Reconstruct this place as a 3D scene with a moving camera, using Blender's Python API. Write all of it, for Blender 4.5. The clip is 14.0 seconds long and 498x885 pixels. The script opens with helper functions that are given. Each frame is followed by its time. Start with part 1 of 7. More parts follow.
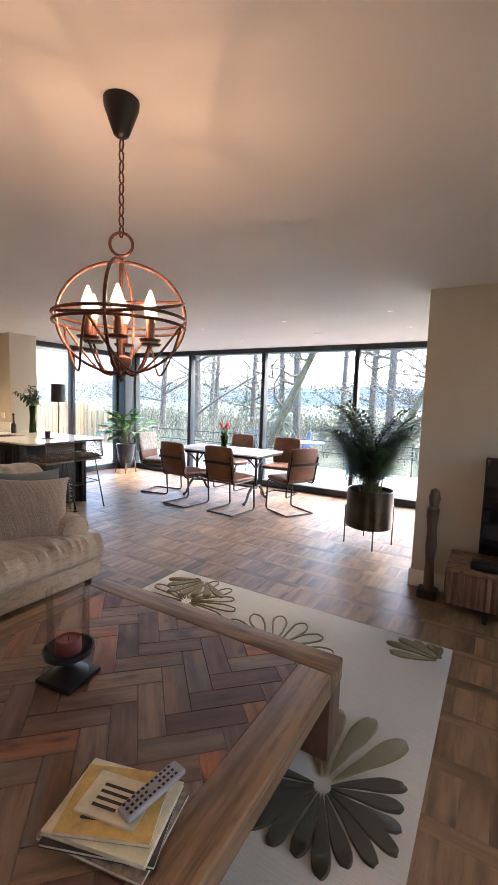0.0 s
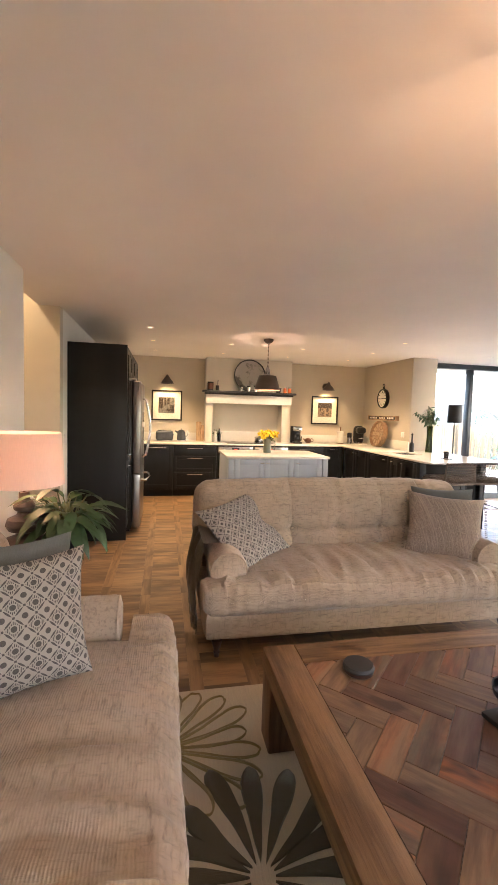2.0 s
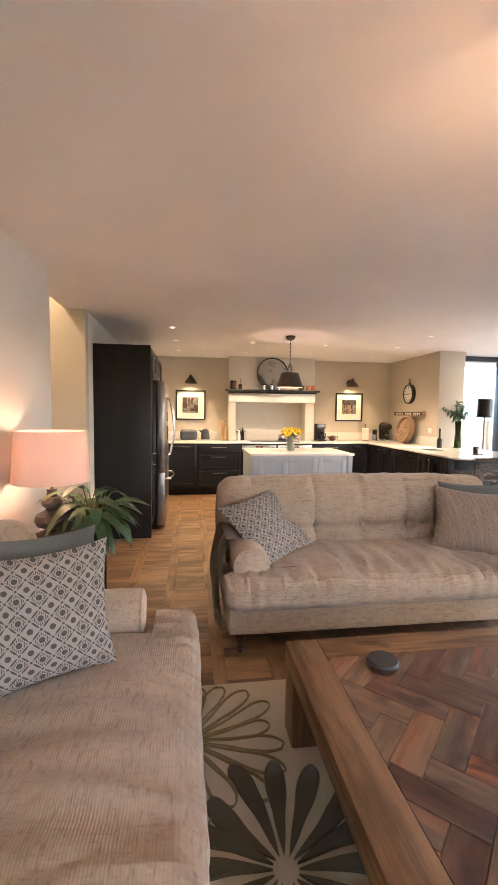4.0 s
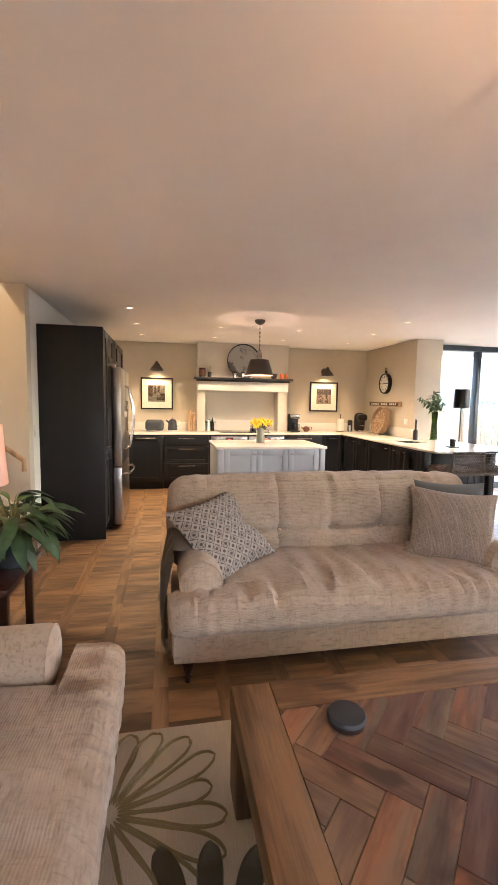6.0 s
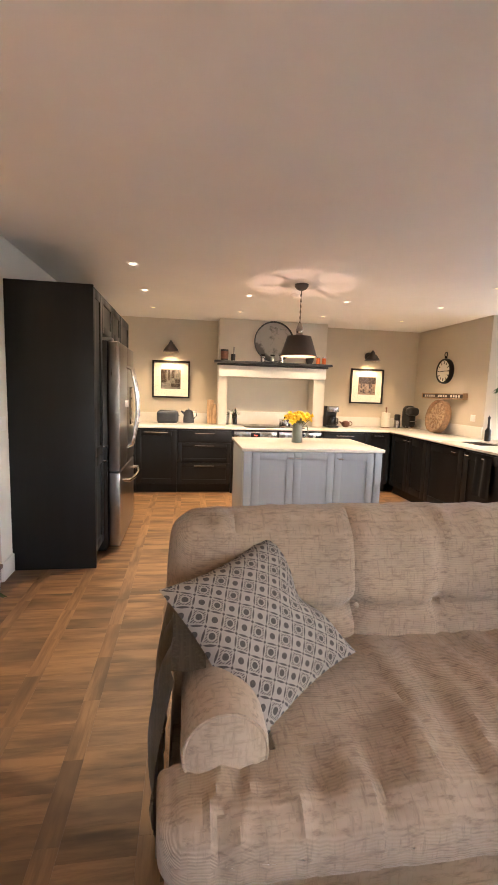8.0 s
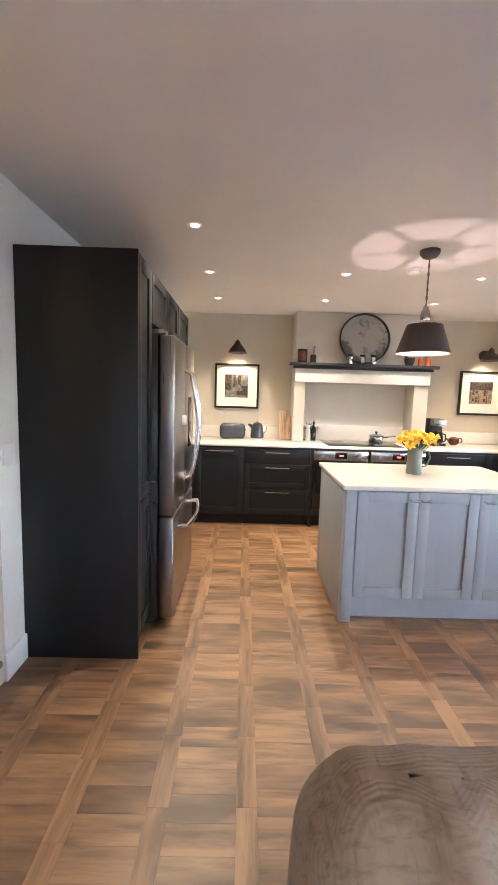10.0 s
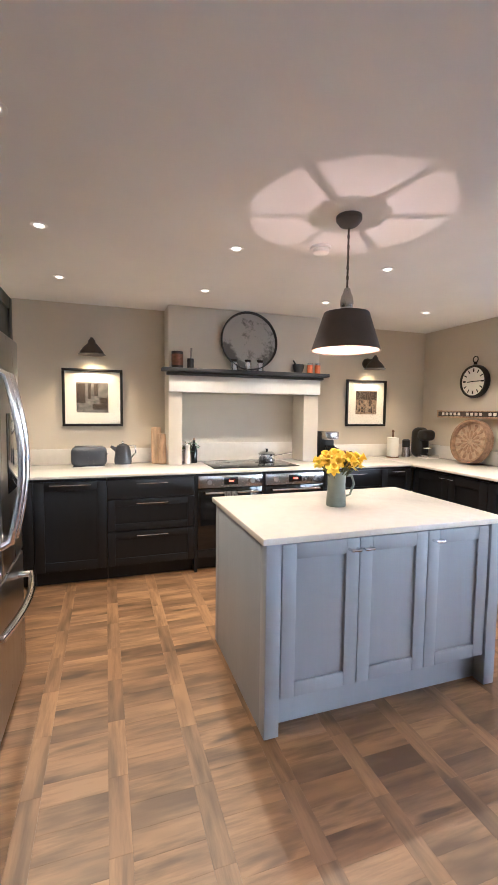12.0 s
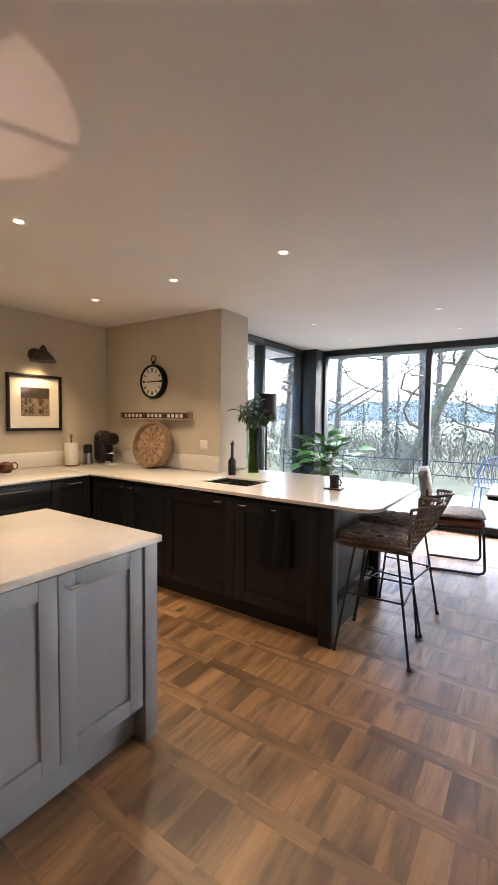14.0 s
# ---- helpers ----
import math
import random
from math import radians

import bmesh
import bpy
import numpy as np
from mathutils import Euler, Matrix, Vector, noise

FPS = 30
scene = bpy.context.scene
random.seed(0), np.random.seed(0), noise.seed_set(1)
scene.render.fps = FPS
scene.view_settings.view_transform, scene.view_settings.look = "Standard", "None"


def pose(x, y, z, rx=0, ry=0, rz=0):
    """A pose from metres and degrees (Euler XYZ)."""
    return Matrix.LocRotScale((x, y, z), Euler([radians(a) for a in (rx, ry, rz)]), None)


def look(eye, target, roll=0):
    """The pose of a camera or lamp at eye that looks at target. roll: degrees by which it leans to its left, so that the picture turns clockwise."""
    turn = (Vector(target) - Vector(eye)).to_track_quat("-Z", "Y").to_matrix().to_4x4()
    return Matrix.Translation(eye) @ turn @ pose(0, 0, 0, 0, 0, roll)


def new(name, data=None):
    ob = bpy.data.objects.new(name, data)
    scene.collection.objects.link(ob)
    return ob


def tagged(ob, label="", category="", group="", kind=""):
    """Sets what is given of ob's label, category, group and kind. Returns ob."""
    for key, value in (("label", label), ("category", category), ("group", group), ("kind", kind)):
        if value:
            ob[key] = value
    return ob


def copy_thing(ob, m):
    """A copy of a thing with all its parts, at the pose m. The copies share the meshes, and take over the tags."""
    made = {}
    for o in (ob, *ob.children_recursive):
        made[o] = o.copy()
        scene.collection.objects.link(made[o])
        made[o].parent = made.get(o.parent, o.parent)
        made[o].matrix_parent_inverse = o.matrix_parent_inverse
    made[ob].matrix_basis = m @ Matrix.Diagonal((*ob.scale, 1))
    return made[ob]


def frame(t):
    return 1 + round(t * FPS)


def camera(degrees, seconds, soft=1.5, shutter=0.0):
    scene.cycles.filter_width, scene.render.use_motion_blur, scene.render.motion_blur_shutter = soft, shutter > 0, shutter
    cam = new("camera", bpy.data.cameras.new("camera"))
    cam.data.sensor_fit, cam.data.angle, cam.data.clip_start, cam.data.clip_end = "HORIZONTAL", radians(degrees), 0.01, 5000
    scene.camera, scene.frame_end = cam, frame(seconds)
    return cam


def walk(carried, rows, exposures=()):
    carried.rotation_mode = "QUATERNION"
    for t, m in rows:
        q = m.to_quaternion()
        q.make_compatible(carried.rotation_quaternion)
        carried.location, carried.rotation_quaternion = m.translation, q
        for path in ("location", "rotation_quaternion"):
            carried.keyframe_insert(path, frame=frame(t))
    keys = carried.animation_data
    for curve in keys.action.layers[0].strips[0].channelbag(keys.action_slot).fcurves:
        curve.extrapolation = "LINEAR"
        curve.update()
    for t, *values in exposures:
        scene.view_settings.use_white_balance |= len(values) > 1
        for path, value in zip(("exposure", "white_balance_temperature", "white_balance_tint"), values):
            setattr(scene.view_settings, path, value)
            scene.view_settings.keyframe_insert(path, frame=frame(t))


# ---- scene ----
cam = camera(61.0, 14.0)
PATH = [
    (0, (0.052, -0.025, 1.506), (-0.96, 1.689, 1.311), 1.8),
    (0.5, (-0.013, -0.129, 1.503), (-1.387, 1.313, 1.322), 2.5),
    (1, (-0.07, -0.165, 1.523), (-1.746, 0.912, 1.349), 2.9),
    (1.5, (-0.154, -0.195, 1.452), (-2.013, 0.528, 1.305), 2.4),
    (2, (-0.169, -0.233, 1.447), (-2.125, 0.163, 1.31), 1.7),
    (2.2, (-0.166, -0.253, 1.455), (-2.14, 0.034, 1.32), 1.5),
    (4.3, (-0.164, -0.183, 1.418), (-2.139, 0.103, 1.277), 0.5),
    (4.5, (-0.153, -0.145, 1.438), (-2.123, 0.168, 1.283), 0.4),
    (5, (-0.149, -0.044, 1.448), (-2.11, 0.303, 1.267), 0.6),
    (5.5, (-0.258, 0, 1.418), (-2.221, 0.337, 1.233), 0.8),
    (6, (-0.513, -0.007, 1.437), (-2.467, 0.372, 1.245), 1.0),
    (6.5, (-0.768, 0.053, 1.419), (-2.67, 0.64, 1.222), 1.3),
    (7, (-1.02, 0.101, 1.427), (-2.926, 0.666, 1.207), 2.0),
    (7.5, (-1.324, 0.062, 1.421), (-3.26, 0.508, 1.191), 2.3),
    (8, (-1.651, 0.054, 1.418), (-3.615, 0.347, 1.176), 1.9),
    (8.5, (-1.958, 0.041, 1.435), (-3.941, 0.147, 1.197), 2.1),
    (9, (-2.239, -0.035, 1.44), (-4.225, 0.034, 1.211), 2.0),
    (9.2, (-2.352, -0.043, 1.444), (-4.339, -0.02, 1.215), 1.8),
    (11.3, (-3.437, -0.169, 1.458), (-5.424, -0.035, 1.269), 0.5),
    (11.5, (-3.532, -0.151, 1.443), (-5.51, 0.085, 1.264), 0.8),
    (12, (-3.745, -0.07, 1.446), (-5.634, 0.57, 1.296), 0.7),
    (12.5, (-3.853, 0.133, 1.436), (-5.598, 1.1, 1.292), 0.2),
    (13, (-3.888, 0.347, 1.436), (-5.433, 1.611, 1.303), 0.3),
    (13.5, (-3.951, 0.479, 1.434), (-5.211, 2.027, 1.311), 1.0),
    (14, (-4.026, 0.591, 1.431), (-5.14, 2.248, 1.313), 0.7),
]
walk(cam, [(t, look(eye, target, roll)) for t, eye, target, roll in PATH], [(0, 3.75, 5550, 10), (0.5, 3.65, 5500, 10), (1, 3.8, 5750, 11), (1.5, 4.4, 6000, 12), (2, 4.45, 5950, 12), (5, 4.55, 5500, 12), (7.5, 4.45, 5900, 13), (8.5, 4.55, 5050, 11), (9, 4.55, 4800, 10), (12, 4.3, 4550, 9), (12.5, 4.08, 4450, 8), (13, 3.9, 4600, 9), (14, 3.58, 5450, 11)])

SKY, DOWN, PEND, PICT, TABL, CHAND = 0.15, 4.5, 0.55, 1.4, 0.34, 1.18
FLOOR_Y = -0.078
FLOOR_TONES = [(0.155, 0.08, 0.033), (0.29, 0.163, 0.07), (0.375, 0.22, 0.098), (0.25, 0.146, 0.07), (0.41, 0.25, 0.118)]
# ---------------- light ----------------
world = bpy.data.worlds.new("sky")
scene.world = world
world.use_nodes = True
_n = world.node_tree
_sky = _n.nodes.new("ShaderNodeTexSky")
_sky.sky_type, _sky.sun_disc = "NISHITA", False
_sky.sun_elevation, _sky.sun_rotation = radians(38), radians(30)
_sky.air_density, _sky.dust_density, _sky.ozone_density = 1.0, 4.0, 0.6
_n.links.new(_sky.outputs[0], _n.nodes["Background"].inputs[0])
_n.nodes["Background"].inputs[1].default_value = SKY
sun = new("sun", bpy.data.lights.new("sun", "SUN"))
sun.data.energy, sun.data.angle, sun.data.color = 1.2, radians(12), (1.0, 0.96, 0.9)
sun.matrix_basis = look((0, 0, 30), (-9, -15, 13))


def lamp(kind, x, y, z, watts, colour, radius=0.03, aim=None, cone=80, blend=0.6):
    d = bpy.data.lights.new("bulb_light", kind)
    d.energy, d.color, d.shadow_soft_size = watts, colour, radius
    if kind == "SPOT":
        d.spot_size, d.spot_blend = radians(cone), blend
    o = new("bulb_light", d)
    o.matrix_basis = look((x, y, z), aim) if aim else pose(x, y, z)
    return o


# ---------------- materials ----------------
def node_mat(name):
    m = bpy.data.materials.new(name)
    m.use_nodes = True
    t = m.node_tree
    return m, t.nodes, t.links, t.nodes["Principled BSDF"]


def mixer(nodes, links, fac, a, b, mode="MIX"):
    n = nodes.new("ShaderNodeMix")
    n.data_type, n.blend_type = "RGBA", mode
    for s, v in ((0, fac), (6, a), (7, b)):
        if isinstance(v, bpy.types.NodeSocket):
            links.new(v, n.inputs[s])
        else:
            n.inputs[s].default_value = v if s == 0 else (*v[:3], 1)
    return n.outputs[2]


def calc(nodes, links, op, a, b=0.0, c=0.0):
    n = nodes.new("ShaderNodeMath")
    n.operation = op
    for s, v in enumerate((a, b, c)):
        if isinstance(v, bpy.types.NodeSocket):
            links.new(v, n.inputs[s])
        else:
            n.inputs[s].default_value = v
    return n.outputs[0]


def grain(nodes, links, scale, detail=4, stretch=(1, 1, 1), coords="Object", rough=0.6, offset=None):
    tc = nodes.new("ShaderNodeTexCoord")
    src = tc.outputs["Object"]
    if coords == "World":
        src = nodes.new("ShaderNodeNewGeometry").outputs["Position"]
    mp = nodes.new("ShaderNodeMapping")
    mp.inputs["Scale"].default_value = stretch
    links.new(src, mp.inputs[0])
    if offset is not None:
        links.new(offset, mp.inputs["Location"])
    n = nodes.new("ShaderNodeTexNoise")
    n.inputs["Scale"].default_value, n.inputs["Detail"].default_value, n.inputs["Roughness"].default_value = scale, detail, rough
    links.new(mp.outputs[0], n.inputs[0])
    return n.outputs[0]


def ramp(nodes, links, fac, lo, hi):
    n = nodes.new("ShaderNodeMapRange")
    n.inputs[1].default_value, n.inputs[2].default_value = lo, hi
    links.new(fac, n.inputs[0])
    return n.outputs[0]


def bumped(nodes, links, bsdf, height, strength=0.2, dist=0.01):
    b = nodes.new("ShaderNodeBump")
    b.inputs["Strength"].default_value, b.inputs["Distance"].default_value = strength, dist
    links.new(height, b.inputs["Height"])
    links.new(b.outputs[0], bsdf.inputs["Normal"])


def mat(name, colour, rough=0.5, metal=0.0, var=0.12, scale=6.0, bump=0.08, fine=60.0, stretch=(1, 1, 1), coords="Object", spec=0.5, coat=0.0):
    """Paint, stone, plastic or metal: two scales of tone and a fine relief."""
    m, nodes, links, b = node_mat(name)
    big = ramp(nodes, links, grain(nodes, links, scale, 3, stretch, coords), 0.3, 0.7)
    small = grain(nodes, links, fine, 3, stretch, coords)
    dark, light = [c * (1 - var) for c in colour], [min(1, c * (1 + var)) for c in colour]
    col = mixer(nodes, links, big, dark, light)
    col = mixer(nodes, links, calc(nodes, links, "MULTIPLY", small, var), col, [c * 0.6 for c in colour])
    links.new(col, b.inputs["Base Color"])
    links.new(calc(nodes, links, "MULTIPLY_ADD", small, 0.15, rough - 0.075), b.inputs["Roughness"])
    b.inputs["Metallic"].default_value = metal
    b.inputs["Specular IOR Level"].default_value = spec
    b.inputs["Coat Weight"].default_value = coat
    if bump:
        bumped(nodes, links, b, small, bump, 0.004)
    return m


def wood(name, tones, rough=0.45, stretch=(3, 30, 30), source="object", coords="World", size=1.0, spread=0.75, bump=0.15, streaks=0.8, smudge=0.0, spec=0.5):
    """Planks: grain drawn out along one way, each piece with a tone of its own."""
    m, nodes, links, b = node_mat(name)
    rnd = nodes.new("ShaderNodeObjectInfo").outputs["Random"] if source == "object" else nodes.new("ShaderNodeNewGeometry").outputs["Random Per Island"]
    off = nodes.new("ShaderNodeCombineXYZ")
    for k, f in enumerate((37.0, 71.0, 13.0)):
        links.new(calc(nodes, links, "MULTIPLY", rnd, f), off.inputs[k])
    g = grain(nodes, links, size, 6, stretch, coords, 0.65, off.outputs[0])
    g2 = grain(nodes, links, size * 0.35, 4, stretch, coords, 0.6, off.outputs[0])
    cr = nodes.new("ShaderNodeValToRGB")
    cr.color_ramp.elements[0].color, cr.color_ramp.elements[1].color = (*tones[0], 1), (*tones[-1], 1)
    for i, c in enumerate(tones[1:-1]):
        e = cr.color_ramp.elements.new((i + 1) / (len(tones) - 1))
        e.color = (*c, 1)
    base = calc(nodes, links, "MULTIPLY_ADD", rnd, spread, (1 - spread) / 2)
    wob = calc(nodes, links, "MULTIPLY_ADD", g2, 0.5, -0.25)
    links.new(calc(nodes, links, "ADD", base, wob), cr.inputs[0])
    streak = ramp(nodes, links, g, 0.42, 0.68)
    col = mixer(nodes, links, calc(nodes, links, "MULTIPLY", streak, streaks), cr.outputs[0], [c * 0.38 for c in tones[0]])
    if smudge:
        g3 = grain(nodes, links, size * 0.5, 3, [q * (1.6 if q < 10 else 0.55) for q in stretch], coords, 0.55, off.outputs[0])
        col = mixer(nodes, links, calc(nodes, links, "MULTIPLY", ramp(nodes, links, g3, 0.47, 0.66), smudge), col, [c * 0.5 for c in tones[0]])
        g4 = grain(nodes, links, size * 1.1, 2, [min(q, 9.0) for q in stretch], coords, 0.5, off.outputs[0])
        col = mixer(nodes, links, calc(nodes, links, "MULTIPLY", ramp(nodes, links, g4, 0.64, 0.72), 0.8), col, [c * 0.3 for c in tones[0]])
    links.new(col, b.inputs["Base Color"])
    links.new(calc(nodes, links, "MULTIPLY_ADD", g, 0.25, rough - 0.1), b.inputs["Roughness"])
    b.inputs["Specular IOR Level"].default_value = spec
    bumped(nodes, links, b, g, bump, 0.004)
    return m


def fabric(name, colour, weave=260.0, var=0.18, rough=0.95, bump=0.35):
    """Woven cloth: fine crossed threads, slubs and a soft sheen."""
    m, nodes, links, b = node_mat(name)
    warp = grain(nodes, links, 1.0, 2, (weave * 0.03, weave, weave * 0.03))
    weft = grain(nodes, links, weave * 0.7, 2)
    th = calc(nodes, links, "MAXIMUM", warp, weft)
    big = grain(nodes, links, 5, 4)
    col = mixer(nodes, links, ramp(nodes, links, th, 0.4, 0.75), [c * (1 - var * 1.6) for c in colour], [min(1, c * (1 + var)) for c in colour])
    col = mixer(nodes, links, calc(nodes, links, "MULTIPLY", big, 0.35), col, [c * 0.72 for c in colour])
    links.new(col, b.inputs["Base Color"])
    b.inputs["Roughness"].default_value = rough
    b.inputs["Sheen Weight"].default_value = 0.25
    b.inputs["Specular IOR Level"].default_value = 0.15
    bumped(nodes, links, b, th, bump, 0.003)
    return m


def ribbed(name, colour, pitch=0.008):
    """Slubby upholstery: fine ribs along y, crossed by thin darker threads."""
    m, nodes, links, b = node_mat(name)
    sep = nodes.new("ShaderNodeSeparateXYZ")
    lay = nodes.new("ShaderNodeAttribute")
    lay.attribute_name = "rest"
    links.new(lay.outputs["Vector"], sep.inputs[0])
    f = lambda op, a, c=0.0, d=0.0: calc(nodes, links, op, a, c, d)
    across = f("ADD", sep.outputs[0], sep.outputs[2])
    wander = f("MULTIPLY", grain(nodes, links, 5, 2), 0.002)
    rib = f("MULTIPLY_ADD", f("SINE", f("MULTIPLY", f("ADD", across, wander), 6.2832 / pitch)), 0.5, 0.5)
    slub = ramp(nodes, links, grain(nodes, links, 1.0, 3, (75, 18, 75)), 0.5, 0.72)
    weft = ramp(nodes, links, grain(nodes, links, 1.0, 3, (20, 90, 20)), 0.52, 0.74)
    thread = f("MAXIMUM", slub, f("MULTIPLY", weft, 0.8))
    big = ramp(nodes, links, grain(nodes, links, 6, 4), 0.3, 0.7)
    col = mixer(nodes, links, big, [c * 0.88 for c in colour], [c * 1.08 for c in colour])
    col = mixer(nodes, links, f("MULTIPLY_ADD", rib, 0.6, 0.4), [c * 0.83 for c in colour], col)
    col = mixer(nodes, links, f("MULTIPLY", thread, 0.62), col, [c * 0.42 for c in colour])
    links.new(col, b.inputs["Base Color"])
    b.inputs["Roughness"].default_value = 0.95
    b.inputs["Sheen Weight"].default_value = 0.2
    b.inputs["Specular IOR Level"].default_value = 0.15
    bumped(nodes, links, b, f("ADD", rib, f("MULTIPLY", thread, 0.6)), 0.3, 0.002)
    return m


def tile_cloth(name, pale, dark, mid, cell=0.049):
    """Printed cushion cloth: diagonal squares with a dot in each and hatched every other one."""
    m, nodes, links, b = node_mat(name)
    uv = nodes.new("ShaderNodeTexCoord").outputs["UV"]
    sep = nodes.new("ShaderNodeSeparateXYZ")
    links.new(uv, sep.inputs[0])
    f = lambda op, a, c=0.0, d=0.0: calc(nodes, links, op, a, c, d)
    h = cell * math.sqrt(2)
    u, v = f("DIVIDE", f("ADD", sep.outputs[0], sep.outputs[1]), h), f("DIVIDE", f("SUBTRACT", sep.outputs[0], sep.outputs[1]), h)
    fu, fv = f("SUBTRACT", f("FRACT", u), 0.5), f("SUBTRACT", f("FRACT", v), 0.5)
    r = f("SQRT", f("ADD", f("MULTIPLY", fu, fu), f("MULTIPLY", fv, fv)))
    au, av = f("ABSOLUTE", fu), f("ABSOLUTE", fv)
    dot, halo = f("LESS_THAN", r, 0.2), f("LESS_THAN", r, 0.29)
    gu, gv = f("SUBTRACT", 0.5, au), f("SUBTRACT", 0.5, av)
    lens = lambda g, a: f("LESS_THAN", g, f("MULTIPLY_ADD", f("MULTIPLY", a, a), -0.5, 0.066))
    cross = f("LESS_THAN", f("ADD", gu, gv), 0.11)
    odd = f("GREATER_THAN", f("PINGPONG", f("ADD", f("FLOOR", u), f("FLOOR", v)), 1.0), 0.5)
    inside = f("LESS_THAN", f("MAXIMUM", au, av), 0.37)
    hatch = f("MULTIPLY", f("GREATER_THAN", f("FRACT", f("MULTIPLY", f("ADD", u, v), 6.0)), 0.5), f("MULTIPLY", odd, inside))
    hatch = f("MULTIPLY", hatch, f("SUBTRACT", 1.0, halo))
    ink = f("MAXIMUM", f("MAXIMUM", dot, cross), f("MAXIMUM", f("MAXIMUM", lens(gu, av), lens(gv, au)), hatch))
    th = grain(nodes, links, 260, 2)
    col = mixer(nodes, links, ink, pale, dark)
    col = mixer(nodes, links, f("MULTIPLY", th, 0.4), col, mid)
    links.new(col, b.inputs["Base Color"])
    b.inputs["Roughness"].default_value = 0.95
    bumped(nodes, links, b, th, 0.3, 0.002)
    return m


def mottled(name, pale, dark):
    """Worn plate: pale metal with dark uneven patches."""
    m, nodes, links, b = node_mat(name)
    a = grain(nodes, links, 7, 6, rough=0.7)
    c = grain(nodes, links, 2.5, 3)
    patch = ramp(nodes, links, calc(nodes, links, "MULTIPLY_ADD", c, 0.5, calc(nodes, links, "MULTIPLY", a, 0.6)), 0.54, 0.62)
    links.new(mixer(nodes, links, calc(nodes, links, "MULTIPLY", patch, 0.85), pale, dark), b.inputs["Base Color"])
    b.inputs["Roughness"].default_value = 0.55
    b.inputs["Metallic"].default_value = 0.15
    bumped(nodes, links, b, a, 0.15, 0.003)
    return m


def glow(name, colour, strength):
    m, nodes, links, b = node_mat(name)
    b.inputs["Base Color"].default_value = (*colour, 1)
    b.inputs["Emission Color"].default_value = (*colour, 1)
    b.inputs["Emission Strength"].default_value = strength
    return m


def glass(name, tint=(1, 1, 1), rough=0.0, thin=True):
    m, nodes, links, b = node_mat(name)
    if thin:
        nodes.remove(b)
        tr, gl, mx = nodes.new("ShaderNodeBsdfTransparent"), nodes.new("ShaderNodeBsdfGlossy"), nodes.new("ShaderNodeMixShader")
        tr.inputs[0].default_value = (*tint, 1)
        gl.inputs["Roughness"].default_value = 0.02
        fr = nodes.new("ShaderNodeFresnel")
        fr.inputs[0].default_value = 1.35
        links.new(calc(nodes, links, "MULTIPLY_ADD", fr.outputs[0], 0.35, 0.015), mx.inputs[0])
        links.new(tr.outputs[0], mx.inputs[1])
        links.new(gl.outputs[0], mx.inputs[2])
        links.new(mx.outputs[0], nodes["Material Output"].inputs[0])
    else:
        b.inputs["Base Color"].default_value = (*tint, 1)
        b.inputs["Transmission Weight"].default_value, b.inputs["Roughness"].default_value = 1.0, rough
    return m


def thin_shade(name, colour):
    """Lampshade cloth that lets the bulb's light through."""
    m, nodes, links, b = node_mat(name)
    nodes.remove(b)
    df, tr, mx = nodes.new("ShaderNodeBsdfDiffuse"), nodes.new("ShaderNodeBsdfTranslucent"), nodes.new("ShaderNodeMixShader")
    g = grain(nodes, links, 1.0, 2, (300, 300, 20))
    col = mixer(nodes, links, g, [c * 0.85 for c in colour], colour)
    for n in (df, tr):
        links.new(col, n.inputs[0])
    mx.inputs[0].default_value = 0.32
    links.new(df.outputs[0], mx.inputs[1])
    links.new(tr.outputs[0], mx.inputs[2])
    links.new(mx.outputs[0], nodes["Material Output"].inputs[0])
    return m


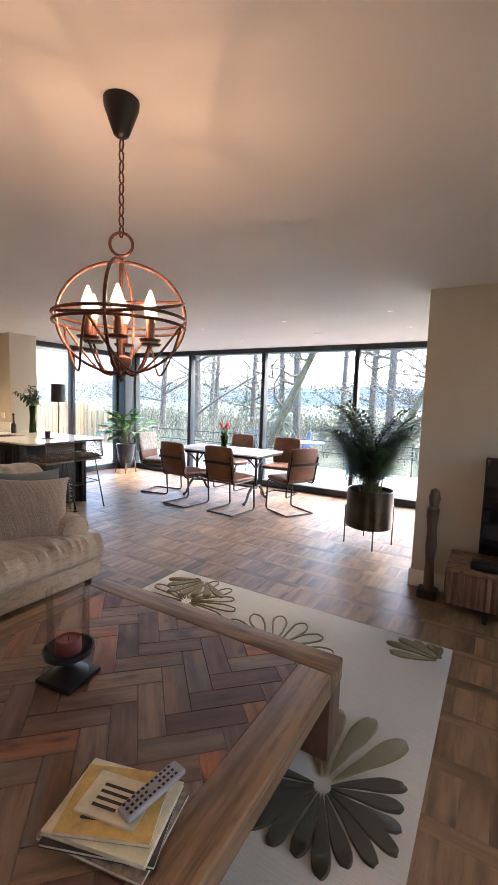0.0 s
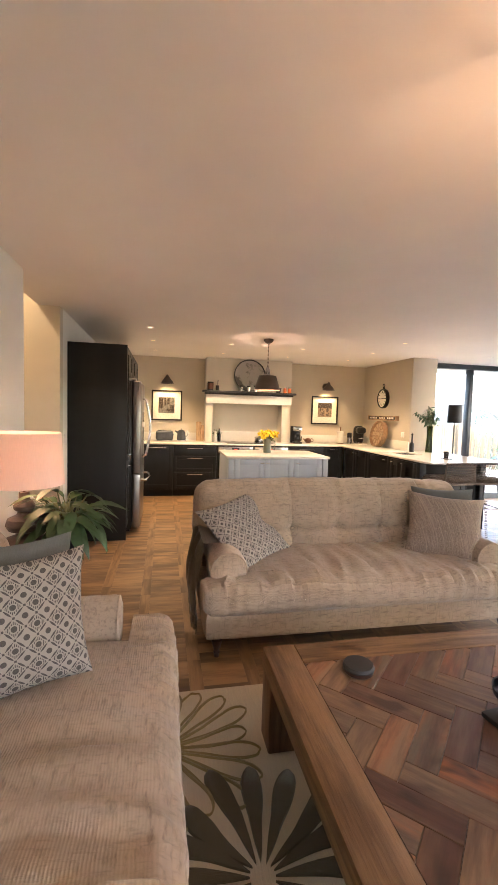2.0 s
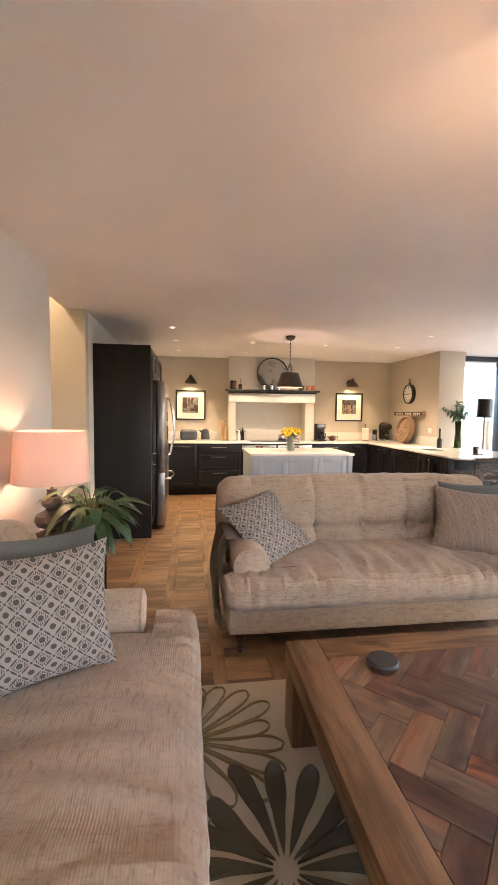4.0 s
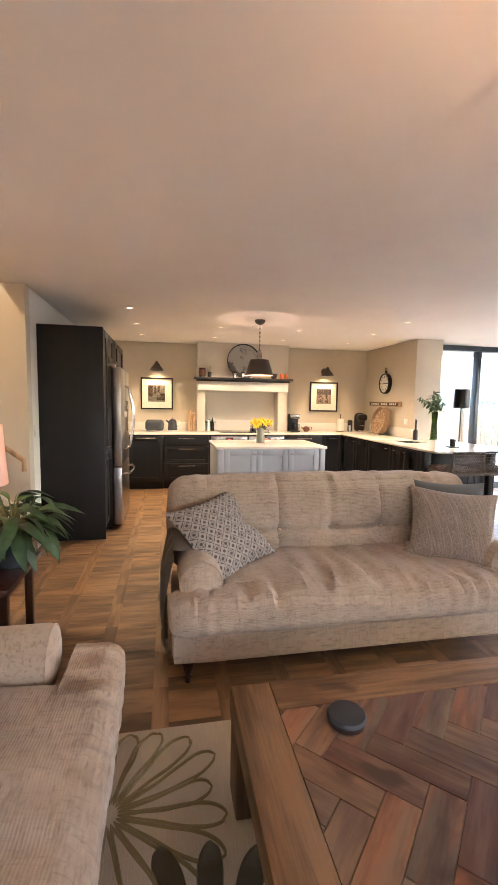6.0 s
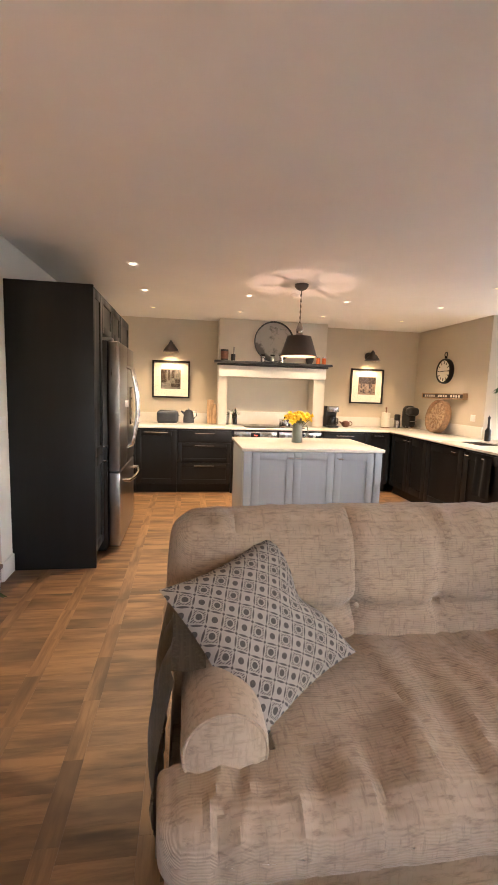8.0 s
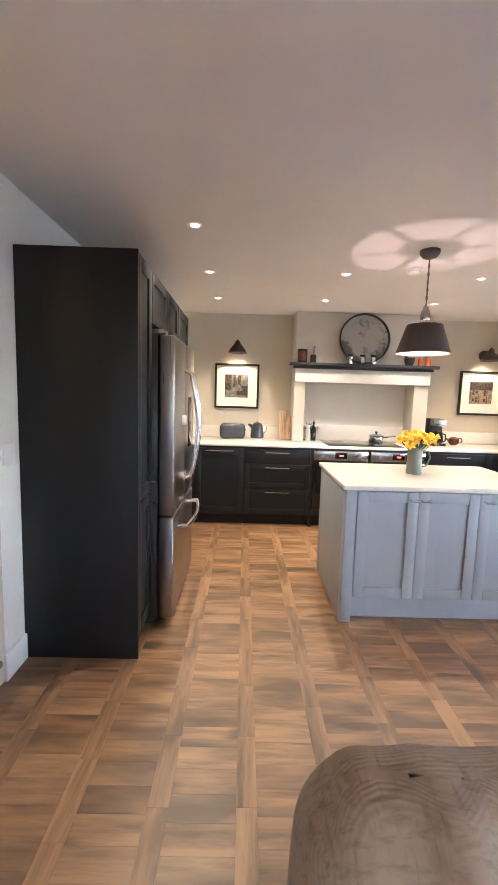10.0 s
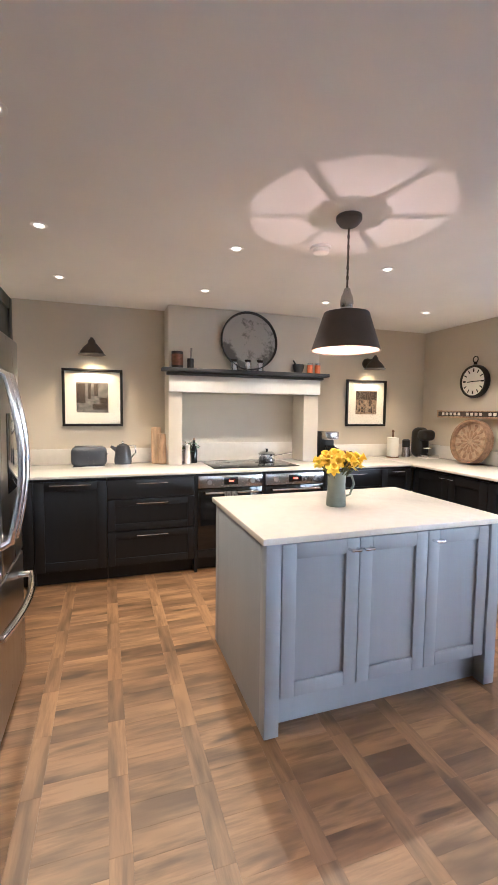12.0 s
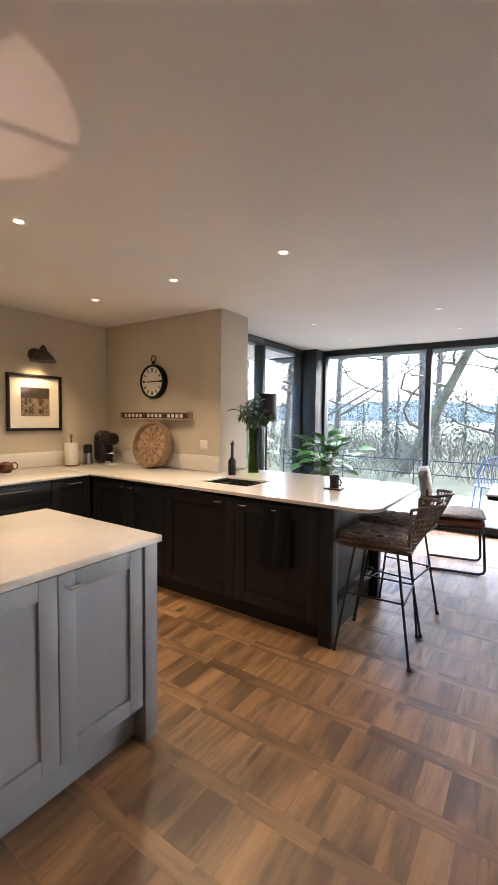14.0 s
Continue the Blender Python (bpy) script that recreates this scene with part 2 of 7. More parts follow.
M = {
    "wall": mat("wall_paint", (0.56, 0.50, 0.40), 0.85, var=0.04, scale=1.5, bump=0.05, fine=180),
    "breast": mat("cream_wall_paint", (0.64, 0.60, 0.52), 0.85, var=0.04, scale=1.5, bump=0.05, fine=180),
    "pier": mat("pale_wall_paint", (0.72, 0.70, 0.64), 0.85, var=0.03, scale=1.5, bump=0.05, fine=180),
    "ceiling": mat("ceiling_paint", (0.74, 0.72, 0.70), 0.9, var=0.03, scale=1.2, bump=0.04, fine=150),
    "white": mat("white_trim_paint", (0.80, 0.79, 0.76), 0.4, var=0.04, bump=0.03),
    "dark": mat("charcoal_cabinet_paint", (0.011, 0.0115, 0.013), 0.45, var=0.2, bump=0.05, fine=120, stretch=(1, 1, 0.1), spec=0.3),
    "island": mat("blue_grey_cabinet_paint", (0.31, 0.335, 0.375), 0.45, var=0.04, bump=0.05, fine=120, stretch=(1, 1, 0.1)),
    "quartz": mat("white_quartz", (0.70, 0.67, 0.62), 0.16, var=0.03, scale=20, bump=0.0, fine=200),
    "steel": mat("brushed_steel", (0.33, 0.31, 0.29), 0.3, 1.0, var=0.04, fine=40, stretch=(1, 1, 0.05), bump=0.0),
    "chrome": mat("chrome", (0.75, 0.75, 0.76), 0.14, 1.0, var=0.05, bump=0.0),
    "black": mat("black_metal", (0.015, 0.014, 0.014), 0.4, 0.3, var=0.2, bump=0.05),
    "bronze": mat("aged_copper_metal", (0.17, 0.08, 0.055), 0.4, 0.85, var=0.35, scale=30, bump=0.1),
    "frame": mat("anthracite_aluminium", (0.035, 0.042, 0.05), 0.4, 0.2, var=0.08, bump=0.02),
    "blackglass": mat("black_glass", (0.008, 0.008, 0.009), 0.06, var=0.05, bump=0.0),
    "pane": glass("window_glass"),
    "clear": glass("clear_glass"),
    "greenglass": glass("green_vase_glass", (0.42, 0.50, 0.16)),
    "sofa": ribbed("oatmeal_ribbed_sofa_cloth", (0.41, 0.318, 0.228)),
    "sofadark": fabric("olive_throw_cloth", (0.22, 0.18, 0.12), 120),
    "taupe": fabric("taupe_textured_cloth", (0.34, 0.265, 0.20), 170, 0.3, bump=0.8),
    "greycloth": fabric("grey_green_velvet", (0.13, 0.135, 0.125), 400, 0.1),
    "tilecloth": tile_cloth("printed_cushion_cloth", (0.31, 0.275, 0.235), (0.03, 0.028, 0.028), (0.24, 0.21, 0.18)),
    "shade": thin_shade("pale_pink_lampshade_cloth", (0.84, 0.68, 0.60)),
    "lining": mat("warm_enamel_lining", (0.42, 0.29, 0.19), 0.5, var=0.06),
    "beam": wood("reclaimed_beam_wood", [(0.165, 0.085, 0.034), (0.245, 0.137, 0.058), (0.31, 0.185, 0.088)], 0.5, (3, 40, 40), coords="Object", spread=0.3, bump=0.6, streaks=0.85, smudge=0.6),
    "beam_y": wood("reclaimed_beam_wood_across", [(0.165, 0.085, 0.034), (0.245, 0.137, 0.058), (0.31, 0.185, 0.088)], 0.5, (40, 3, 40), coords="Object", spread=0.3, bump=0.6, streaks=0.85, smudge=0.6),
    "herring": wood("herringbone_wood", [(0.09, 0.036, 0.022), (0.22, 0.13, 0.07), (0.27, 0.165, 0.09), (0.36, 0.12, 0.038), (0.15, 0.105, 0.068), (0.24, 0.15, 0.085), (0.12, 0.045, 0.03), (0.20, 0.13, 0.08)], 0.42, (4, 32, 32), coords="Object", spread=1.0, bump=0.35, streaks=0.55, smudge=0.4),
    "floor_y": wood("floor_plank_wood", FLOOR_TONES, 0.40, (17, 1.8, 1), spread=0.6, size=1.0, bump=0.05, streaks=0.75, smudge=0.85, spec=0.85),
    "floor_x": wood("floor_strip_wood", FLOOR_TONES, 0.40, (1.8, 17, 1), spread=0.6, size=1.0, bump=0.05, streaks=0.75, smudge=0.85, spec=0.85),
    "floor_yj": wood("floor_plank_wood_rest", FLOOR_TONES, 0.40, (17, 1.8, 1), "island", spread=0.6, bump=0.05, streaks=0.75, smudge=0.85, spec=0.85),
    "floor_xj": wood("floor_strip_wood_rest", FLOOR_TONES, 0.40, (1.8, 17, 1), "island", spread=0.6, bump=0.05, streaks=0.75, smudge=0.85, spec=0.85),
    "grout": mat("floor_joint", (0.15, 0.09, 0.05), 0.6, var=0.1),
    "leather": mat("tan_leather", (0.17, 0.07, 0.032), 0.5, var=0.25, scale=8, bump=0.2, fine=140),
    "walnut": wood("walnut_wood", [(0.10, 0.05, 0.028), (0.19, 0.10, 0.055), (0.26, 0.15, 0.08)], 0.5, (20, 20, 2), coords="Object"),
    "palewood": wood("pale_wood", [(0.36, 0.23, 0.12), (0.45, 0.30, 0.17), (0.52, 0.37, 0.22)], 0.55, (20, 20, 2), coords="Object"),
    "fence": wood("new_fence_wood", [(0.27, 0.19, 0.10), (0.32, 0.23, 0.13), (0.37, 0.27, 0.16)], 0.8, (14, 14, 1), "island", coords="Object"),
    "turned": mat("dark_turned_wood", (0.075, 0.05, 0.037), 0.55, var=0.3, scale=14, bump=0.25, stretch=(1, 1, 4)),
    "legwood": mat("dark_leg_wood", (0.04, 0.015, 0.009), 0.3, var=0.2),
    "rug": fabric("cream_rug_pile", (0.58, 0.51, 0.38), 300, 0.12, bump=1.0),
    "ruggold": fabric("olive_gold_rug_pile", (0.24, 0.19, 0.08), 300, 0.15, bump=1.0),
    "rugdark": fabric("dark_olive_rug_pile", (0.075, 0.06, 0.028), 300, 0.2, bump=1.0),
    "candle": mat("dark_red_wax", (0.13, 0.022, 0.02), 0.45, var=0.1),
    "paper": mat("printed_paper", (0.62, 0.58, 0.53), 0.6, var=0.12, scale=20),
    "yellowpaper": mat("yellow_printed_paper", (0.60, 0.38, 0.10), 0.5, var=0.25, scale=25),
    "creampaper": mat("cream_printed_paper", (0.70, 0.60, 0.38), 0.5, var=0.15, scale=25),
    "greyplastic": mat("pale_grey_plastic", (0.30, 0.28, 0.26), 0.45, var=0.05),
    "leaf": mat("leaf", (0.07, 0.16, 0.035), 0.4, var=0.45, scale=9, bump=0.1),
    "figleaf": mat("broad_fig_leaf", (0.11, 0.24, 0.045), 0.35, var=0.4, scale=9, bump=0.1),
    "leaf2": mat("dull_leaf", (0.045, 0.088, 0.03), 0.5, var=0.45, scale=9),
    "palm": mat("palm_leaf", (0.045, 0.105, 0.022), 0.5, var=0.45, scale=9),
    "stem": mat("plant_stem", (0.12, 0.13, 0.05), 0.6, var=0.2),
    "soil": mat("soil", (0.03, 0.02, 0.014), 0.95, var=0.4, scale=40),
    "petal": mat("daffodil_petal", (0.95, 0.66, 0.015), 0.5, var=0.12, scale=40),
    "red": mat("tulip_petal", (0.62, 0.05, 0.03), 0.5, var=0.2),
    "sage": mat("sage_enamel", (0.22, 0.25, 0.21), 0.35, var=0.08),
    "slate": mat("slate_blue_enamel", (0.05, 0.055, 0.068), 0.25, var=0.08),
    "potmetal": mat("dark_bronze_pot", (0.07, 0.065, 0.055), 0.32, 0.85, var=0.4, scale=5, bump=0.05),
    "mantel": mat("dark_grey_mantel_paint", (0.028, 0.03, 0.034), 0.45, var=0.1),
    "plate": mottled("mottled_galvanised_metal", (0.36, 0.35, 0.33), (0.06, 0.058, 0.055)),
    "shadegrey": mat("grey_brown_lamp_paint", (0.075, 0.06, 0.052), 0.5, 0.1, var=0.15),
    "cream": mat("cream_enamel", (0.75, 0.66, 0.55), 0.45, var=0.05),
    "bluechair": mat("blue_painted_metal", (0.10, 0.16, 0.30), 0.45, var=0.1),
    "orange": mat("orange_label", (0.65, 0.16, 0.04), 0.4, var=0.1),
    "bark": mat("grey_brown_bark", (0.17, 0.145, 0.12), 0.9, var=0.45, scale=8, bump=0.6, fine=30, stretch=(3, 3, 0.7)),
    "mossbark": mat("mossy_bark", (0.16, 0.14, 0.08), 0.9, var=0.5, scale=5, bump=0.6, fine=30),
    "conifer": mat("conifer_needles", (0.10, 0.13, 0.09), 0.8, var=0.5, scale=6),
    "brush": mat("winter_brush", (0.19, 0.175, 0.125), 0.9, var=0.5, scale=4),
    "ground": mat("winter_grass", (0.085, 0.09, 0.045), 0.95, var=0.45, scale=0.8, bump=0.5, fine=30),
    # distance haze is painted into this pale, low-contrast colour
    "hill": mat("haze_paled_hills", (0.42, 0.41, 0.38), 1.0, var=0.15, scale=0.02, fine=0.2, bump=0.0),
    "paving": mat("pale_stone_paving", (0.45, 0.43, 0.40), 0.8, var=0.15, scale=3),
    "bulb": glow("warm_bulb", (1.0, 0.62, 0.30), 0.35),
    "bulbdl": glow("downlight_lens", (1.0, 0.74, 0.42), 0.7),
    "bulbday": glow("downlight_lens_dim", (1.0, 0.85, 0.7), 0.25),
    "led": glow("red_clock_digits", (1.0, 0.05, 0.02), 0.4),
    "print": mat("grey_photographic_print", (0.20, 0.19, 0.18), 0.6, var=0.8, scale=22),
    "printdark": mat("dark_photographic_print", (0.05, 0.035, 0.028), 0.6, var=0.5, scale=22),
    "printwarm": mat("brown_photographic_print", (0.30, 0.22, 0.15), 0.6, var=0.8, scale=60),
    "mount": mat("picture_mount_card", (0.78, 0.75, 0.68), 0.8, var=0.02),
    "plasticwhite": mat("white_plastic", (0.75, 0.73, 0.70), 0.4, var=0.02),
    "wicker": mat("grey_brown_rattan", (0.12, 0.09, 0.065), 0.6, var=0.4, scale=40, bump=0.5),
    "fur": fabric("brown_sheepskin", (0.16, 0.125, 0.105), 60, 0.5, bump=1.0),
    "palefur": fabric("pale_sheepskin", (0.52, 0.49, 0.45), 60, 0.3, bump=1.0),
    "steelmesh": mat("sink_steel", (0.42, 0.40, 0.38), 0.25, 1.0, var=0.1),
    "basket": mat("carved_tray_wood", (0.30, 0.19, 0.11), 0.65, var=0.35, scale=30, bump=0.4),
    "carved": mat("pale_carved_wood", (0.40, 0.29, 0.19), 0.7, var=0.3, scale=30, bump=0.5),
    "cotton": fabric("black_tea_towel", (0.02, 0.02, 0.022), 200, 0.1),
    "checkcloth": fabric("grey_patterned_towel", (0.38, 0.36, 0.34), 60, 0.5),
}


# ---------------- mesh helpers ----------------
ORIGIN = {}


def thing(name, at, label, category, group="", kind="", turn=0.0):
    """A top-level thing whose parts are given in world places."""
    o = new(name)
    o.matrix_basis = pose(*at)
    o.empty_display_size = 0.05
    ORIGIN[o.name] = Vector(at)
    return tagged(o, label, category, group, kind)


def finish(bm, name, material, smooth=True):
    bmesh.ops.recalc_face_normals(bm, faces=bm.faces)
    me = bpy.data.meshes.new(name)
    bm.to_mesh(me)
    bm.free()
    me.materials.append(material)
    if smooth:
        me.shade_smooth()
        me.set_sharp_from_angle(angle=radians(38))
    return me


def part(name, bm, material, parent, label="", kind=""):
    at = ORIGIN[parent.name]
    bmesh.ops.translate(bm, verts=bm.verts, vec=-at)
    o = new(name, finish(bm, name, material))
    o.parent = parent
    ORIGIN[o.name] = at
    return tagged(o, label, kind=kind)


def solid(name, bm, material, label, category, group="", kind=""):
    """A top-level thing that is one mesh, with its origin under its middle."""
    xs, ys, zs = zip(*[v.co for v in bm.verts])
    at = Vector(((min(xs) + max(xs)) / 2, (min(ys) + max(ys)) / 2, min(zs)))
    bmesh.ops.translate(bm, verts=bm.verts, vec=-at)
    o = new(name, finish(bm, name, material))
    o.location = at
    ORIGIN[o.name] = at
    return tagged(o, label, category, group, kind)


def box(x0, x1, y0, y1, z0, z1, bevel=0.0, bm=None, seg=2):
    b = bmesh.new()
    v = [b.verts.new(p) for p in ((x0, y0, z0), (x1, y0, z0), (x1, y1, z0), (x0, y1, z0), (x0, y0, z1), (x1, y0, z1), (x1, y1, z1), (x0, y1, z1))]
    for f in ((3, 2, 1, 0), (4, 5, 6, 7), (0, 1, 5, 4), (1, 2, 6, 5), (2, 3, 7, 6), (3, 0, 4, 7)):
        b.faces.new([v[i] for i in f])
    if bevel:
        bmesh.ops.bevel(b, geom=b.edges[:], offset=bevel, segments=seg, affect="EDGES", profile=0.5)
    return join(bm, b)


def join(bm, b):
    if bm is None:
        return b
    me = bpy.data.meshes.new("tmp")
    b.to_mesh(me)
    b.free()
    bm.from_mesh(me)
    bpy.data.meshes.remove(me)
    return bm


def lathe(profile, x=0, y=0, z=0, seg=24, bm=None, m=None):
    """profile: (radius, height) pairs turned round the upright axis."""
    b = bmesh.new()
    rings = []
    for r, h in profile:
        if r < 1e-5:
            rings.append([b.verts.new((0, 0, h))])
        else:
            rings.append([b.verts.new((r * math.cos(2 * math.pi * i / seg), r * math.sin(2 * math.pi * i / seg), h)) for i in range(seg)])
    for a, c in zip(rings, rings[1:]):
        for i in range(seg):
            j = (i + 1) % seg
            if len(a) == 1 and len(c) > 1:
                b.faces.new((a[0], c[i], c[j]))
            elif len(c) == 1 and len(a) > 1:
                b.faces.new((a[i], a[j], c[0]))
            elif len(a) > 1:
                b.faces.new((a[i], a[j], c[j], c[i]))
    if m is not None:
        b.transform(m)
    bmesh.ops.translate(b, verts=b.verts, vec=(x, y, z))
    return join(bm, b)


def cyl(x, y, z, r, h, seg=20, bm=None, m=None, r2=None):
    r2 = r if r2 is None else r2
    return lathe([(0, 0), (r, 0), (r2, h), (0, h)], x, y, z, seg, bm, m)


def tube(points, r, seg=8, bm=None, closed=False):
    """A round bar along points; r may be one radius or one for each point."""
    pts = [Vector(p) for p in points]
    rs = [r] * len(pts) if isinstance(r, (int, float)) else r
    b = bmesh.new()
    rings, up = [], None
    n = len(pts)
    for i, p in enumerate(pts):
        a, c = (pts[i - 1], pts[(i + 1) % n]) if closed else (pts[max(0, i - 1)], pts[min(n - 1, i + 1)])
        d = (c - a).normalized()
        if up is None:
            up = Vector((0, 0, 1)) if abs(d.z) < 0.9 else Vector((1, 0, 0))
        s = d.cross(up).normalized()
        up = s.cross(d).normalized()
        rings.append([b.verts.new(p + rs[i] * (math.cos(2 * math.pi * k / seg) * s + math.sin(2 * math.pi * k / seg) * up)) for k in range(seg)])
    pairs = list(zip(rings, rings[1:])) + ([(rings[-1], rings[0])] if closed else [])
    for a, c in pairs:
        for k in range(seg):
            j = (k + 1) % seg
            b.faces.new((a[k], a[j], c[j], c[k]))
    if not closed:
        b.faces.new(rings[0])
        b.faces.new(rings[-1])
    return join(bm, b)


def ring(x, y, z, r, t, seg=40, bm=None, m=None, side=8):
    pts = [Vector((r * math.cos(2 * math.pi * i / seg), r * math.sin(2 * math.pi * i / seg), 0)) for i in range(seg)]
    if m is not None:
        pts = [m @ p for p in pts]
    return tube([p + Vector((x, y, z)) for p in pts], t, side, bm, True)


def rounded(w, d, h, r, m=None, bm=None, n=6, puff=0.0, wrinkle=0.0, seed=0, res=16):
    """A soft block, w by d by h about the origin: swollen faces, rounded edges, creases."""
    b = bmesh.new()
    bmesh.ops.create_cube(b, size=2.0)
    bmesh.ops.subdivide_edges(b, edges=b.edges[:], cuts=res, use_grid_fill=True)
    half = Vector((w / 2, d / 2, h / 2))
    for v in b.verts:
        c = v.co.copy()
        p = Vector((c.x * half.x, c.y * half.y, c.z * half.z))
        core = Vector([max(-half[k] + r, min(half[k] - r, p[k])) for k in range(3)])
        off = p - core
        if off.length > 1e-6:
            p = core + off.normalized() * r
        u = (1 - c.x ** 2) * (1 - c.y ** 2), (1 - c.y ** 2) * (1 - c.z ** 2), (1 - c.x ** 2) * (1 - c.z ** 2)
        p.z += math.copysign(puff, c.z) * u[0] if abs(c.z) > 0.99 else 0
        p.x += math.copysign(puff, c.x) * u[1] if abs(c.x) > 0.99 else 0
        p.y += math.copysign(puff, c.y) * u[2] if abs(c.y) > 0.99 else 0
        if wrinkle:
            p += wrinkle * noise.noise_vector(p * 7 + Vector((seed, 0, 0))) + wrinkle * 0.6 * noise.noise_vector(p * 19 + Vector((seed, 5, 0)))
        v.co = p
    if m is not None:
        b.transform(m)
    return join(bm, b)


def pillow(w, h, t, m, seed=0, n=18, dent=0.0):
    """A scatter cushion in the x-z plane of m, with pinched corners and UVs in metres."""
    b = bmesh.new()
    uvl = b.loops.layers.uv.new("UVMap")
    grid = {}
    for side in (1, -1):
        for i in range(n + 1):
            for j in range(n + 1):
                u, v = 2 * i / n - 1, 2 * j / n - 1
                edge = abs(u) == 1 or abs(v) == 1
                if side == -1 and edge:
                    grid[side, i, j] = grid[1, i, j]
                    continue
                x = u * w / 2 * (1 - 0.11 * (1 - v * v) * abs(u))
                z = v * h / 2 * (1 - 0.11 * (1 - u * u) * abs(v))
                th = t / 2 * ((1 - u ** 2) * (1 - v ** 2)) ** 0.42
                th *= 1 - dent * math.exp(-((u / 0.25) ** 2)) * max(0, v)
                z -= dent * 0.28 * h * math.exp(-((u / 0.3) ** 2)) * max(0, v) ** 2
                wr = 0.006 * noise.noise(Vector((u * 3 + seed, v * 3, side)))
                grid[side, i, j] = b.verts.new((x, side * (th + (0 if edge else wr)), z))
    for side in (1, -1):
        for i in range(n):
            for j in range(n):
                ids = [(i, j), (i + 1, j), (i + 1, j + 1), (i, j + 1)]
                f = b.faces.new([grid[side, a, c] for a, c in ids])
                for l, (a, c) in zip(f.loops, ids):
                    l[uvl].uv = (a / n * w, c / n * h)
    b.transform(m)
    return b


def blade(length, width, bend=0.3, n=5, fold=0.12):
    """One leaf along +x from the origin, arched and folded along its rib, with a little thickness."""
    b = bmesh.new()
    rows = []
    for i in range(n + 1):
        s = i / n
        w = width / 2 * math.sin(math.pi * min(1, s * 0.93 + 0.07)) ** 0.8
        x, z = length * s * (1 - 0.15 * bend * s), -bend * length * s * s
        rows.append([b.verts.new((x, -w, z + fold * w)), b.verts.new((x, 0, z)), b.verts.new((x, w, z + fold * w))])
    for a, c in zip(rows, rows[1:]):
        for k in (0, 1):
            b.faces.new((a[k], a[k + 1], c[k + 1], c[k]))
    return b


def merged(pieces):
    """One bmesh from (bmesh, matrix) pieces that share sources."""
    verts, faces, cache = [], [], {}
    for src, m in pieces:
        if id(src) not in cache:
            src.verts.index_update()
            cache[id(src)] = ([v.co.copy() for v in src.verts], [[v.index for v in f.verts] for f in src.faces])
        vs, fs = cache[id(src)]
        k = len(verts)
        verts += [m @ v for v in vs]
        faces += [[i + k for i in f] for f in fs]
    me = bpy.data.meshes.new("tmp")
    me.from_pydata(verts, [], faces)
    b = bmesh.new()
    b.from_mesh(me)
    bpy.data.meshes.remove(me)
    return b


def setting(name, bm, material, label, category):
    return solid(name, bm, material, label, category, kind="structure")


# ---------------- shell ----------------
H = 2.434
XB, YR, YL = -8.13, 3.73, -1.24          # kitchen back wall, kitchen side wall, stair-side wall
GX, GY = -6.93, 6.55                     # glazed side and glazed front
XE = 3.2                                 # far end wall behind the walk

setting("wall_kitchen_back", box(XB - 0.2, XB, YL - 0.2, YR + 0.45, -0.05, H), M["wall"], "warm greige painted kitchen wall behind the range", "wall")
setting("wall_kitchen_side", box(XB, -6.46, YR, YR + 0.44, -0.05, H, 0.004), M["wall"], "greige painted wall ending in a square pier", "wall")
setting("wall_stair_side", box(XB, -4.77, YL - 0.12, YL, -0.05, H), M["pier"], "pale painted wall beside the tall cabinets", "wall")
setting("wall_lounge", box(-3.55, XE, YL - 0.2, YL, -0.05, H, 0.004), M["pier"], "pale painted lounge wall behind the sofa", "wall")
# end wall in four pieces round an added opening that lets skylight in
for k, q in enumerate(((YL - 0.2, 0.1, -0.05, H), (2.9, GY + 0.2, -0.05, H), (0.1, 2.9, 2.25, H), (0.1, 2.9, -0.05, 0.95))):
    setting("wall_end_%d" % (k + 1), box(XE, XE + 0.2, *q), M["wall"], "plain greige painted end wall", "wall")
setting("wall_television", box(-0.5, XE, 3.68, 3.9, -0.05, H, 0.004), M["wall"], "greige painted wall with the television", "wall")
setting("wall_dining_end", box(1.42, 1.62, 3.9, GY + 0.1, -0.05, H), M["wall"], "plain greige painted dining end wall", "wall")
setting("wall_stairwell_far", box(-4.77, -4.65, -4.4, YL - 0.002, -0.05, H + 1.4), M["wall"], "greige painted stairwell wall with the handrail", "wall")
setting("wall_stairwell_near", box(-3.55, -3.43, -4.4, YL - 0.202, -0.05, H + 1.4), M["wall"], "greige painted stairwell wall", "wall")
setting("wall_stairwell_end", box(-4.77, -3.43, -4.6, -4.4, -0.05, H + 1.4), M["wall"], "greige painted end of the stairwell", "wall")
setting("ceiling", box(XB - 0.2, XE + 0.2, YL - 0.2, GY + 0.25, H, H + 0.25), M["ceiling"], "smooth matt off-white painted ceiling", "ceiling")
_b = box(-4.65, -3.55, -4.4, YL - 0.2, H + 1.2, H + 1.3)
setting("ceiling_stairwell", _b, M["ceiling"], "white painted ceiling over the stairs", "ceiling")
setting("floor", box(XB - 0.2, XE + 0.2, YL - 0.2, GY + 0.2, -0.06, -0.004), M["grout"], "wood-look parquet floor in ladder pattern", "floor")
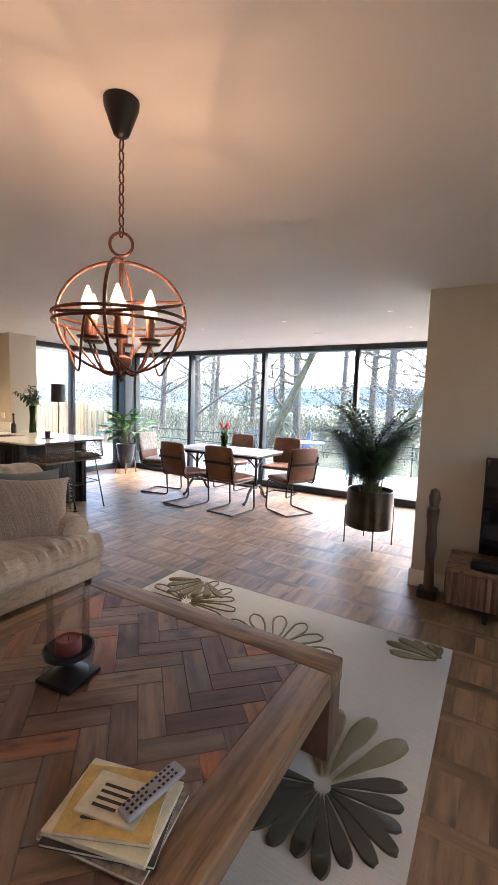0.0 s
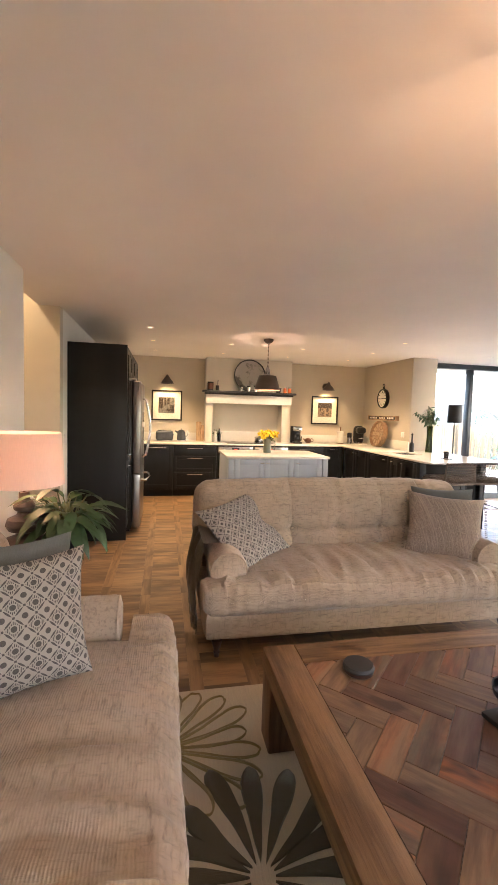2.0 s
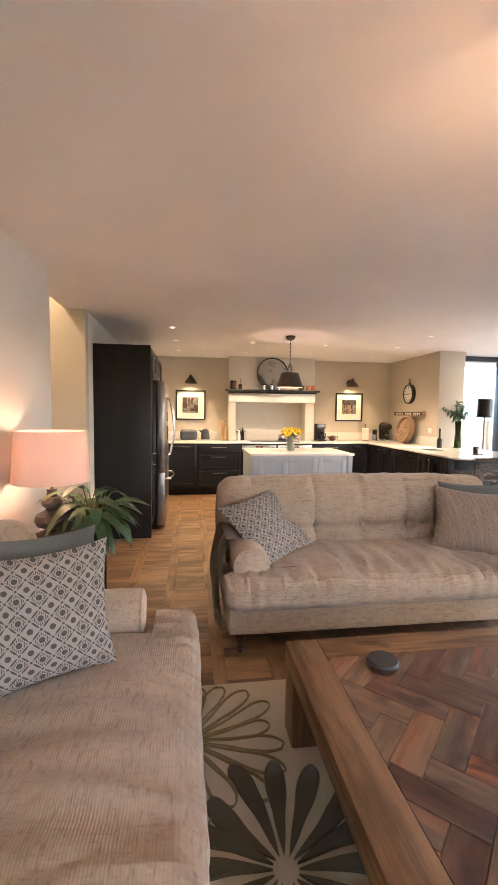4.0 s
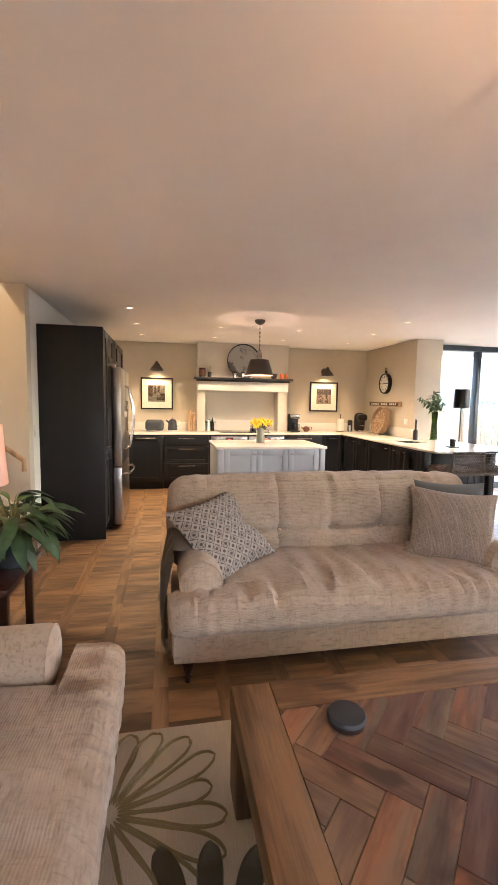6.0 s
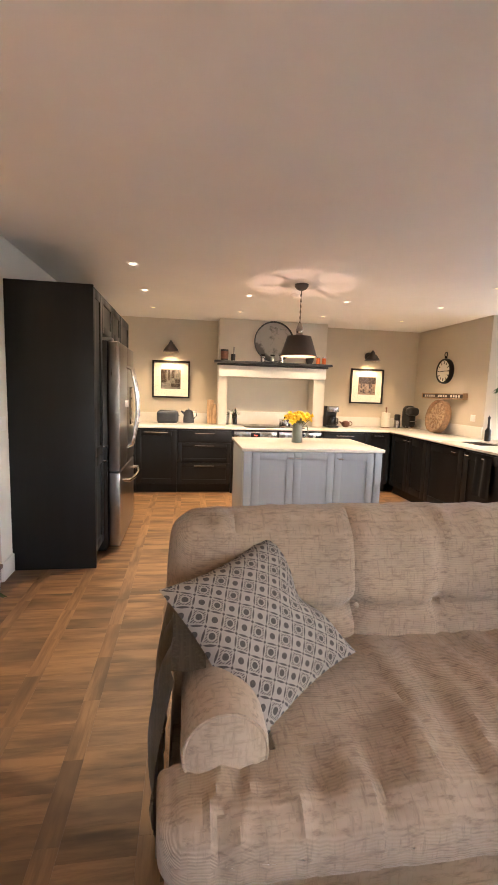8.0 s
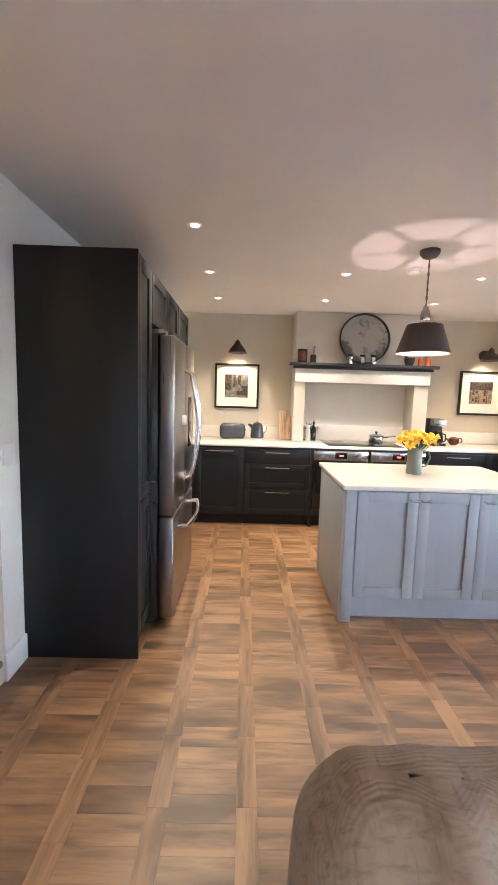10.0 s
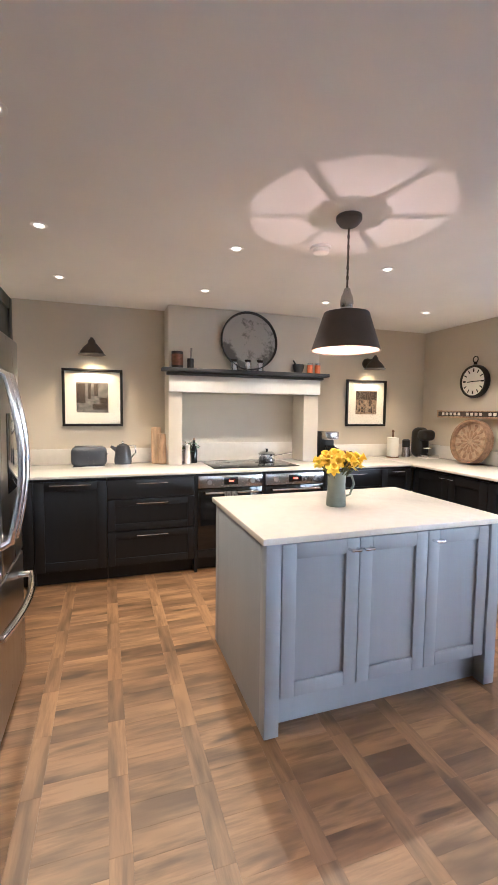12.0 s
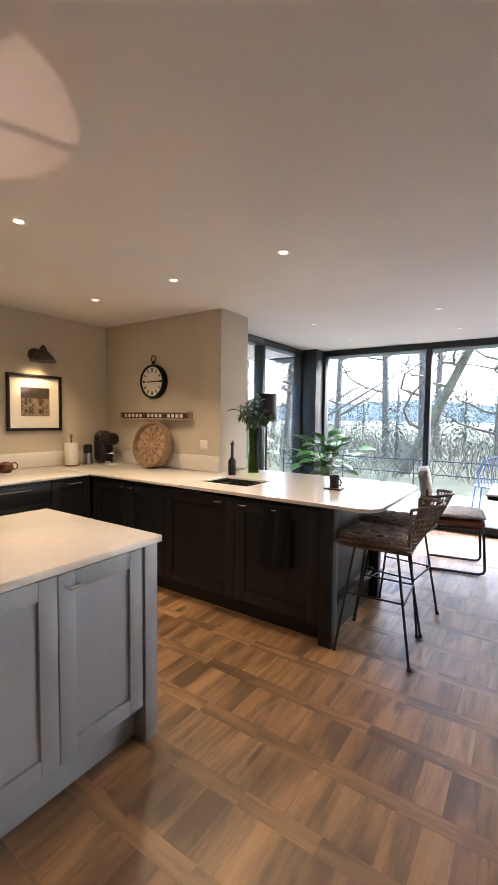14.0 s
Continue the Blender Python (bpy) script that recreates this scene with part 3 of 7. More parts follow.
for nm, b in (("baseboard_lounge", box(-3.55, XE, YL, YL + 0.018, 0, 0.14, 0.004)), ("baseboard_stair", box(-4.95, -4.75, YL, YL + 0.018, 0, 0.14, 0.004)),
              ("baseboard_television", box(-0.518, XE, 3.662, 3.68, 0, 0.14, 0.004)), ("baseboard_pier", box(-0.518, -0.5, 3.68, 3.9, 0, 0.14, 0.004)),
              ("baseboard_end", box(XE - 0.018, XE, YL, 3.66, 0, 0.14, 0.004))):
    setting(nm, b, M["white"], "white painted baseboard", "baseboard")

# out of sight above the ceiling; added to block skylight leaking into the stairwell
setting("wall_stairwell_header", box(-4.65, -3.55, YL - 0.2, YL - 0.1, H + 0.25, H + 1.3), M["wall"], "unseen wall added over the stair opening to keep skylight out", "wall")

# stairs
st = thing("staircase", (-4.1, -1.5, 0), "wood-clad straight stairs with white skirting", "stairs", kind="structure")
for i in range(9):
    y = -1.2 - 0.25 * i
    part("riser", box(-4.645, -3.555, y - 0.25, y, 0.185 * i, 0.185 * (i + 1) - 0.03), M["white"] if i else M["floor_x"], st)
    part("tread", box(-4.645, -3.555, y - 0.25, y + 0.02, 0.185 * (i + 1) - 0.03, 0.185 * (i + 1), 0.006), M["walnut"], st, "dark wood tread")
_b = bmesh.new()
for x0, x1 in ((-4.645, -4.625),):
    vs = [_b.verts.new(p) for x in (x0, x1) for p in ((x, -1.2, 0.0), (x, -1.2, 0.34), (x, -3.4, 0.34 + 2.2 * 0.74), (x, -3.4, 1.4))]
    for f in ((0, 1, 2, 3), (7, 6, 5, 4), (0, 4, 5, 1), (1, 5, 6, 2), (2, 6, 7, 3), (3, 7, 4, 0)):
        _b.faces.new([vs[k] for k in f])
part("skirting", _b, M["white"], st, "white sloping stair skirting")
rail = thing("handrail", (-4.6, -1.3, 0.8), "round wooden handrail on the stairwell wall", "handrail", kind="structure")
part("rail", tube([(-4.58, -1.27, 0.78), (-4.58, -1.27, 0.88), (-4.58, -3.3, 0.88 + 2.03 * 0.74)], 0.022, 10), M["palewood"], rail)
part("bracket", tube([(-4.645, -1.5, 0.98), (-4.59, -1.5, 0.98), (-4.58, -1.5, 1.04)], 0.008), M["chrome"], rail)
setting("light_switch", box(-4.90, -4.80, YL, YL + 0.012, 1.08, 1.18, 0.004), M["plasticwhite"], "white square light switch on the wall", "switch")

# ---------------- glazing ----------------
def window(name, along, fixed, a, b, label):
    """One tall glazed panel of the aluminium screen: frame bars, sill bar and a pane."""
    w = thing(name, ((a + b) / 2, fixed, 0) if along == "x" else (fixed, (a + b) / 2, 0), label, "window", kind="structure")
    bx = (lambda p, q, d0, d1, z0, z1, e=0.004: box(p, q, fixed + d0, fixed + d1, z0, z1, e)) if along == "x" else (lambda p, q, d0, d1, z0, z1, e=0.004: box(fixed - d1, fixed - d0, p, q, z0, z1, e))
    part("window_sill", bx(a, b, -0.03, 0.12, 0.0, 0.11), M["frame"], w)
    part("window_head", bx(a, b, -0.03, 0.12, H - 0.085, H - 0.001), M["frame"], w)
    part("window_frame", bx(a, a + 0.034, -0.03, 0.1, 0.11, H - 0.085), M["frame"], w)
    part("window_frame", bx(b - 0.034, b, -0.03, 0.1, 0.11, H - 0.085), M["frame"], w)
    p = part("pane", bx(a + 0.034, b - 0.034, 0.03, 0.042, 0.11, H - 0.085, 0), M["pane"], w)
    p.visible_shadow = False
    return w


for i, (a, b) in enumerate(((-6.68, -5.20), (-5.20, -3.57), (-3.57, -1.92), (-1.92, -0.27), (-0.27, 1.42))):
    w = window("window_%d" % (i + 1), "x", GY, a, b, "full-height anthracite framed sliding glass panel")
    if i == 1:
        part("door_handle", tube([(b - 0.075, GY - 0.03, 1.02), (b - 0.075, GY - 0.075, 1.02), (b - 0.075, GY - 0.075, 1.22), (b - 0.075, GY - 0.03, 1.22)], 0.012), M["steel"], w, "steel pull handle")
for i, (a, b) in enumerate(((4.17, 5.19), (5.19, 6.26))):
    window("window_%d" % (i + 6), "y", GX, a, b, "full-height anthracite framed fixed glass panel")
# unseen window, added so that skylight brightens the rug and coffee table
we = thing("window_8", (XE + 0.1, 1.5, 0.95), "unseen framed window added in the end wall to light the lounge", "window", kind="structure")
for q in ((0.1, 0.15, 0.95, 2.25), (2.85, 2.9, 0.95, 2.25), (0.15, 2.85, 0.95, 1.0), (0.15, 2.85, 2.2, 2.25), (1.47, 1.53, 1.0, 2.2)):
    part("window_frame", box(XE + 0.06, XE + 0.14, *q, 0.003), M["frame"], we)
for q in ((0.15, 1.47), (1.53, 2.85)):
    part("pane", box(XE + 0.09, XE + 0.10, *q, 1.0, 2.2), M["pane"], we).visible_shadow = False
setting("window_corner_post", box(GX - 0.08, -6.68, 6.26, GY + 0.12, 0, H - 0.001, 0.006), M["frame"], "anthracite aluminium corner post between glass walls", "post")
# ---------------- ceiling lights ----------------
WARM = (1.0, 0.67, 0.35)
def downlight(x, y, lit):
    t = thing("ceiling_downlight", (x, y, H), "small round white recessed ceiling spotlight, lit warm" if lit else "small round white recessed ceiling spotlight over the dining area", "light", "ceiling downlights")
    part("bezel", lathe([(0.044, 0.0), (0.044, -0.004), (0.036, -0.006), (0.024, -0.001), (0.024, 0.0)], x, y, H - 0.001, 24), M["plasticwhite"], t)
    part("lens", lathe([(0, 0), (0.023, 0), (0.023, -0.002), (0, -0.002)], x, y, H - 0.001, 20), M["bulbdl"] if lit else M["bulbday"], t, "glowing lens")
    if lit:
        lamp("SPOT", x, y, H - 0.02, DOWN, WARM, 0.03, (x, y, 0), 105, 0.7)


for x, y in ((-5.41, -0.41), (-6.36, -0.40), (-7.30, -0.39), (-6.30, 0.70), (-7.26, 0.72), (-6.29, 1.79), (-7.24, 1.83), (-5.33, 2.88), (-6.27, 2.91), (-7.23, 2.94)):
    downlight(x, y, True)
for x, y in ((-6.02, 4.78), (-4.78, 4.76), (-6.0, 5.81), (-4.74, 5.75), (-3.41, 4.53), (-2.17, 4.45), (-2.14, 5.40), (-3.41, 5.55), (-0.96, 4.34), (-0.93, 5.29)):
    downlight(x, y, False)
sd = thing("smoke_detector", (-6.1, 1.17, H - 0.04), "round white smoke detector on the ceiling", "detector")
part("base", lathe([(0, 0), (0.062, 0), (0.062, -0.014), (0, -0.014)], -6.1, 1.17, H - 0.001), M["plasticwhite"], sd)
part("cover", lathe([(0.05, -0.015), (0.047, -0.034), (0.03, -0.042), (0, -0.043)], -6.1, 1.17, H - 0.001), M["plasticwhite"], sd)

sl = thing("stair_downlight", (-4.1, -2.2, H + 1.2), "small round recessed spotlight over the stairs, lit warm", "light")
part("bezel", lathe([(0.044, 0.0), (0.044, -0.004), (0.036, -0.006), (0.024, -0.001)], -4.1, -2.2, H + 1.199, 24), M["plasticwhite"], sl)
part("lens", lathe([(0, 0), (0.023, 0), (0.023, -0.002), (0, -0.002)], -4.1, -2.2, H + 1.199, 20), M["bulbdl"], sl, "glowing lens")
lamp("SPOT", -4.1, -2.2, H + 1.17, DOWN * 2.2, WARM, 0.03, (-4.1, -2.2, 0), 125, 0.7)

# ---------------- kitchen ----------------
def shaker(parent, name, axis, face, a, b, z0, z1, material, rail=0.075, out=1, handle=None, frame_only=False):
    """A shaker front on the plane face: stiles and rails round a recessed panel; axis is the way that it faces."""
    def bx(p, q, d0, d1, u0, u1, e=0.002):
        lo, hi = sorted((face + out * d0, face + out * d1))
        return box(lo, hi, p, q, u0, u1, e) if axis == "x" else box(p, q, lo, hi, u0, u1, e)
    g = 0.002
    d = part(name, bx(a + rail, b - rail, 0.0, 0.011, z0 + rail, z1 - rail, 0), material, parent)
    bm = None
    for r in ((a + g, a + rail, z0 + g, z1 - g), (b - rail, b - g, z0 + g, z1 - g), (a + rail, b - rail, z0 + g, z0 + rail), (a + rail, b - rail, z1 - rail, z1 - g)):
        b2 = bx(r[0], r[1], 0.0, 0.022, r[2], r[3])
        bm = b2 if bm is None else join(bm, b2)
    part("door_frame", bm, material, d)
    return d


def bar_handle(parent, axis, face, out, a, b, z, r=0.005):
    p = (lambda s, d, z: (face + out * d, s, z)) if axis == "x" else (lambda s, d, z: (s, face + out * d, z))
    part("handle", tube([p(a, 0.022, z), p(a, 0.05, z), p((a + b) / 2, 0.055, z), p(b, 0.05, z), p(b, 0.022, z)], r, 8), M["chrome"], parent, "slim chrome bar handle")


FX = -7.40          # back run, face of the carcasses


def base_unit(y0, y1, drawers, label):
    u = thing("base_cabinet", ((FX + XB) / 2, (y0 + y1) / 2, 0), label, "cabinet", "dark kitchen base cabinets")
    part("body", box(XB + 0.002, FX, y0, y1, 0.12, 0.886, 0.002), M["dark"], u)
    part("plinth", box(XB + 0.002, FX - 0.06, y0, y1, 0.0, 0.118), M["dark"], u)
    if drawers:
        for z0, z1 in ((0.70, 0.862), (0.425, 0.695), (0.13, 0.42)):
            if z1 - z0 < 0.2:
                d = part("drawer_front", box(FX, FX + 0.022, y0 + 0.002, y1 - 0.002, z0, z1, 0.003), M["dark"], u)
            else:
                d = shaker(u, "drawer_front", "x", FX, y0, y1, z0, z1, M["dark"], 0.06)
            bar_handle(d, "x", FX, 1, (y0 + y1) / 2 - 0.13, (y0 + y1) / 2 + 0.13, z1 - 0.035)
    else:
        d = shaker(u, "door", "x", FX, y0, y1, 0.13, 0.862, M["dark"])
        bar_handle(d, "x", FX, 1, y0 + 0.12, y1 - 0.12, 0.835)
    return u


base_unit(-1.235, -0.62, False, "charcoal shaker corner base cabinet with closed door")
base_unit(-0.618, -0.07, False, "charcoal shaker base cabinet with one closed door")
base_unit(-0.068, 0.66, True, "charcoal shaker base cabinet with three closed drawers")
base_unit(1.96, 2.60, True, "charcoal shaker base cabinet with three closed drawers")
base_unit(2.602, 2.98, False, "charcoal shaker corner base cabinet with closed door")

# two ovens side by side under the hob
for y0 in (0.69, 1.325):
    y1 = y0 + 0.61
    o = thing("built_in_oven", (FX - 0.3, (y0 + y1) / 2, 0), "built-in oven with steel fascia and black glass door", "oven", "pair of ovens")
    part("body", box(XB + 0.002, FX, y0, y1, 0.12, 0.886, 0.002), M["black"], o)
    part("plinth", box(XB + 0.002, FX - 0.06, y0, y1, 0.0, 0.118), M["dark"], o)
    f = part("control_panel", box(FX, FX + 0.024, y0 + 0.003, y1 - 0.003, 0.755, 0.864, 0.004), M["steelmesh"], o, "brushed steel control panel")
    part("display", box(FX + 0.024, FX + 0.027, y0 + 0.24, y0 + 0.37, 0.78, 0.845, 0.001), M["blackglass"], f)
    part("digits", box(FX + 0.027, FX + 0.0285, y0 + 0.285, y0 + 0.33, 0.805, 0.82), M["led"], f, "red glowing digits")
    for ky in (0.10, 0.50):
        part("knob", cyl(FX + 0.024, y0 + ky, 0.81, 0.022, 0.028, 18, m=pose(0, 0, 0, 0, 90, 0)), M["chrome"], f)
    d = part("oven_door", box(FX, FX + 0.022, y0 + 0.003, y1 - 0.003, 0.2, 0.75, 0.004), M["blackglass"], o, "black glass oven door")
    part("handle", tube([(FX + 0.02, y0 + 0.06, 0.715), (FX + 0.062, y0 + 0.06, 0.715), (FX + 0.062, y1 - 0.06, 0.715), (FX + 0.02, y1 - 0.06, 0.715)], 0.011, 10), M["chrome"], d, "steel towel-bar handle")
    part("lower_panel", box(FX, FX + 0.02, y0 + 0.003, y1 - 0.003, 0.125, 0.195, 0.003), M["dark"], o)
part_filler = setting("cabinet_filler", box(FX - 0.02, FX + 0.018, 0.662, 0.688, 0.0, 0.886), M["dark"], "charcoal upright filler strip beside the ovens", "trim")
tw = thing("oven_towel", (FX + 0.07, 0.98, 0.6), "grey patterned towel hanging on the oven handle", "towel")
_b = bmesh.new()
_g = [[_b.verts.new((FX + 0.079 + 0.005 * math.sin(i * 1.4), 0.92 + 0.012 * i, 0.73 - 0.03 * j)) for i in range(11)] for j in range(11)]
for j in range(10):
    for i in range(10):
        _b.faces.new((_g[j][i], _g[j][i + 1], _g[j + 1][i + 1], _g[j + 1][i]))
bmesh.ops.solidify(_b, geom=_b.faces[:], thickness=0.004)
part("cloth", _b, M["checkcloth"], tw)

# worktops: back run, then side run with the breakfast bar
wt = thing("worktop", (-7.6, 2.0, 0.87), "white quartz worktop round the kitchen with a rounded breakfast bar", "worktop")
part("back_top", box(XB + 0.002, FX + 0.045, -1.235, 2.958, 0.888, 0.91, 0.003), M["quartz"], wt)
SX0, SX1, SY0, SY1 = -6.27, -5.80, 3.21, 3.57
_b = box(XB + 0.002, SX0, 2.96, YR - 0.002, 0.888, 0.91, 0.003)
box(SX0, SX1, 2.96, SY0, 0.888, 0.91, 0, _b)
box(SX0, SX1, SY1, YR - 0.002, 0.888, 0.91, 0, _b)
part("side_top", _b, M["quartz"], wt)
_b = bmesh.new()
_o = [(SX1, 2.96), (-4.86, 2.96)] + [(-4.86 + 0.12 * math.sin(radians(a)), 3.08 - 0.12 * math.cos(radians(a))) for a in range(15, 91, 15)] + \
     [(-4.94 + 0.2 * math.cos(radians(a)), 3.96 + 0.2 * math.sin(radians(a))) for a in range(0, 91, 15)] + [(-6.455, 4.16), (-6.455, YR), (SX1, YR)]
_lo, _hi = [_b.verts.new((x, y, 0.888)) for x, y in _o], [_b.verts.new((x, y, 0.91)) for x, y in _o]
_b.faces.new(_hi), _b.faces.new(_lo[::-1])
for i in range(len(_o)):
    j = (i + 1) % len(_o)
    _b.faces.new((_lo[i], _lo[j], _hi[j], _hi[i]))
part("bar_top", _b, M["quartz"], wt, "rounded quartz breakfast bar end")
for q in ((XB + 0.002, XB + 0.022, -1.235, 0.498), (XB + 0.002, XB + 0.022, 2.102, YR - 0.024), (XB + 0.002, -6.46, YR - 0.022, YR - 0.002)):
    part("upstand", box(*q, 0.912, 1.06, 0.002), M["quartz"], wt, "low white quartz upstand")
sk = thing("sink", ((SX0 + SX1) / 2, 3.4, 0.72), "undermounted steel sink with one and a half bowls", "sink")
for x0, x1 in ((SX0 + 0.005, -6.12), (-6.105, SX1 - 0.005)):
    _b = box(x0, x1, SY0 + 0.004, SY1 - 0.004, 0.74, 0.745)
    for q in ((x0, x0 + 0.004, SY0 + 0.004, SY1 - 0.004), (x1 - 0.004, x1, SY0 + 0.004, SY1 - 0.004), (x0, x1, SY0 + 0.004, SY0 + 0.008), (x0, x1, SY1 - 0.008, SY1 - 0.004)):
        box(*q, 0.745, 0.895, 0, _b)
    part("bowl", _b, M["steelmesh"], sk)
part("divider", box(-6.12, -6.105, SY0 + 0.004, SY1 - 0.004, 0.84, 0.895, 0.003), M["steelmesh"], sk)

# side run cabinets facing the island
FY = 3.02


def side_unit(x0, x1, label, knobs):
    u = thing("base_cabinet", ((x0 + x1) / 2, FY + 0.3, 0), label, "cabinet", "dark kitchen base cabinets")
    back = YR - 0.002 if x0 < -6.47 else 3.95
    part("body", box(x0, x1, FY, back, 0.12, 0.72 if SX0 - 0.3 < x0 < SX1 - 0.2 else 0.886, 0.002), M["dark"], u)
    part("plinth", box(x0, x1, FY + 0.05, back, 0.0, 0.118), M["dark"], u)
    d = shaker(u, "door", "y", FY, x0, x1, 0.13, 0.862, M["dark"], 0.085, -1)
    for kx in knobs:
        part("handle", tube([(kx - 0.03, FY - 0.022, 0.82), (kx - 0.03, FY - 0.045, 0.82), (kx + 0.03, FY - 0.045, 0.82), (kx + 0.03, FY - 0.022, 0.82)], 0.006), M["chrome"], d, "small chrome pull")
    return u


side_unit(-7.378, -6.90, "charcoal shaker base cabinet in the corner", (-6.95,))
side_unit(-6.898, -6.46, "charcoal shaker base cabinet with closed door", (-6.85,))
side_unit(-6.458, -5.76, "charcoal shaker sink cabinet with closed door", (-5.90,))
side_unit(-5.758, -5.10, "charcoal shaker cabinet with a towel over its pull", (-5.68, -5.42))
ep = thing("peninsula_end", (-5.05, 3.4, 0), "charcoal end panel and square leg under the breakfast bar", "cabinet")
part("end_panel", box(-5.098, -5.07, FY - 0.02, 3.95, 0.0, 0.886, 0.003), M["dark"], ep)
part("leg", box(-5.10, -5.01, FY - 0.03, FY + 0.06, 0.0, 0.887, 0.004), M["dark"], ep)
part("leg", box(-5.069, -5.00, 3.88, 3.96, 0.0, 0.887, 0.004), M["dark"], ep)
part("foot_rail", box(-5.068, -5.02, FY + 0.1, 3.86, 0.24, 0.27, 0.004), M["dark"], ep)
tt = thing("tea_towel", (-5.42, FY - 0.06, 0.5), "black cotton tea towel hanging from a cabinet pull", "towel")
_b = bmesh.new()
_g = [[_b.verts.new((-5.52 + 0.022 * i, FY - 0.055 - 0.010 * math.sin(i * 1.1 + j * 0.12), 0.835 - 0.036 * j - 0.004 * math.sin(i))) for i in range(11)] for j in range(12)]
for j in range(11):
    for i in range(10):
        _b.faces.new((_g[j][i], _g[j][i + 1], _g[j + 1][i + 1], _g[j + 1][i]))
bmesh.ops.solidify(_b, geom=_b.faces[:], thickness=0.008)
part("cloth", _b, M["cotton"], tt)

# tall units and refrigerator
tu = thing("tall_cabinet", (-5.1, -0.93, 0), "tall charcoal larder cabinet with plain end panel", "cabinet", "tall charcoal cabinets")
part("end_panel", box(-4.972, -4.952, YL + 0.002, -0.63, 0.0, 2.146, 0.002), M["dark"], tu)
part("body", box(-5.29, -4.973, YL + 0.002, -0.655, 0.1, 2.144), M["dark"], tu)
part("plinth", box(-5.29, -4.973, YL + 0.002, -0.71, 0.0, 0.099), M["dark"], tu)
for z0, z1, hz in ((0.11, 0.86, 0.80), (0.865, 2.14, 0.92)):
    d = shaker(tu, "door", "y", -0.655, -5.29, -4.974, z0, z1, M["dark"], 0.07)
    part("handle", tube([(-5.27, -0.633, hz), (-5.27, -0.60, hz), (-5.23, -0.60, hz)], 0.008), M["chrome"], d, "small chrome pull")
ou = thing("bridging_cabinet", (-5.75, -0.95, 1.84), "charcoal cabinet bridging over the refrigerator", "cabinet", "tall charcoal cabinets")
part("body", box(-6.24, -5.292, YL + 0.002, -0.655, 1.84, 2.144), M["dark"], ou)
for x0, x1 in ((-5.765, -5.294), (-6.24, -5.767)):
    shaker(ou, "door", "y", -0.655, x0, x1, 1.845, 2.14, M["dark"], 0.06)
tu2 = thing("tall_cabinet", (-6.55, -0.95, 0), "tall charcoal larder cabinet past the refrigerator", "cabinet", "tall charcoal cabinets")
part("body", box(-6.86, -6.262, YL + 0.002, -0.655, 0.1, 2.144), M["dark"], tu2)
part("plinth", box(-6.86, -6.262, YL + 0.002, -0.71, 0.0, 0.099), M["dark"], tu2)
shaker(tu2, "door", "y", -0.655, -6.86, -6.262, 0.11, 0.86, M["dark"])
shaker(tu2, "door", "y", -0.655, -6.86, -6.262, 0.865, 2.14, M["dark"])
fr = thing("refrigerator", (-5.77, -0.85, 0), "brushed steel french-door refrigerator with bowed handles", "refrigerator")
part("body", box(-6.235, -5.30, YL + 0.01, -0.60, 0.03, 1.79, 0.006), M["black"], fr)
part("foot_grille", box(-6.22, -5.32, YL + 0.02, -0.62, 0.0, 0.03), M["black"], fr)
part("hinge_cover", box(-5.40, -5.31, -0.70, -0.56, 1.79, 1.815, 0.006), M["steel"], fr)
for x0, x1, z0, z1 in ((-5.765, -5.302, 0.70, 1.785), (-6.233, -5.769, 0.70, 1.785), (-6.233, -5.302, 0.045, 0.693)):
    d = part("door", box(x0, x1, -0.592, -0.50, z0, z1, 0.012, seg=3), M["steel"], fr, "brushed steel door")
    if z0 > 0.5:
        hx = x0 + 0.045 if x1 > -5.5 else x1 - 0.045
        pts = [(hx, -0.50, 0.86)] + [(hx, -0.455 + 0.05 * math.sin(math.pi * k / 10), 0.88 + 0.70 * k / 10) for k in range(11)] + [(hx, -0.50, 1.60)]
        part("handle", tube(pts, 0.016, 10), M["chrome"], d, "bowed polished steel handle")
        if x1 < -5.5:
            part("dispenser", box(-6.13, -5.92, -0.501, -0.496, 1.05, 1.42, 0.002), M["blackglass"], d)
        else:
            part("control_box", box(-5.64, -5.60, -0.50, -0.47, 1.24, 1.30, 0.004), M["plasticwhite"], d)
    else:
        pts = [(-6.10, -0.50, 0.60)] + [(-6.10 + 0.66 * k / 10, -0.44 + 0.035 * math.sin(math.pi * k / 10), 0.60) for k in range(11)] + [(-5.44, -0.50, 0.60)]
        part("handle", tube(pts, 0.016, 10), M["chrome"], d, "bowed polished steel handle")

# island
il = thing("kitchen_island", (-5.82, 1.23, 0), "blue-grey painted shaker kitchen island with pull handles", "island")
IX, IY0, IY1 = -5.41, 0.575, 1.885
part("body", box(-6.24, IX, IY0 + 0.02, IY1 - 0.02, 0.16, 0.875), M["island"], il)
part("plinth", box(-6.20, IX - 0.05, IY0 + 0.03, IY1 - 0.03, 0.0, 0.159), M["island"], il)
for y0, y1 in ((IY0 - 0.005, IY0 + 0.02), (IY1 - 0.02, IY1 + 0.005)):
    part("side_panel", box(-6.25, IX - 0.04, y0, y1, 0.0, 0.876, 0.002), M["island"], il)
for x, y in ((IX - 0.04, IY0 - 0.006), (IX - 0.04, IY1 - 0.064), (-6.25, IY0 - 0.006), (-6.25, IY1 - 0.064)):
    part("leg", box(x, x + 0.07, y, y + 0.07, 0.0, 0.877, 0.003), M["island"], il)
IW = (IY1 - IY0 - 0.14) / 3
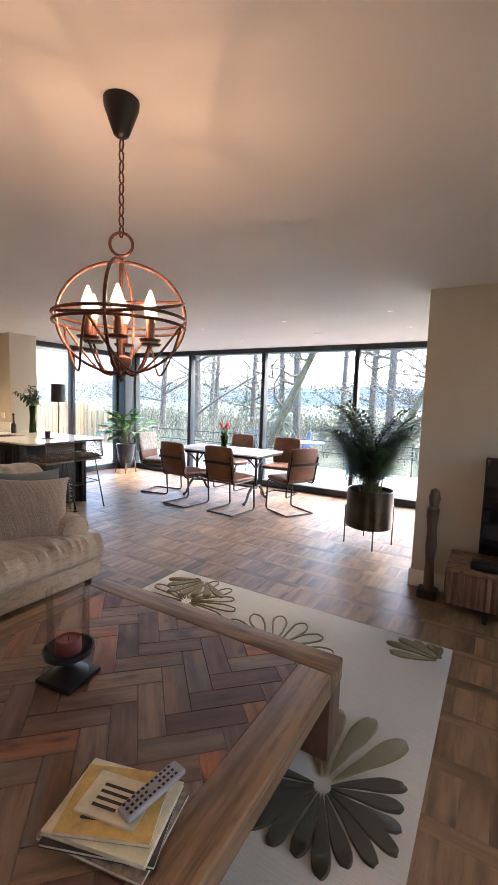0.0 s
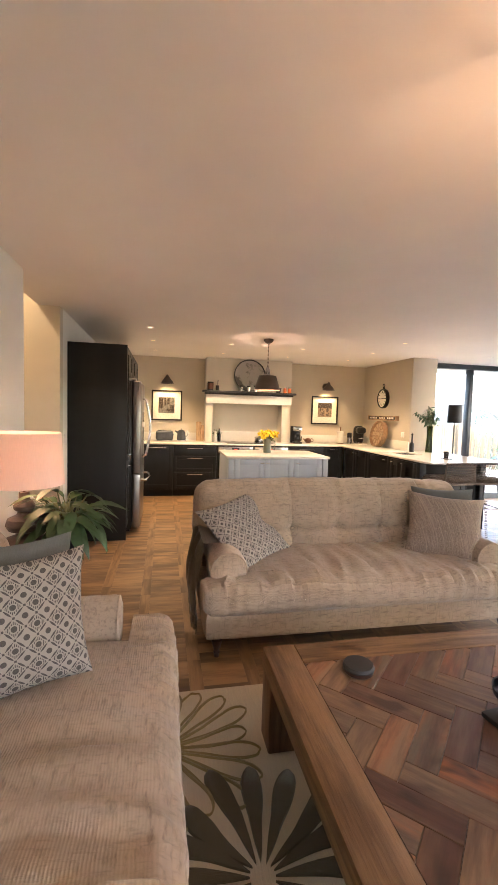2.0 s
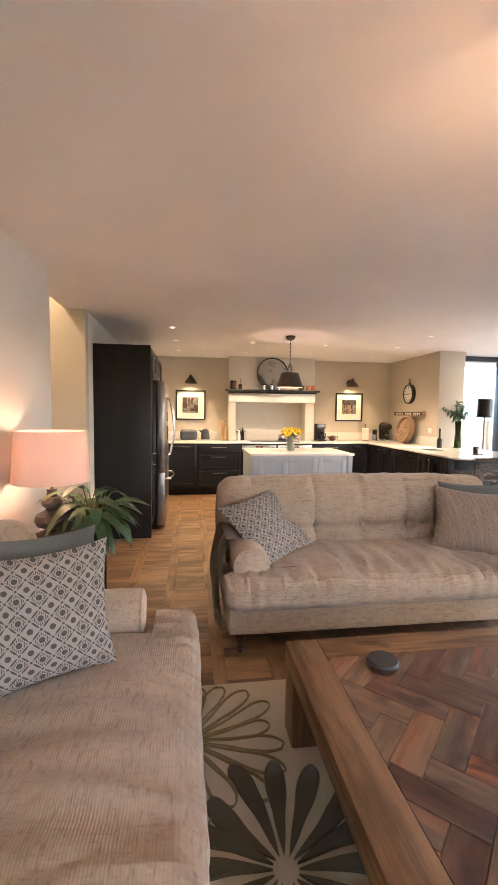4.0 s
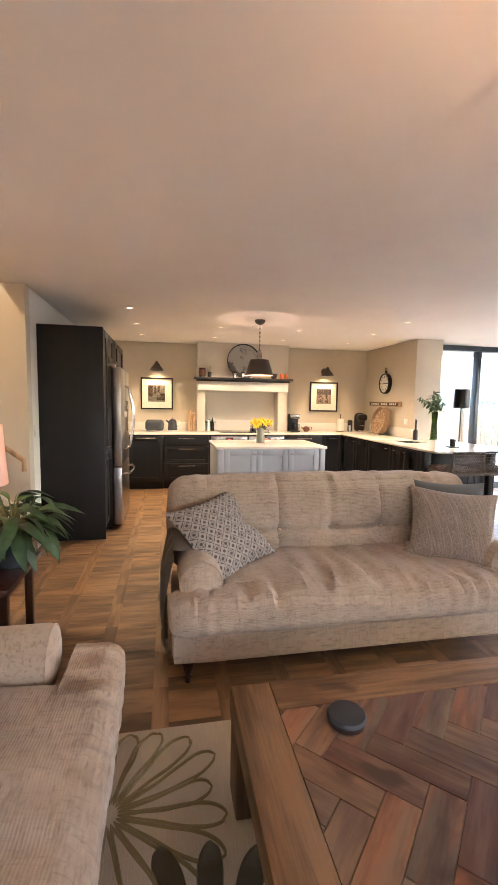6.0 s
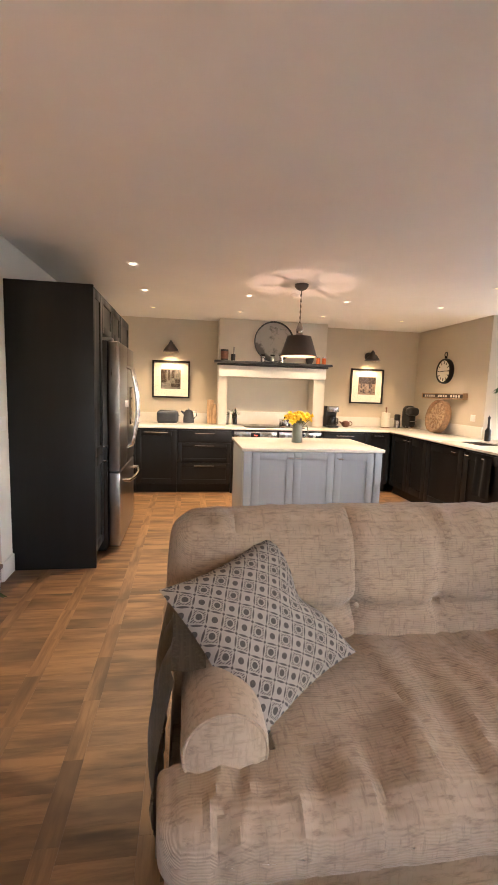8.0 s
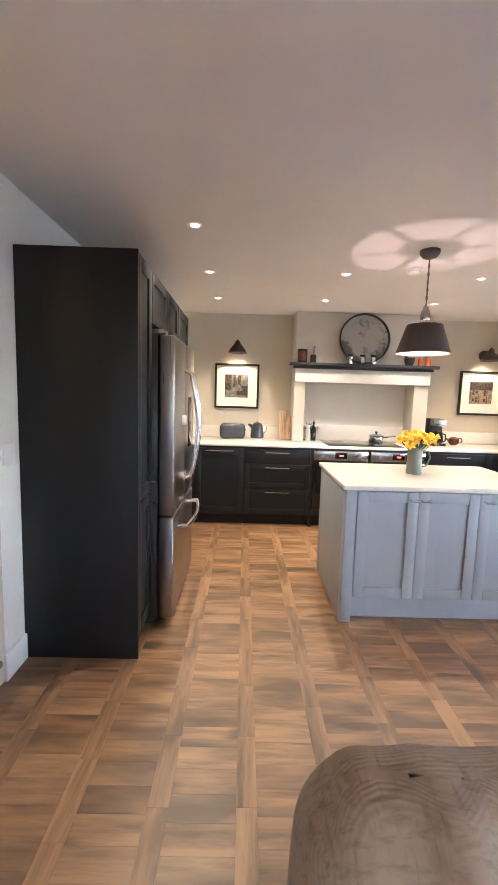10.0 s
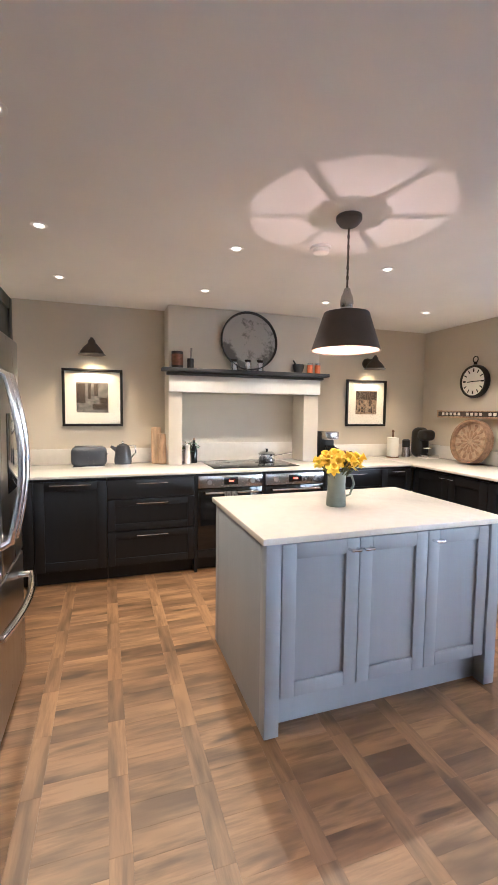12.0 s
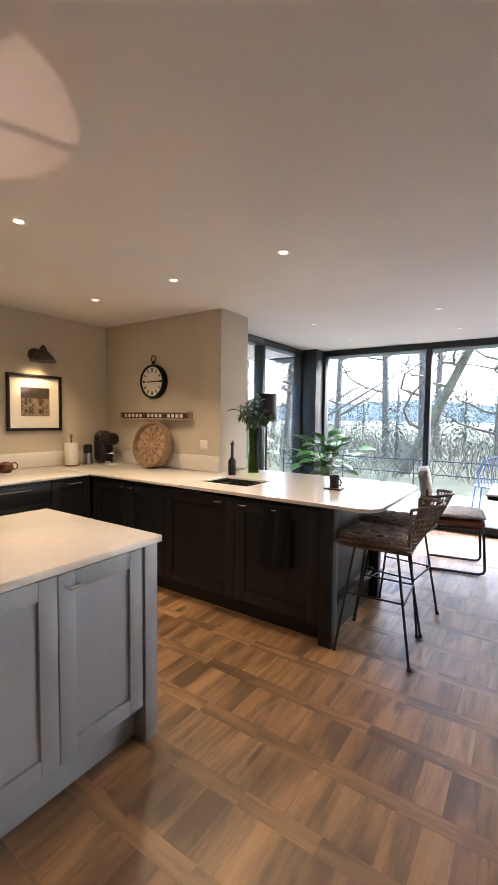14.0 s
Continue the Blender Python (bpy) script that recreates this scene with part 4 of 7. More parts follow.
for k in range(3):
    a = IY0 + 0.07 + IW * k
    d = shaker(il, "door", "x", IX, a, a + IW, 0.165, 0.87, M["island"], 0.07)
    ky = (a + IW - 0.035, a + 0.035, a + 0.05)[k]
    part("handle", tube([(IX + 0.022, ky - 0.022, 0.82), (IX + 0.05, ky - 0.022, 0.82), (IX + 0.05, ky + 0.022, 0.82), (IX + 0.022, ky + 0.022, 0.82)], 0.007), M["chrome"], d, "small chrome pull")
part("island_top", box(-6.28, -5.37, 0.55, 1.912, 0.878, 0.908, 0.004), M["quartz"], il, "white quartz top")

# chimney breast with mantel
setting("chimney_breast_upper", box(XB, -7.84, 0.50, 2.10, 1.62, H, 0.003), M["breast"], "pale cream painted chimney breast over the hob", "wall")
setting("chimney_jamb_1", box(XB, -7.84, 0.50, 0.63, 0.912, 1.618, 0.003), M["breast"], "pale cream painted jamb of the hob recess", "wall")
setting("chimney_jamb_2", box(XB, -7.84, 1.93, 2.10, 0.912, 1.618, 0.003), M["breast"], "pale cream painted jamb of the hob recess", "wall")
setting("recess_back", box(XB, XB + 0.004, 0.63, 1.93, 1.10, 1.618), M["breast"], "pale cream painted back of the hob recess", "wall")
sp = thing("splashback", (XB + 0.02, 1.28, 0.915), "white quartz splashback in the hob recess", "splashback")
part("panel", box(XB + 0.002, XB + 0.02, 0.632, 1.928, 0.912, 1.10, 0.002), M["quartz"], sp)
mt = thing("mantel_shelf", (-7.8, 1.3, 1.63), "dark grey mantel shelf on a white painted beam", "shelf")
part("beam", box(-7.838, -7.80, 0.50, 2.10, 1.62, 1.775, 0.003), M["white"], mt, "white painted beam")
part("moulding", box(-7.838, -7.775, 0.475, 2.125, 1.777, 1.805, 0.008), M["mantel"], mt)
part("shelf_board", box(-7.838, -7.73, 0.43, 2.17, 1.807, 1.842, 0.005), M["mantel"], mt, "dark grey shelf board")
hb = thing("induction_hob", (-7.75, 1.30, 0.911), "black glass induction hob set on the worktop", "hob")
part("glass", box(-8.0, -7.47, 0.86, 1.72, 0.9115, 0.917, 0.002), M["blackglass"], hb)
for x, y, r in ((-7.62, 1.05, 0.09), (-7.87, 1.05, 0.075), (-7.62, 1.5, 0.075), (-7.87, 1.5, 0.1)):
    part("zone_ring", ring(x, y, 0.9172, r, 0.0012, 32, side=4), M["greyplastic"], hb)

# pendant over the island
PX, PY = -5.69, 1.11
pd = thing("pendant_lamp", (PX, PY, 1.75), "grey-brown metal pendant lamp hanging on a chain, lit", "lamp")
part("ceiling_rose", lathe([(0, 0), (0.065, 0), (0.065, -0.02), (0.045, -0.045), (0.02, -0.055), (0, -0.056)], PX, PY, H - 0.001), M["shadegrey"], pd)
part("cord", tube([(PX, PY, H - 0.05), (PX, PY, 2.07)], 0.003, 6), M["shadegrey"], pd)
_b = None
for k in range(12):
    _b = ring(PX, PY, H - 0.075 - 0.0255 * k, 0.009, 0.0022, 12, _b, pose(0, 0, 0, 90, 0, 90 * (k % 2)) @ Matrix.Diagonal((0.7, 1.6, 1, 1)), 5)
part("chain", _b, M["shadegrey"], pd)
part("lamp_holder", lathe([(0, 0.19), (0.016, 0.19), (0.02, 0.17), (0.03, 0.15), (0.034, 0.12), (0.03, 0.095), (0.04, 0.08), (0.04, 0.062), (0, 0.062)], PX, PY, 1.885, 20), M["steelmesh"], pd, "dull metal lamp holder")
part("shade", lathe([(0.110, 0.187), (0.172, 0.0), (0.177, 0.0), (0.115, 0.19), (0.110, 0.187)], PX, PY, 1.762, 48), M["shadegrey"], pd, "tapered shade, grey-brown outside")
part("shade_lining", lathe([(0.107, 0.186), (0.169, 0.001), (0.1705, 0.001), (0.1085, 0.186)], PX, PY, 1.762, 48), M["lining"], pd, "pale enamel lining")
part("spider", merged([(tube([(0.02, 0, 0), (0.111, 0, 0)], 0.005, 6), pose(PX, PY, 1.945, 0, 0, 60 * k + 10)) for k in range(6)]), M["shadegrey"], pd)
part("bulb", lathe([(0, -0.075), (0.022, -0.065), (0.03, -0.04), (0.024, -0.01), (0.013, 0.02), (0, 0.02)], PX, PY, 1.86, 16), M["bulb"], pd, "glowing bulb").visible_shadow = False
part("gallery", lathe([(0, 0), (0.042, 0), (0.042, 0.006), (0, 0.008)], PX, PY, 1.942, 24), M["shadegrey"], pd)
lamp("POINT", PX, PY, 1.82, PEND, (1.0, 0.58, 0.38), 0.003)

# picture lights and framed pictures
def picture(y, kind, label):
    p = thing("framed_picture", (XB, y, 1.28), label, "picture", "kitchen pictures")
    x = XB + 0.002
    h, w = 0.275, 0.275
    for q in ((y - w, y + w, 1.277, 1.302), (y - w, y + w, 1.802, 1.827), (y - w, y - w + 0.025, 1.302, 1.802), (y + w - 0.025, y + w, 1.302, 1.802)):
        part("frame", box(x, x + 0.03, *q, 0.003), M["black"], p)
    part("mount", box(x, x + 0.008, y - w + 0.025, y + w - 0.025, 1.302, 1.802), M["mount"], p)
    a, b, c, d = (y - 0.14, y + 0.15, 1.42, 1.70) if kind else (y - 0.15, y + 0.14, 1.41, 1.70)
    pr = part("print", box(x + 0.008, x + 0.0095, a, b, c, d), M["print"] if kind == 0 else M["printwarm"], p, "small photographic street print")
    blocks = ((0.0, 0.28, 0.32, 0.95), (0.36, 0.46, 0.45, 0.95), (0.55, 0.68, 0.55, 0.95), (0.5, 0.98, 0.1, 0.28), (0.72, 0.98, 0.3, 0.5)) if kind == 0 else [(0.0, 1.0, 0.62, 0.98)] + [(0.02 + 0.12 * q, 0.07 + 0.12 * q + 0.05 * (q * 7 % 3) / 2, 0.06 + 0.13 * w + 0.03 * (q * 5 % 3), 0.12 + 0.13 * w + 0.04 * (q * 3 % 4)) for w in range(4) for q in range(8) if (q * 3 + w * 5) % 4]
    for s0, s1, t0, t1 in blocks:
        part("print_shape", box(x + 0.0095, x + 0.0105, a + (b - a) * s0, a + (b - a) * s1, c + (d - c) * t0, c + (d - c) * t1), M["printdark"], pr)
    g = part("glazing", box(x + 0.014, x + 0.016, y - w + 0.025, y + w - 0.025, 1.302, 1.802), M["clear"], p)
    g.visible_shadow = False
    # wall lamp above
    l = thing("picture_light", (XB, y - 0.0, 1.9), "small dark metal wall spotlight lit above a picture", "lamp", "picture lights")
    part("wall_plate", cyl(XB + 0.001, y, 2.02, 0.062, 0.025, 20, m=pose(0, 0, 0, 0, 90, 0)), M["shadegrey"], l)
    part("arm", tube([(XB + 0.02, y, 2.02), (XB + 0.10, y, 2.06), (XB + 0.16, y, 2.05)], 0.01), M["shadegrey"], l)
    mm = pose(XB + 0.17, y, 2.045, 0, 0, 0)
    part("shade", lathe([(0.0, 0.055), (0.012, 0.055), (0.02, 0.04), (0.03, 0.03), (0.036, 0.0), (0.07, -0.03), (0.10, -0.07), (0.106, -0.09), (0.122, -0.10), (0.119, -0.103), (0.10, -0.09), (0.065, -0.03), (0.0, -0.01)], 0, 0, 0, 24, m=mm), M["shadegrey"], l, "dark bell-shaped shade")
    part("bulb", lathe([(0, -0.03), (0.025, -0.05), (0.028, -0.075), (0, -0.09)], 0, 0, 0, 14, m=mm), M["bulbdl"], l, "glowing bulb").visible_shadow = False
    lamp("SPOT", XB + 0.17, y, 1.945, PICT, (1.0, 0.62, 0.26), 0.03, (XB + 0.03, y, 1.3), 120, 0.8)


picture(-0.185, 0, "black-framed monochrome street photograph with wide mount")
picture(2.885, 1, "black-framed brown street photograph with wide mount")
# ---------------- lounge ----------------
def sofa(at, turn, width, label, reach=0.33):
    """Rolled-arm sofa, faces +x before the turn; the middle of its floor plan is the origin."""
    s = thing("sofa", (0, 0, 0), label, "sofa", "lounge sofas")
    w = width / 2
    part("base", rounded(0.86, width - 0.04, 0.17, 0.03, pose(0.0, 0, 0.21), res=10), M["sofa"], s)
    bm = bmesh.new()
    b = rounded(0.80, width - 0.02, 0.20, 0.065, None, res=130, puff=0.02)
    rest = b.verts.layers.float_vector.new("rest")
    for v in b.verts:
        p = v.co
        v[rest] = p.copy()
        front = max(0, p.x / 0.4)
        if abs(p.y) > w - 0.30 and p.x < 0.22:
            p.y *= (w - 0.27) / w
        fold = 1 - abs(noise.noise(Vector((p.y * 11 + 2.2 * p.x, p.x * 2.2, 1)))) * 2.4
        fold2 = 1 - abs(noise.noise(Vector((p.y * 23, p.x * 5, 4)))) * 2.4
        k = front ** 1.6 * (0.038 * fold + 0.017 * fold2) * max(0.15, min(1, 0.55 + 1.1 * noise.noise(Vector((p.y * 1.7 + 0.4, 0, 11)))))
        if p.z > 0:
            q = (p.y - 0.12 * p.x) / 0.36
            crease = math.exp(-(((q - round(q)) * 0.36) / 0.012) ** 2) * (0.5 + noise.noise(Vector((p.x * 3, round(q), 3))))
            p.z += k + 0.018 * noise.noise(Vector((p.x * 3.5, p.y * 4, 0))) + 0.015 * noise.noise(Vector((p.x * 2.4, p.y * 11, 6))) - 0.010 * max(0, crease) * (1 - front ** 2) - 0.022 * front ** 2
        p.x += 0.3 * k
    b.transform(pose(0.07, 0, 0.375))
    part("seat_cushion", b, M["sofa"], s, "one long feather seat cushion with gathered front")
    part("piping", tube([(0.455, -w + 0.05 + (width - 0.1) * k / 20, 0.30 + 0.004 * math.sin(k * 2)) for k in range(21)], 0.006, 6), M["sofa"], s)
    b = rounded(0.24, width - 0.03, 0.56, 0.09, None, res=90, puff=0.025)
    cols = 6
    rest = b.verts.layers.float_vector.new("rest")
    for v in b.verts:
        p = v.co
        v[rest] = p.copy()
        if p.x > 0:
            g = (p.y + width / 2) / (width / cols)
            seam = math.exp(-(((g - round(g)) * (width / cols)) / 0.022) ** 2)
            row = math.exp(-((p.z + 0.06) / 0.028) ** 2)
            btn = math.exp(-((((g - round(g)) * (width / cols)) / 0.05) ** 2 + ((p.z + 0.06) / 0.05) ** 2))
            pleat = max(0, (p.z - 0.10) / 0.18) ** 2
            p.x -= 0.016 * seam + 0.020 * row + 0.038 * btn + 0.022 * pleat * (1 - abs(noise.noise(Vector((p.y * 13, p.z * 2, 8)))) * 2.4)
        p.x += 0.008 * noise.noise(Vector((p.y * 5, p.z * 6, 2)))
        p.z += 0.010 * noise.noise(Vector((p.y * 4, 0, 7))) + (0.008 * noise.noise(Vector((p.y * 14, 0, 3))) * max(0, p.z / 0.28) ** 2)
        p.x -= 0.16 * (p.z + 0.28)
    b.transform(pose(-0.28, 0, 0.652))
    bk = part("back_cushion", b, M["sofa"], s, "buttoned padded back")
    for k in range(1, cols):
        y = -width / 2 + k * width / cols
        part("button", lathe([(0, 0), (0.012, 0.002), (0.012, 0.006), (0, 0.01)], 0, 0, 0, 10, m=pose(-0.192, y, 0.605, 0, 80, 0)), M["sofa"], bk)
    part("back_frame", rounded(0.10, width - 0.12, 0.56, 0.04, pose(-0.42, 0, 0.50, 0, -8, 0), res=8), M["sofa"], s)
    for sy in (-1, 1):
        y = sy * (w - 0.17)
        a = part("arm", lathe([(0, 0), (0.08, 0), (0.108, 0.012), (0.115, 0.03), (0.115, 0.68), (0.07, 0.70), (0, 0.70)], 0, 0, 0, 28, m=pose(reach, y, 0.50, 0, -90, 0)), M["sofa"], s, "rolled padded arm")
        part("arm_panel", rounded(reach + 0.35, 0.15, 0.28, 0.03, pose(reach / 2 - 0.195, y, 0.34), res=8), M["sofa"], a)
        part("arm_piping", ring(reach - 0.013, y, 0.50, 0.108, 0.005, 28, m=pose(0, 0, 0, 0, 90, 0), side=6), M["sofa"], a)
        for x in (0.36, -0.36):
            part("leg", lathe([(0, 0), (0.014, 0), (0.016, 0.02), (0.02, 0.028), (0.015, 0.04), (0.028, 0.08), (0.034, 0.105), (0.026, 0.115), (0.034, 0.13), (0, 0.13)], x, sy * (w - 0.10), 0.0, 16), M["legwood"], s, "dark turned wooden leg")
    s.matrix_basis = pose(*at, 0, 0, turn)
    return s


sofa((-2.935, 1.075, 0), 0, 2.16, "oatmeal woven buttoned sofa with cushions in the middle of the room")
sofa((-1.36, -0.655, 0), 90, 1.78, "oatmeal woven sofa against the lounge wall", 0.25)


def leaning(across, up):
    """A turn with local x along across and local z as near up as can be."""
    x, z = Vector(across).normalized(), Vector(up)
    y = z.cross(x).normalized()
    return Matrix((x, y, x.cross(y))).transposed().to_4x4()


def cushion(at, rx, ry, rz, w, h, t, material, label, seed=0, dent=0.0, fringe=False):
    m = pose(0, 0, 0, rx, ry, rz) if rz is not None else leaning(rx, ry)
    s = thing("cushion", (0, 0, 0), label, "cushion", "scatter cushions")
    part("cover", pillow(w, h, t, m, seed, dent=dent), material, s)
    if fringe:
        rng = random.Random(seed)
        src = tube([(0, 0, 0), (0.008, 0, 0), (0.022, 0.003, -0.003)], [0.004, 0.004, 0.002], 4)
        ps = []
        for sx in (-1, 1):
            for k in range(34):
                ps.append((src, m @ pose(sx * w / 2 * 0.985, 0, h * (k / 33 - 0.5) * 0.95, rng.uniform(-30, 30), rng.uniform(-30, 30), 0 if sx > 0 else 180)))
        part("fringe", merged(ps), material, s, kind="stuff")
    s.matrix_basis = pose(*at)
    return s


cushion((-2.95, 0.315, 0.655), (0.255, 0.25, -0.32), (-0.29, 0.39, 0.07), None, 0.52, 0.52, 0.16, M["tilecloth"], "patterned grey cushion tilted against the sofa arm", 1, 0.35)
cushion((-2.87, 1.79, 0.665), (0.26, 0.48, -0.03), (-0.24, 0.08, 0.41), None, 0.54, 0.50, 0.17, M["taupe"], "taupe fringed textured cushion on the sofa", 3, fringe=True)
cushion((-3.02, 1.88, 0.71), (0.2, 0.48, 0.0), (-0.22, 0.08, 0.40), None, 0.48, 0.46, 0.12, M["greycloth"], "plain grey-green cushion behind a taupe one", 5)
cushion((-1.655, -0.70, 0.715), (-0.5, 0.866, 0.0), (-0.16, -0.11, 0.9), None, 0.47, 0.46, 0.15, M["tilecloth"], "patterned grey cushion upright on the sofa", 8)
cushion((-1.775, -0.765, 0.735), (-0.5, 0.866, -0.03), (-0.2, -0.12, 0.9), None, 0.46, 0.47, 0.12, M["greycloth"], "grey velvet cushion behind a patterned one", 9)

th = thing("throw_blanket", (-2.95, -0.03, 0.1), "dark olive fringed throw hanging over the sofa arm", "blanket")
_b = bmesh.new()
_g = []
for i in range(15):
    x = -3.25 + 0.47 * i / 14
    col = []
    for j in range(16):
        s = j / 15
        z = 0.628 - 0.50 * max(0, s - 0.2) / 0.8 if s > 0.2 else 0.625 + 0.01 * s
        y = 0.02 - 0.02 * math.sin(i * 1.2 + s * 2) - 0.055 * math.sin(math.pi * (s - 0.2) / 1.1) if s > 0.2 else 0.12 - 0.5 * s
        col.append(_b.verts.new((x + 0.05 * s * (i / 14 - 0.5) + 0.01 * math.sin(j), y, z)))
    _g.append(col)
for i in range(14):
    for j in range(15):
        _b.faces.new((_g[i][j], _g[i + 1][j], _g[i + 1][j + 1], _g[i][j + 1]))
bmesh.ops.solidify(_b, geom=_b.faces[:], thickness=0.014)
part("cloth", _b, M["sofadark"], th)
_src = tube([(0, 0, 0), (0.004, 0.003, -0.04), (0.0, 0.0, -0.09)], [0.005, 0.005, 0.003], 5)
part("fringe", merged([(_src, pose(-3.27 + 0.51 * k / 30, -0.025 - 0.012 * math.sin(k * 0.6), 0.135, 0, 0, 40 * k)) for k in range(31)]), M["sofadark"], th, "twisted tassel fringe")

# coffee table with a herringbone top
TX0, TX1, TY0, TY1, TZ = -1.94, -0.455, 0.215, 1.70, 0.41
ct = thing("coffee_table", (-1.2, 0.96, 0), "large square reclaimed-wood coffee table with herringbone top", "table")
BW = 0.145
part("top_beam", box(TX0, TX1, TY0, TY0 + BW, TZ - 0.10, TZ, 0.008), M["beam"], ct)
part("top_beam", box(TX0, TX1, TY1 - BW, TY1, TZ - 0.10, TZ, 0.008), M["beam"], ct)
part("top_beam", box(TX0, TX0 + BW, TY0 + BW, TY1 - BW, TZ - 0.10, TZ, 0.006), M["beam_y"], ct)
part("top_beam", box(TX1 - BW, TX1, TY0 + BW, TY1 - BW, TZ - 0.10, TZ, 0.006), M["beam_y"], ct)
part("underboard", box(TX0 + BW, TX1 - BW, TY0 + BW, TY1 - BW, TZ - 0.06, TZ - 0.018), M["legwood"], ct)
for x in (TX0 + 0.004, TX1 - 0.139):
    for y in (TY0 + 0.004, TY1 - 0.139):
        part("leg", box(x, x + 0.135, y, y + 0.135, 0.012, TZ - 0.101, 0.008), M["walnut"], ct, "square solid wood leg")
_in = (TX0 + BW + 0.001, TX1 - BW - 0.001, TY0 + BW + 0.001, TY1 - BW - 0.001)
_cx, _cy, PW, PN = (_in[0] + _in[1]) / 2, (_in[2] + _in[3]) / 2, 0.092, 3
_rng = random.Random(4)
for i in range(-14, 15):
    for mm in range(-4, 5):
        for kind in (0, 1):
            u, v = i + 2 * PN * mm, i
            a, c, la, lc = (u, v, PN, 1) if kind == 0 else (u + PN, v - PN + 1, 1, PN)
            gp = 0.0009
            b = box(-la * PW / 2 + gp, la * PW / 2 - gp, -lc * PW / 2 + gp, lc * PW / 2 - gp, -0.018, -0.001 - 0.002 * _rng.random(), 0.0015, seg=1)
            mw = pose(_cx, _cy, TZ, 0, 0, 45) @ pose((a + la / 2) * PW, (c + lc / 2) * PW, 0)
            b.transform(mw)
            if max(v2.co.x for v2 in b.verts) < _in[0] or min(v2.co.x for v2 in b.verts) > _in[1] or max(v2.co.y for v2 in b.verts) < _in[2] or min(v2.co.y for v2 in b.verts) > _in[3]:
                b.free()
                continue
            for co, no in (((_in[0], 0, 0), (-1, 0, 0)), ((_in[1], 0, 0), (1, 0, 0)), ((0, _in[2], 0), (0, -1, 0)), ((0, _in[3], 0), (0, 1, 0))):
                r = bmesh.ops.bisect_plane(b, geom=b.verts[:] + b.edges[:] + b.faces[:], plane_co=co, plane_no=no, clear_outer=True)
                ed = [e for e in r["geom_cut"] if isinstance(e, bmesh.types.BMEdge)]
                if ed:
                    bmesh.ops.edgeloop_fill(b, edges=ed)
            if len(b.verts) < 4:
                b.free()
                continue
            mid = sum((v2.co for v2 in b.verts), Vector()) / len(b.verts)
            o = bpy.data.objects.new("plank", None)
            inv = (Matrix.Translation(mid) @ pose(0, 0, 0, 0, 0, 45 if kind == 0 else 135)).inverted()
            b.transform(inv)
            bpy.data.objects.remove(o)
            o = new("plank", finish(b, "plank", M["herring"], False))
            o.parent = ct
            o.matrix_basis = Matrix.Translation(-ORIGIN[ct.name]) @ inv.inverted()

# on the coffee table
cs = thing("coaster_pot", (-1.70, 0.56, TZ), "small round dark stone lidded pot on the table", "pot")
part("body", lathe([(0, 0), (0.055, 0), (0.06, 0.006), (0.06, 0.018), (0, 0.018)], -1.70, 0.56, TZ, 28), M["legwood"], cs)
part("lid", lathe([(0, 0.019), (0.062, 0.019), (0.064, 0.026), (0.058, 0.036), (0, 0.038)], -1.70, 0.56, TZ, 28), M["mantel"], cs)
CX, CY = -1.32, 0.97
ch = thing("hurricane_candle_holder", (CX, CY, TZ), "black metal candle stand with clear glass chimney", "candle holder")
_b = box(-0.085, 0.085, -0.085, 0.085, 0, 0.02, 0.006)
_b.transform(pose(CX, CY, TZ, 0, 0, 8))
part("foot", _b, M["black"], ch)
part("stem", lathe([(0, 0.02), (0.075, 0.02), (0.06, 0.028), (0.022, 0.05), (0.018, 0.07), (0.03, 0.088), (0.03, 0.09), (0, 0.09)], CX, CY, TZ, 24), M["black"], ch)
part("dish", lathe([(0, 0.091), (0.06, 0.091), (0.09, 0.105), (0.094, 0.128), (0.088, 0.128), (0.082, 0.108), (0, 0.103)], CX, CY, TZ, 32), M["black"], ch)
part("glass_chimney", lathe([(0.078, 0.112), (0.078, 0.36), (0.0755, 0.36), (0.0755, 0.112)], CX, CY, TZ, 40), M["clear"], ch, "clear open glass cylinder").visible_shadow = False
cd = thing("pillar_candle", (CX, CY, TZ + 0.104), "short dark red pillar candle in the glass", "candle")
part("wax", lathe([(0, 0), (0.046, 0), (0.049, 0.01), (0.048, 0.05), (0.043, 0.058), (0.036, 0.05), (0, 0.046)], CX, CY, TZ + 0.104, 28), M["candle"], cd)
part("wick", tube([(CX, CY, TZ + 0.148), (CX + 0.002, CY, TZ + 0.165)], 0.0015, 5), M["black"], cd)
bk = (-0.73, 0.68)
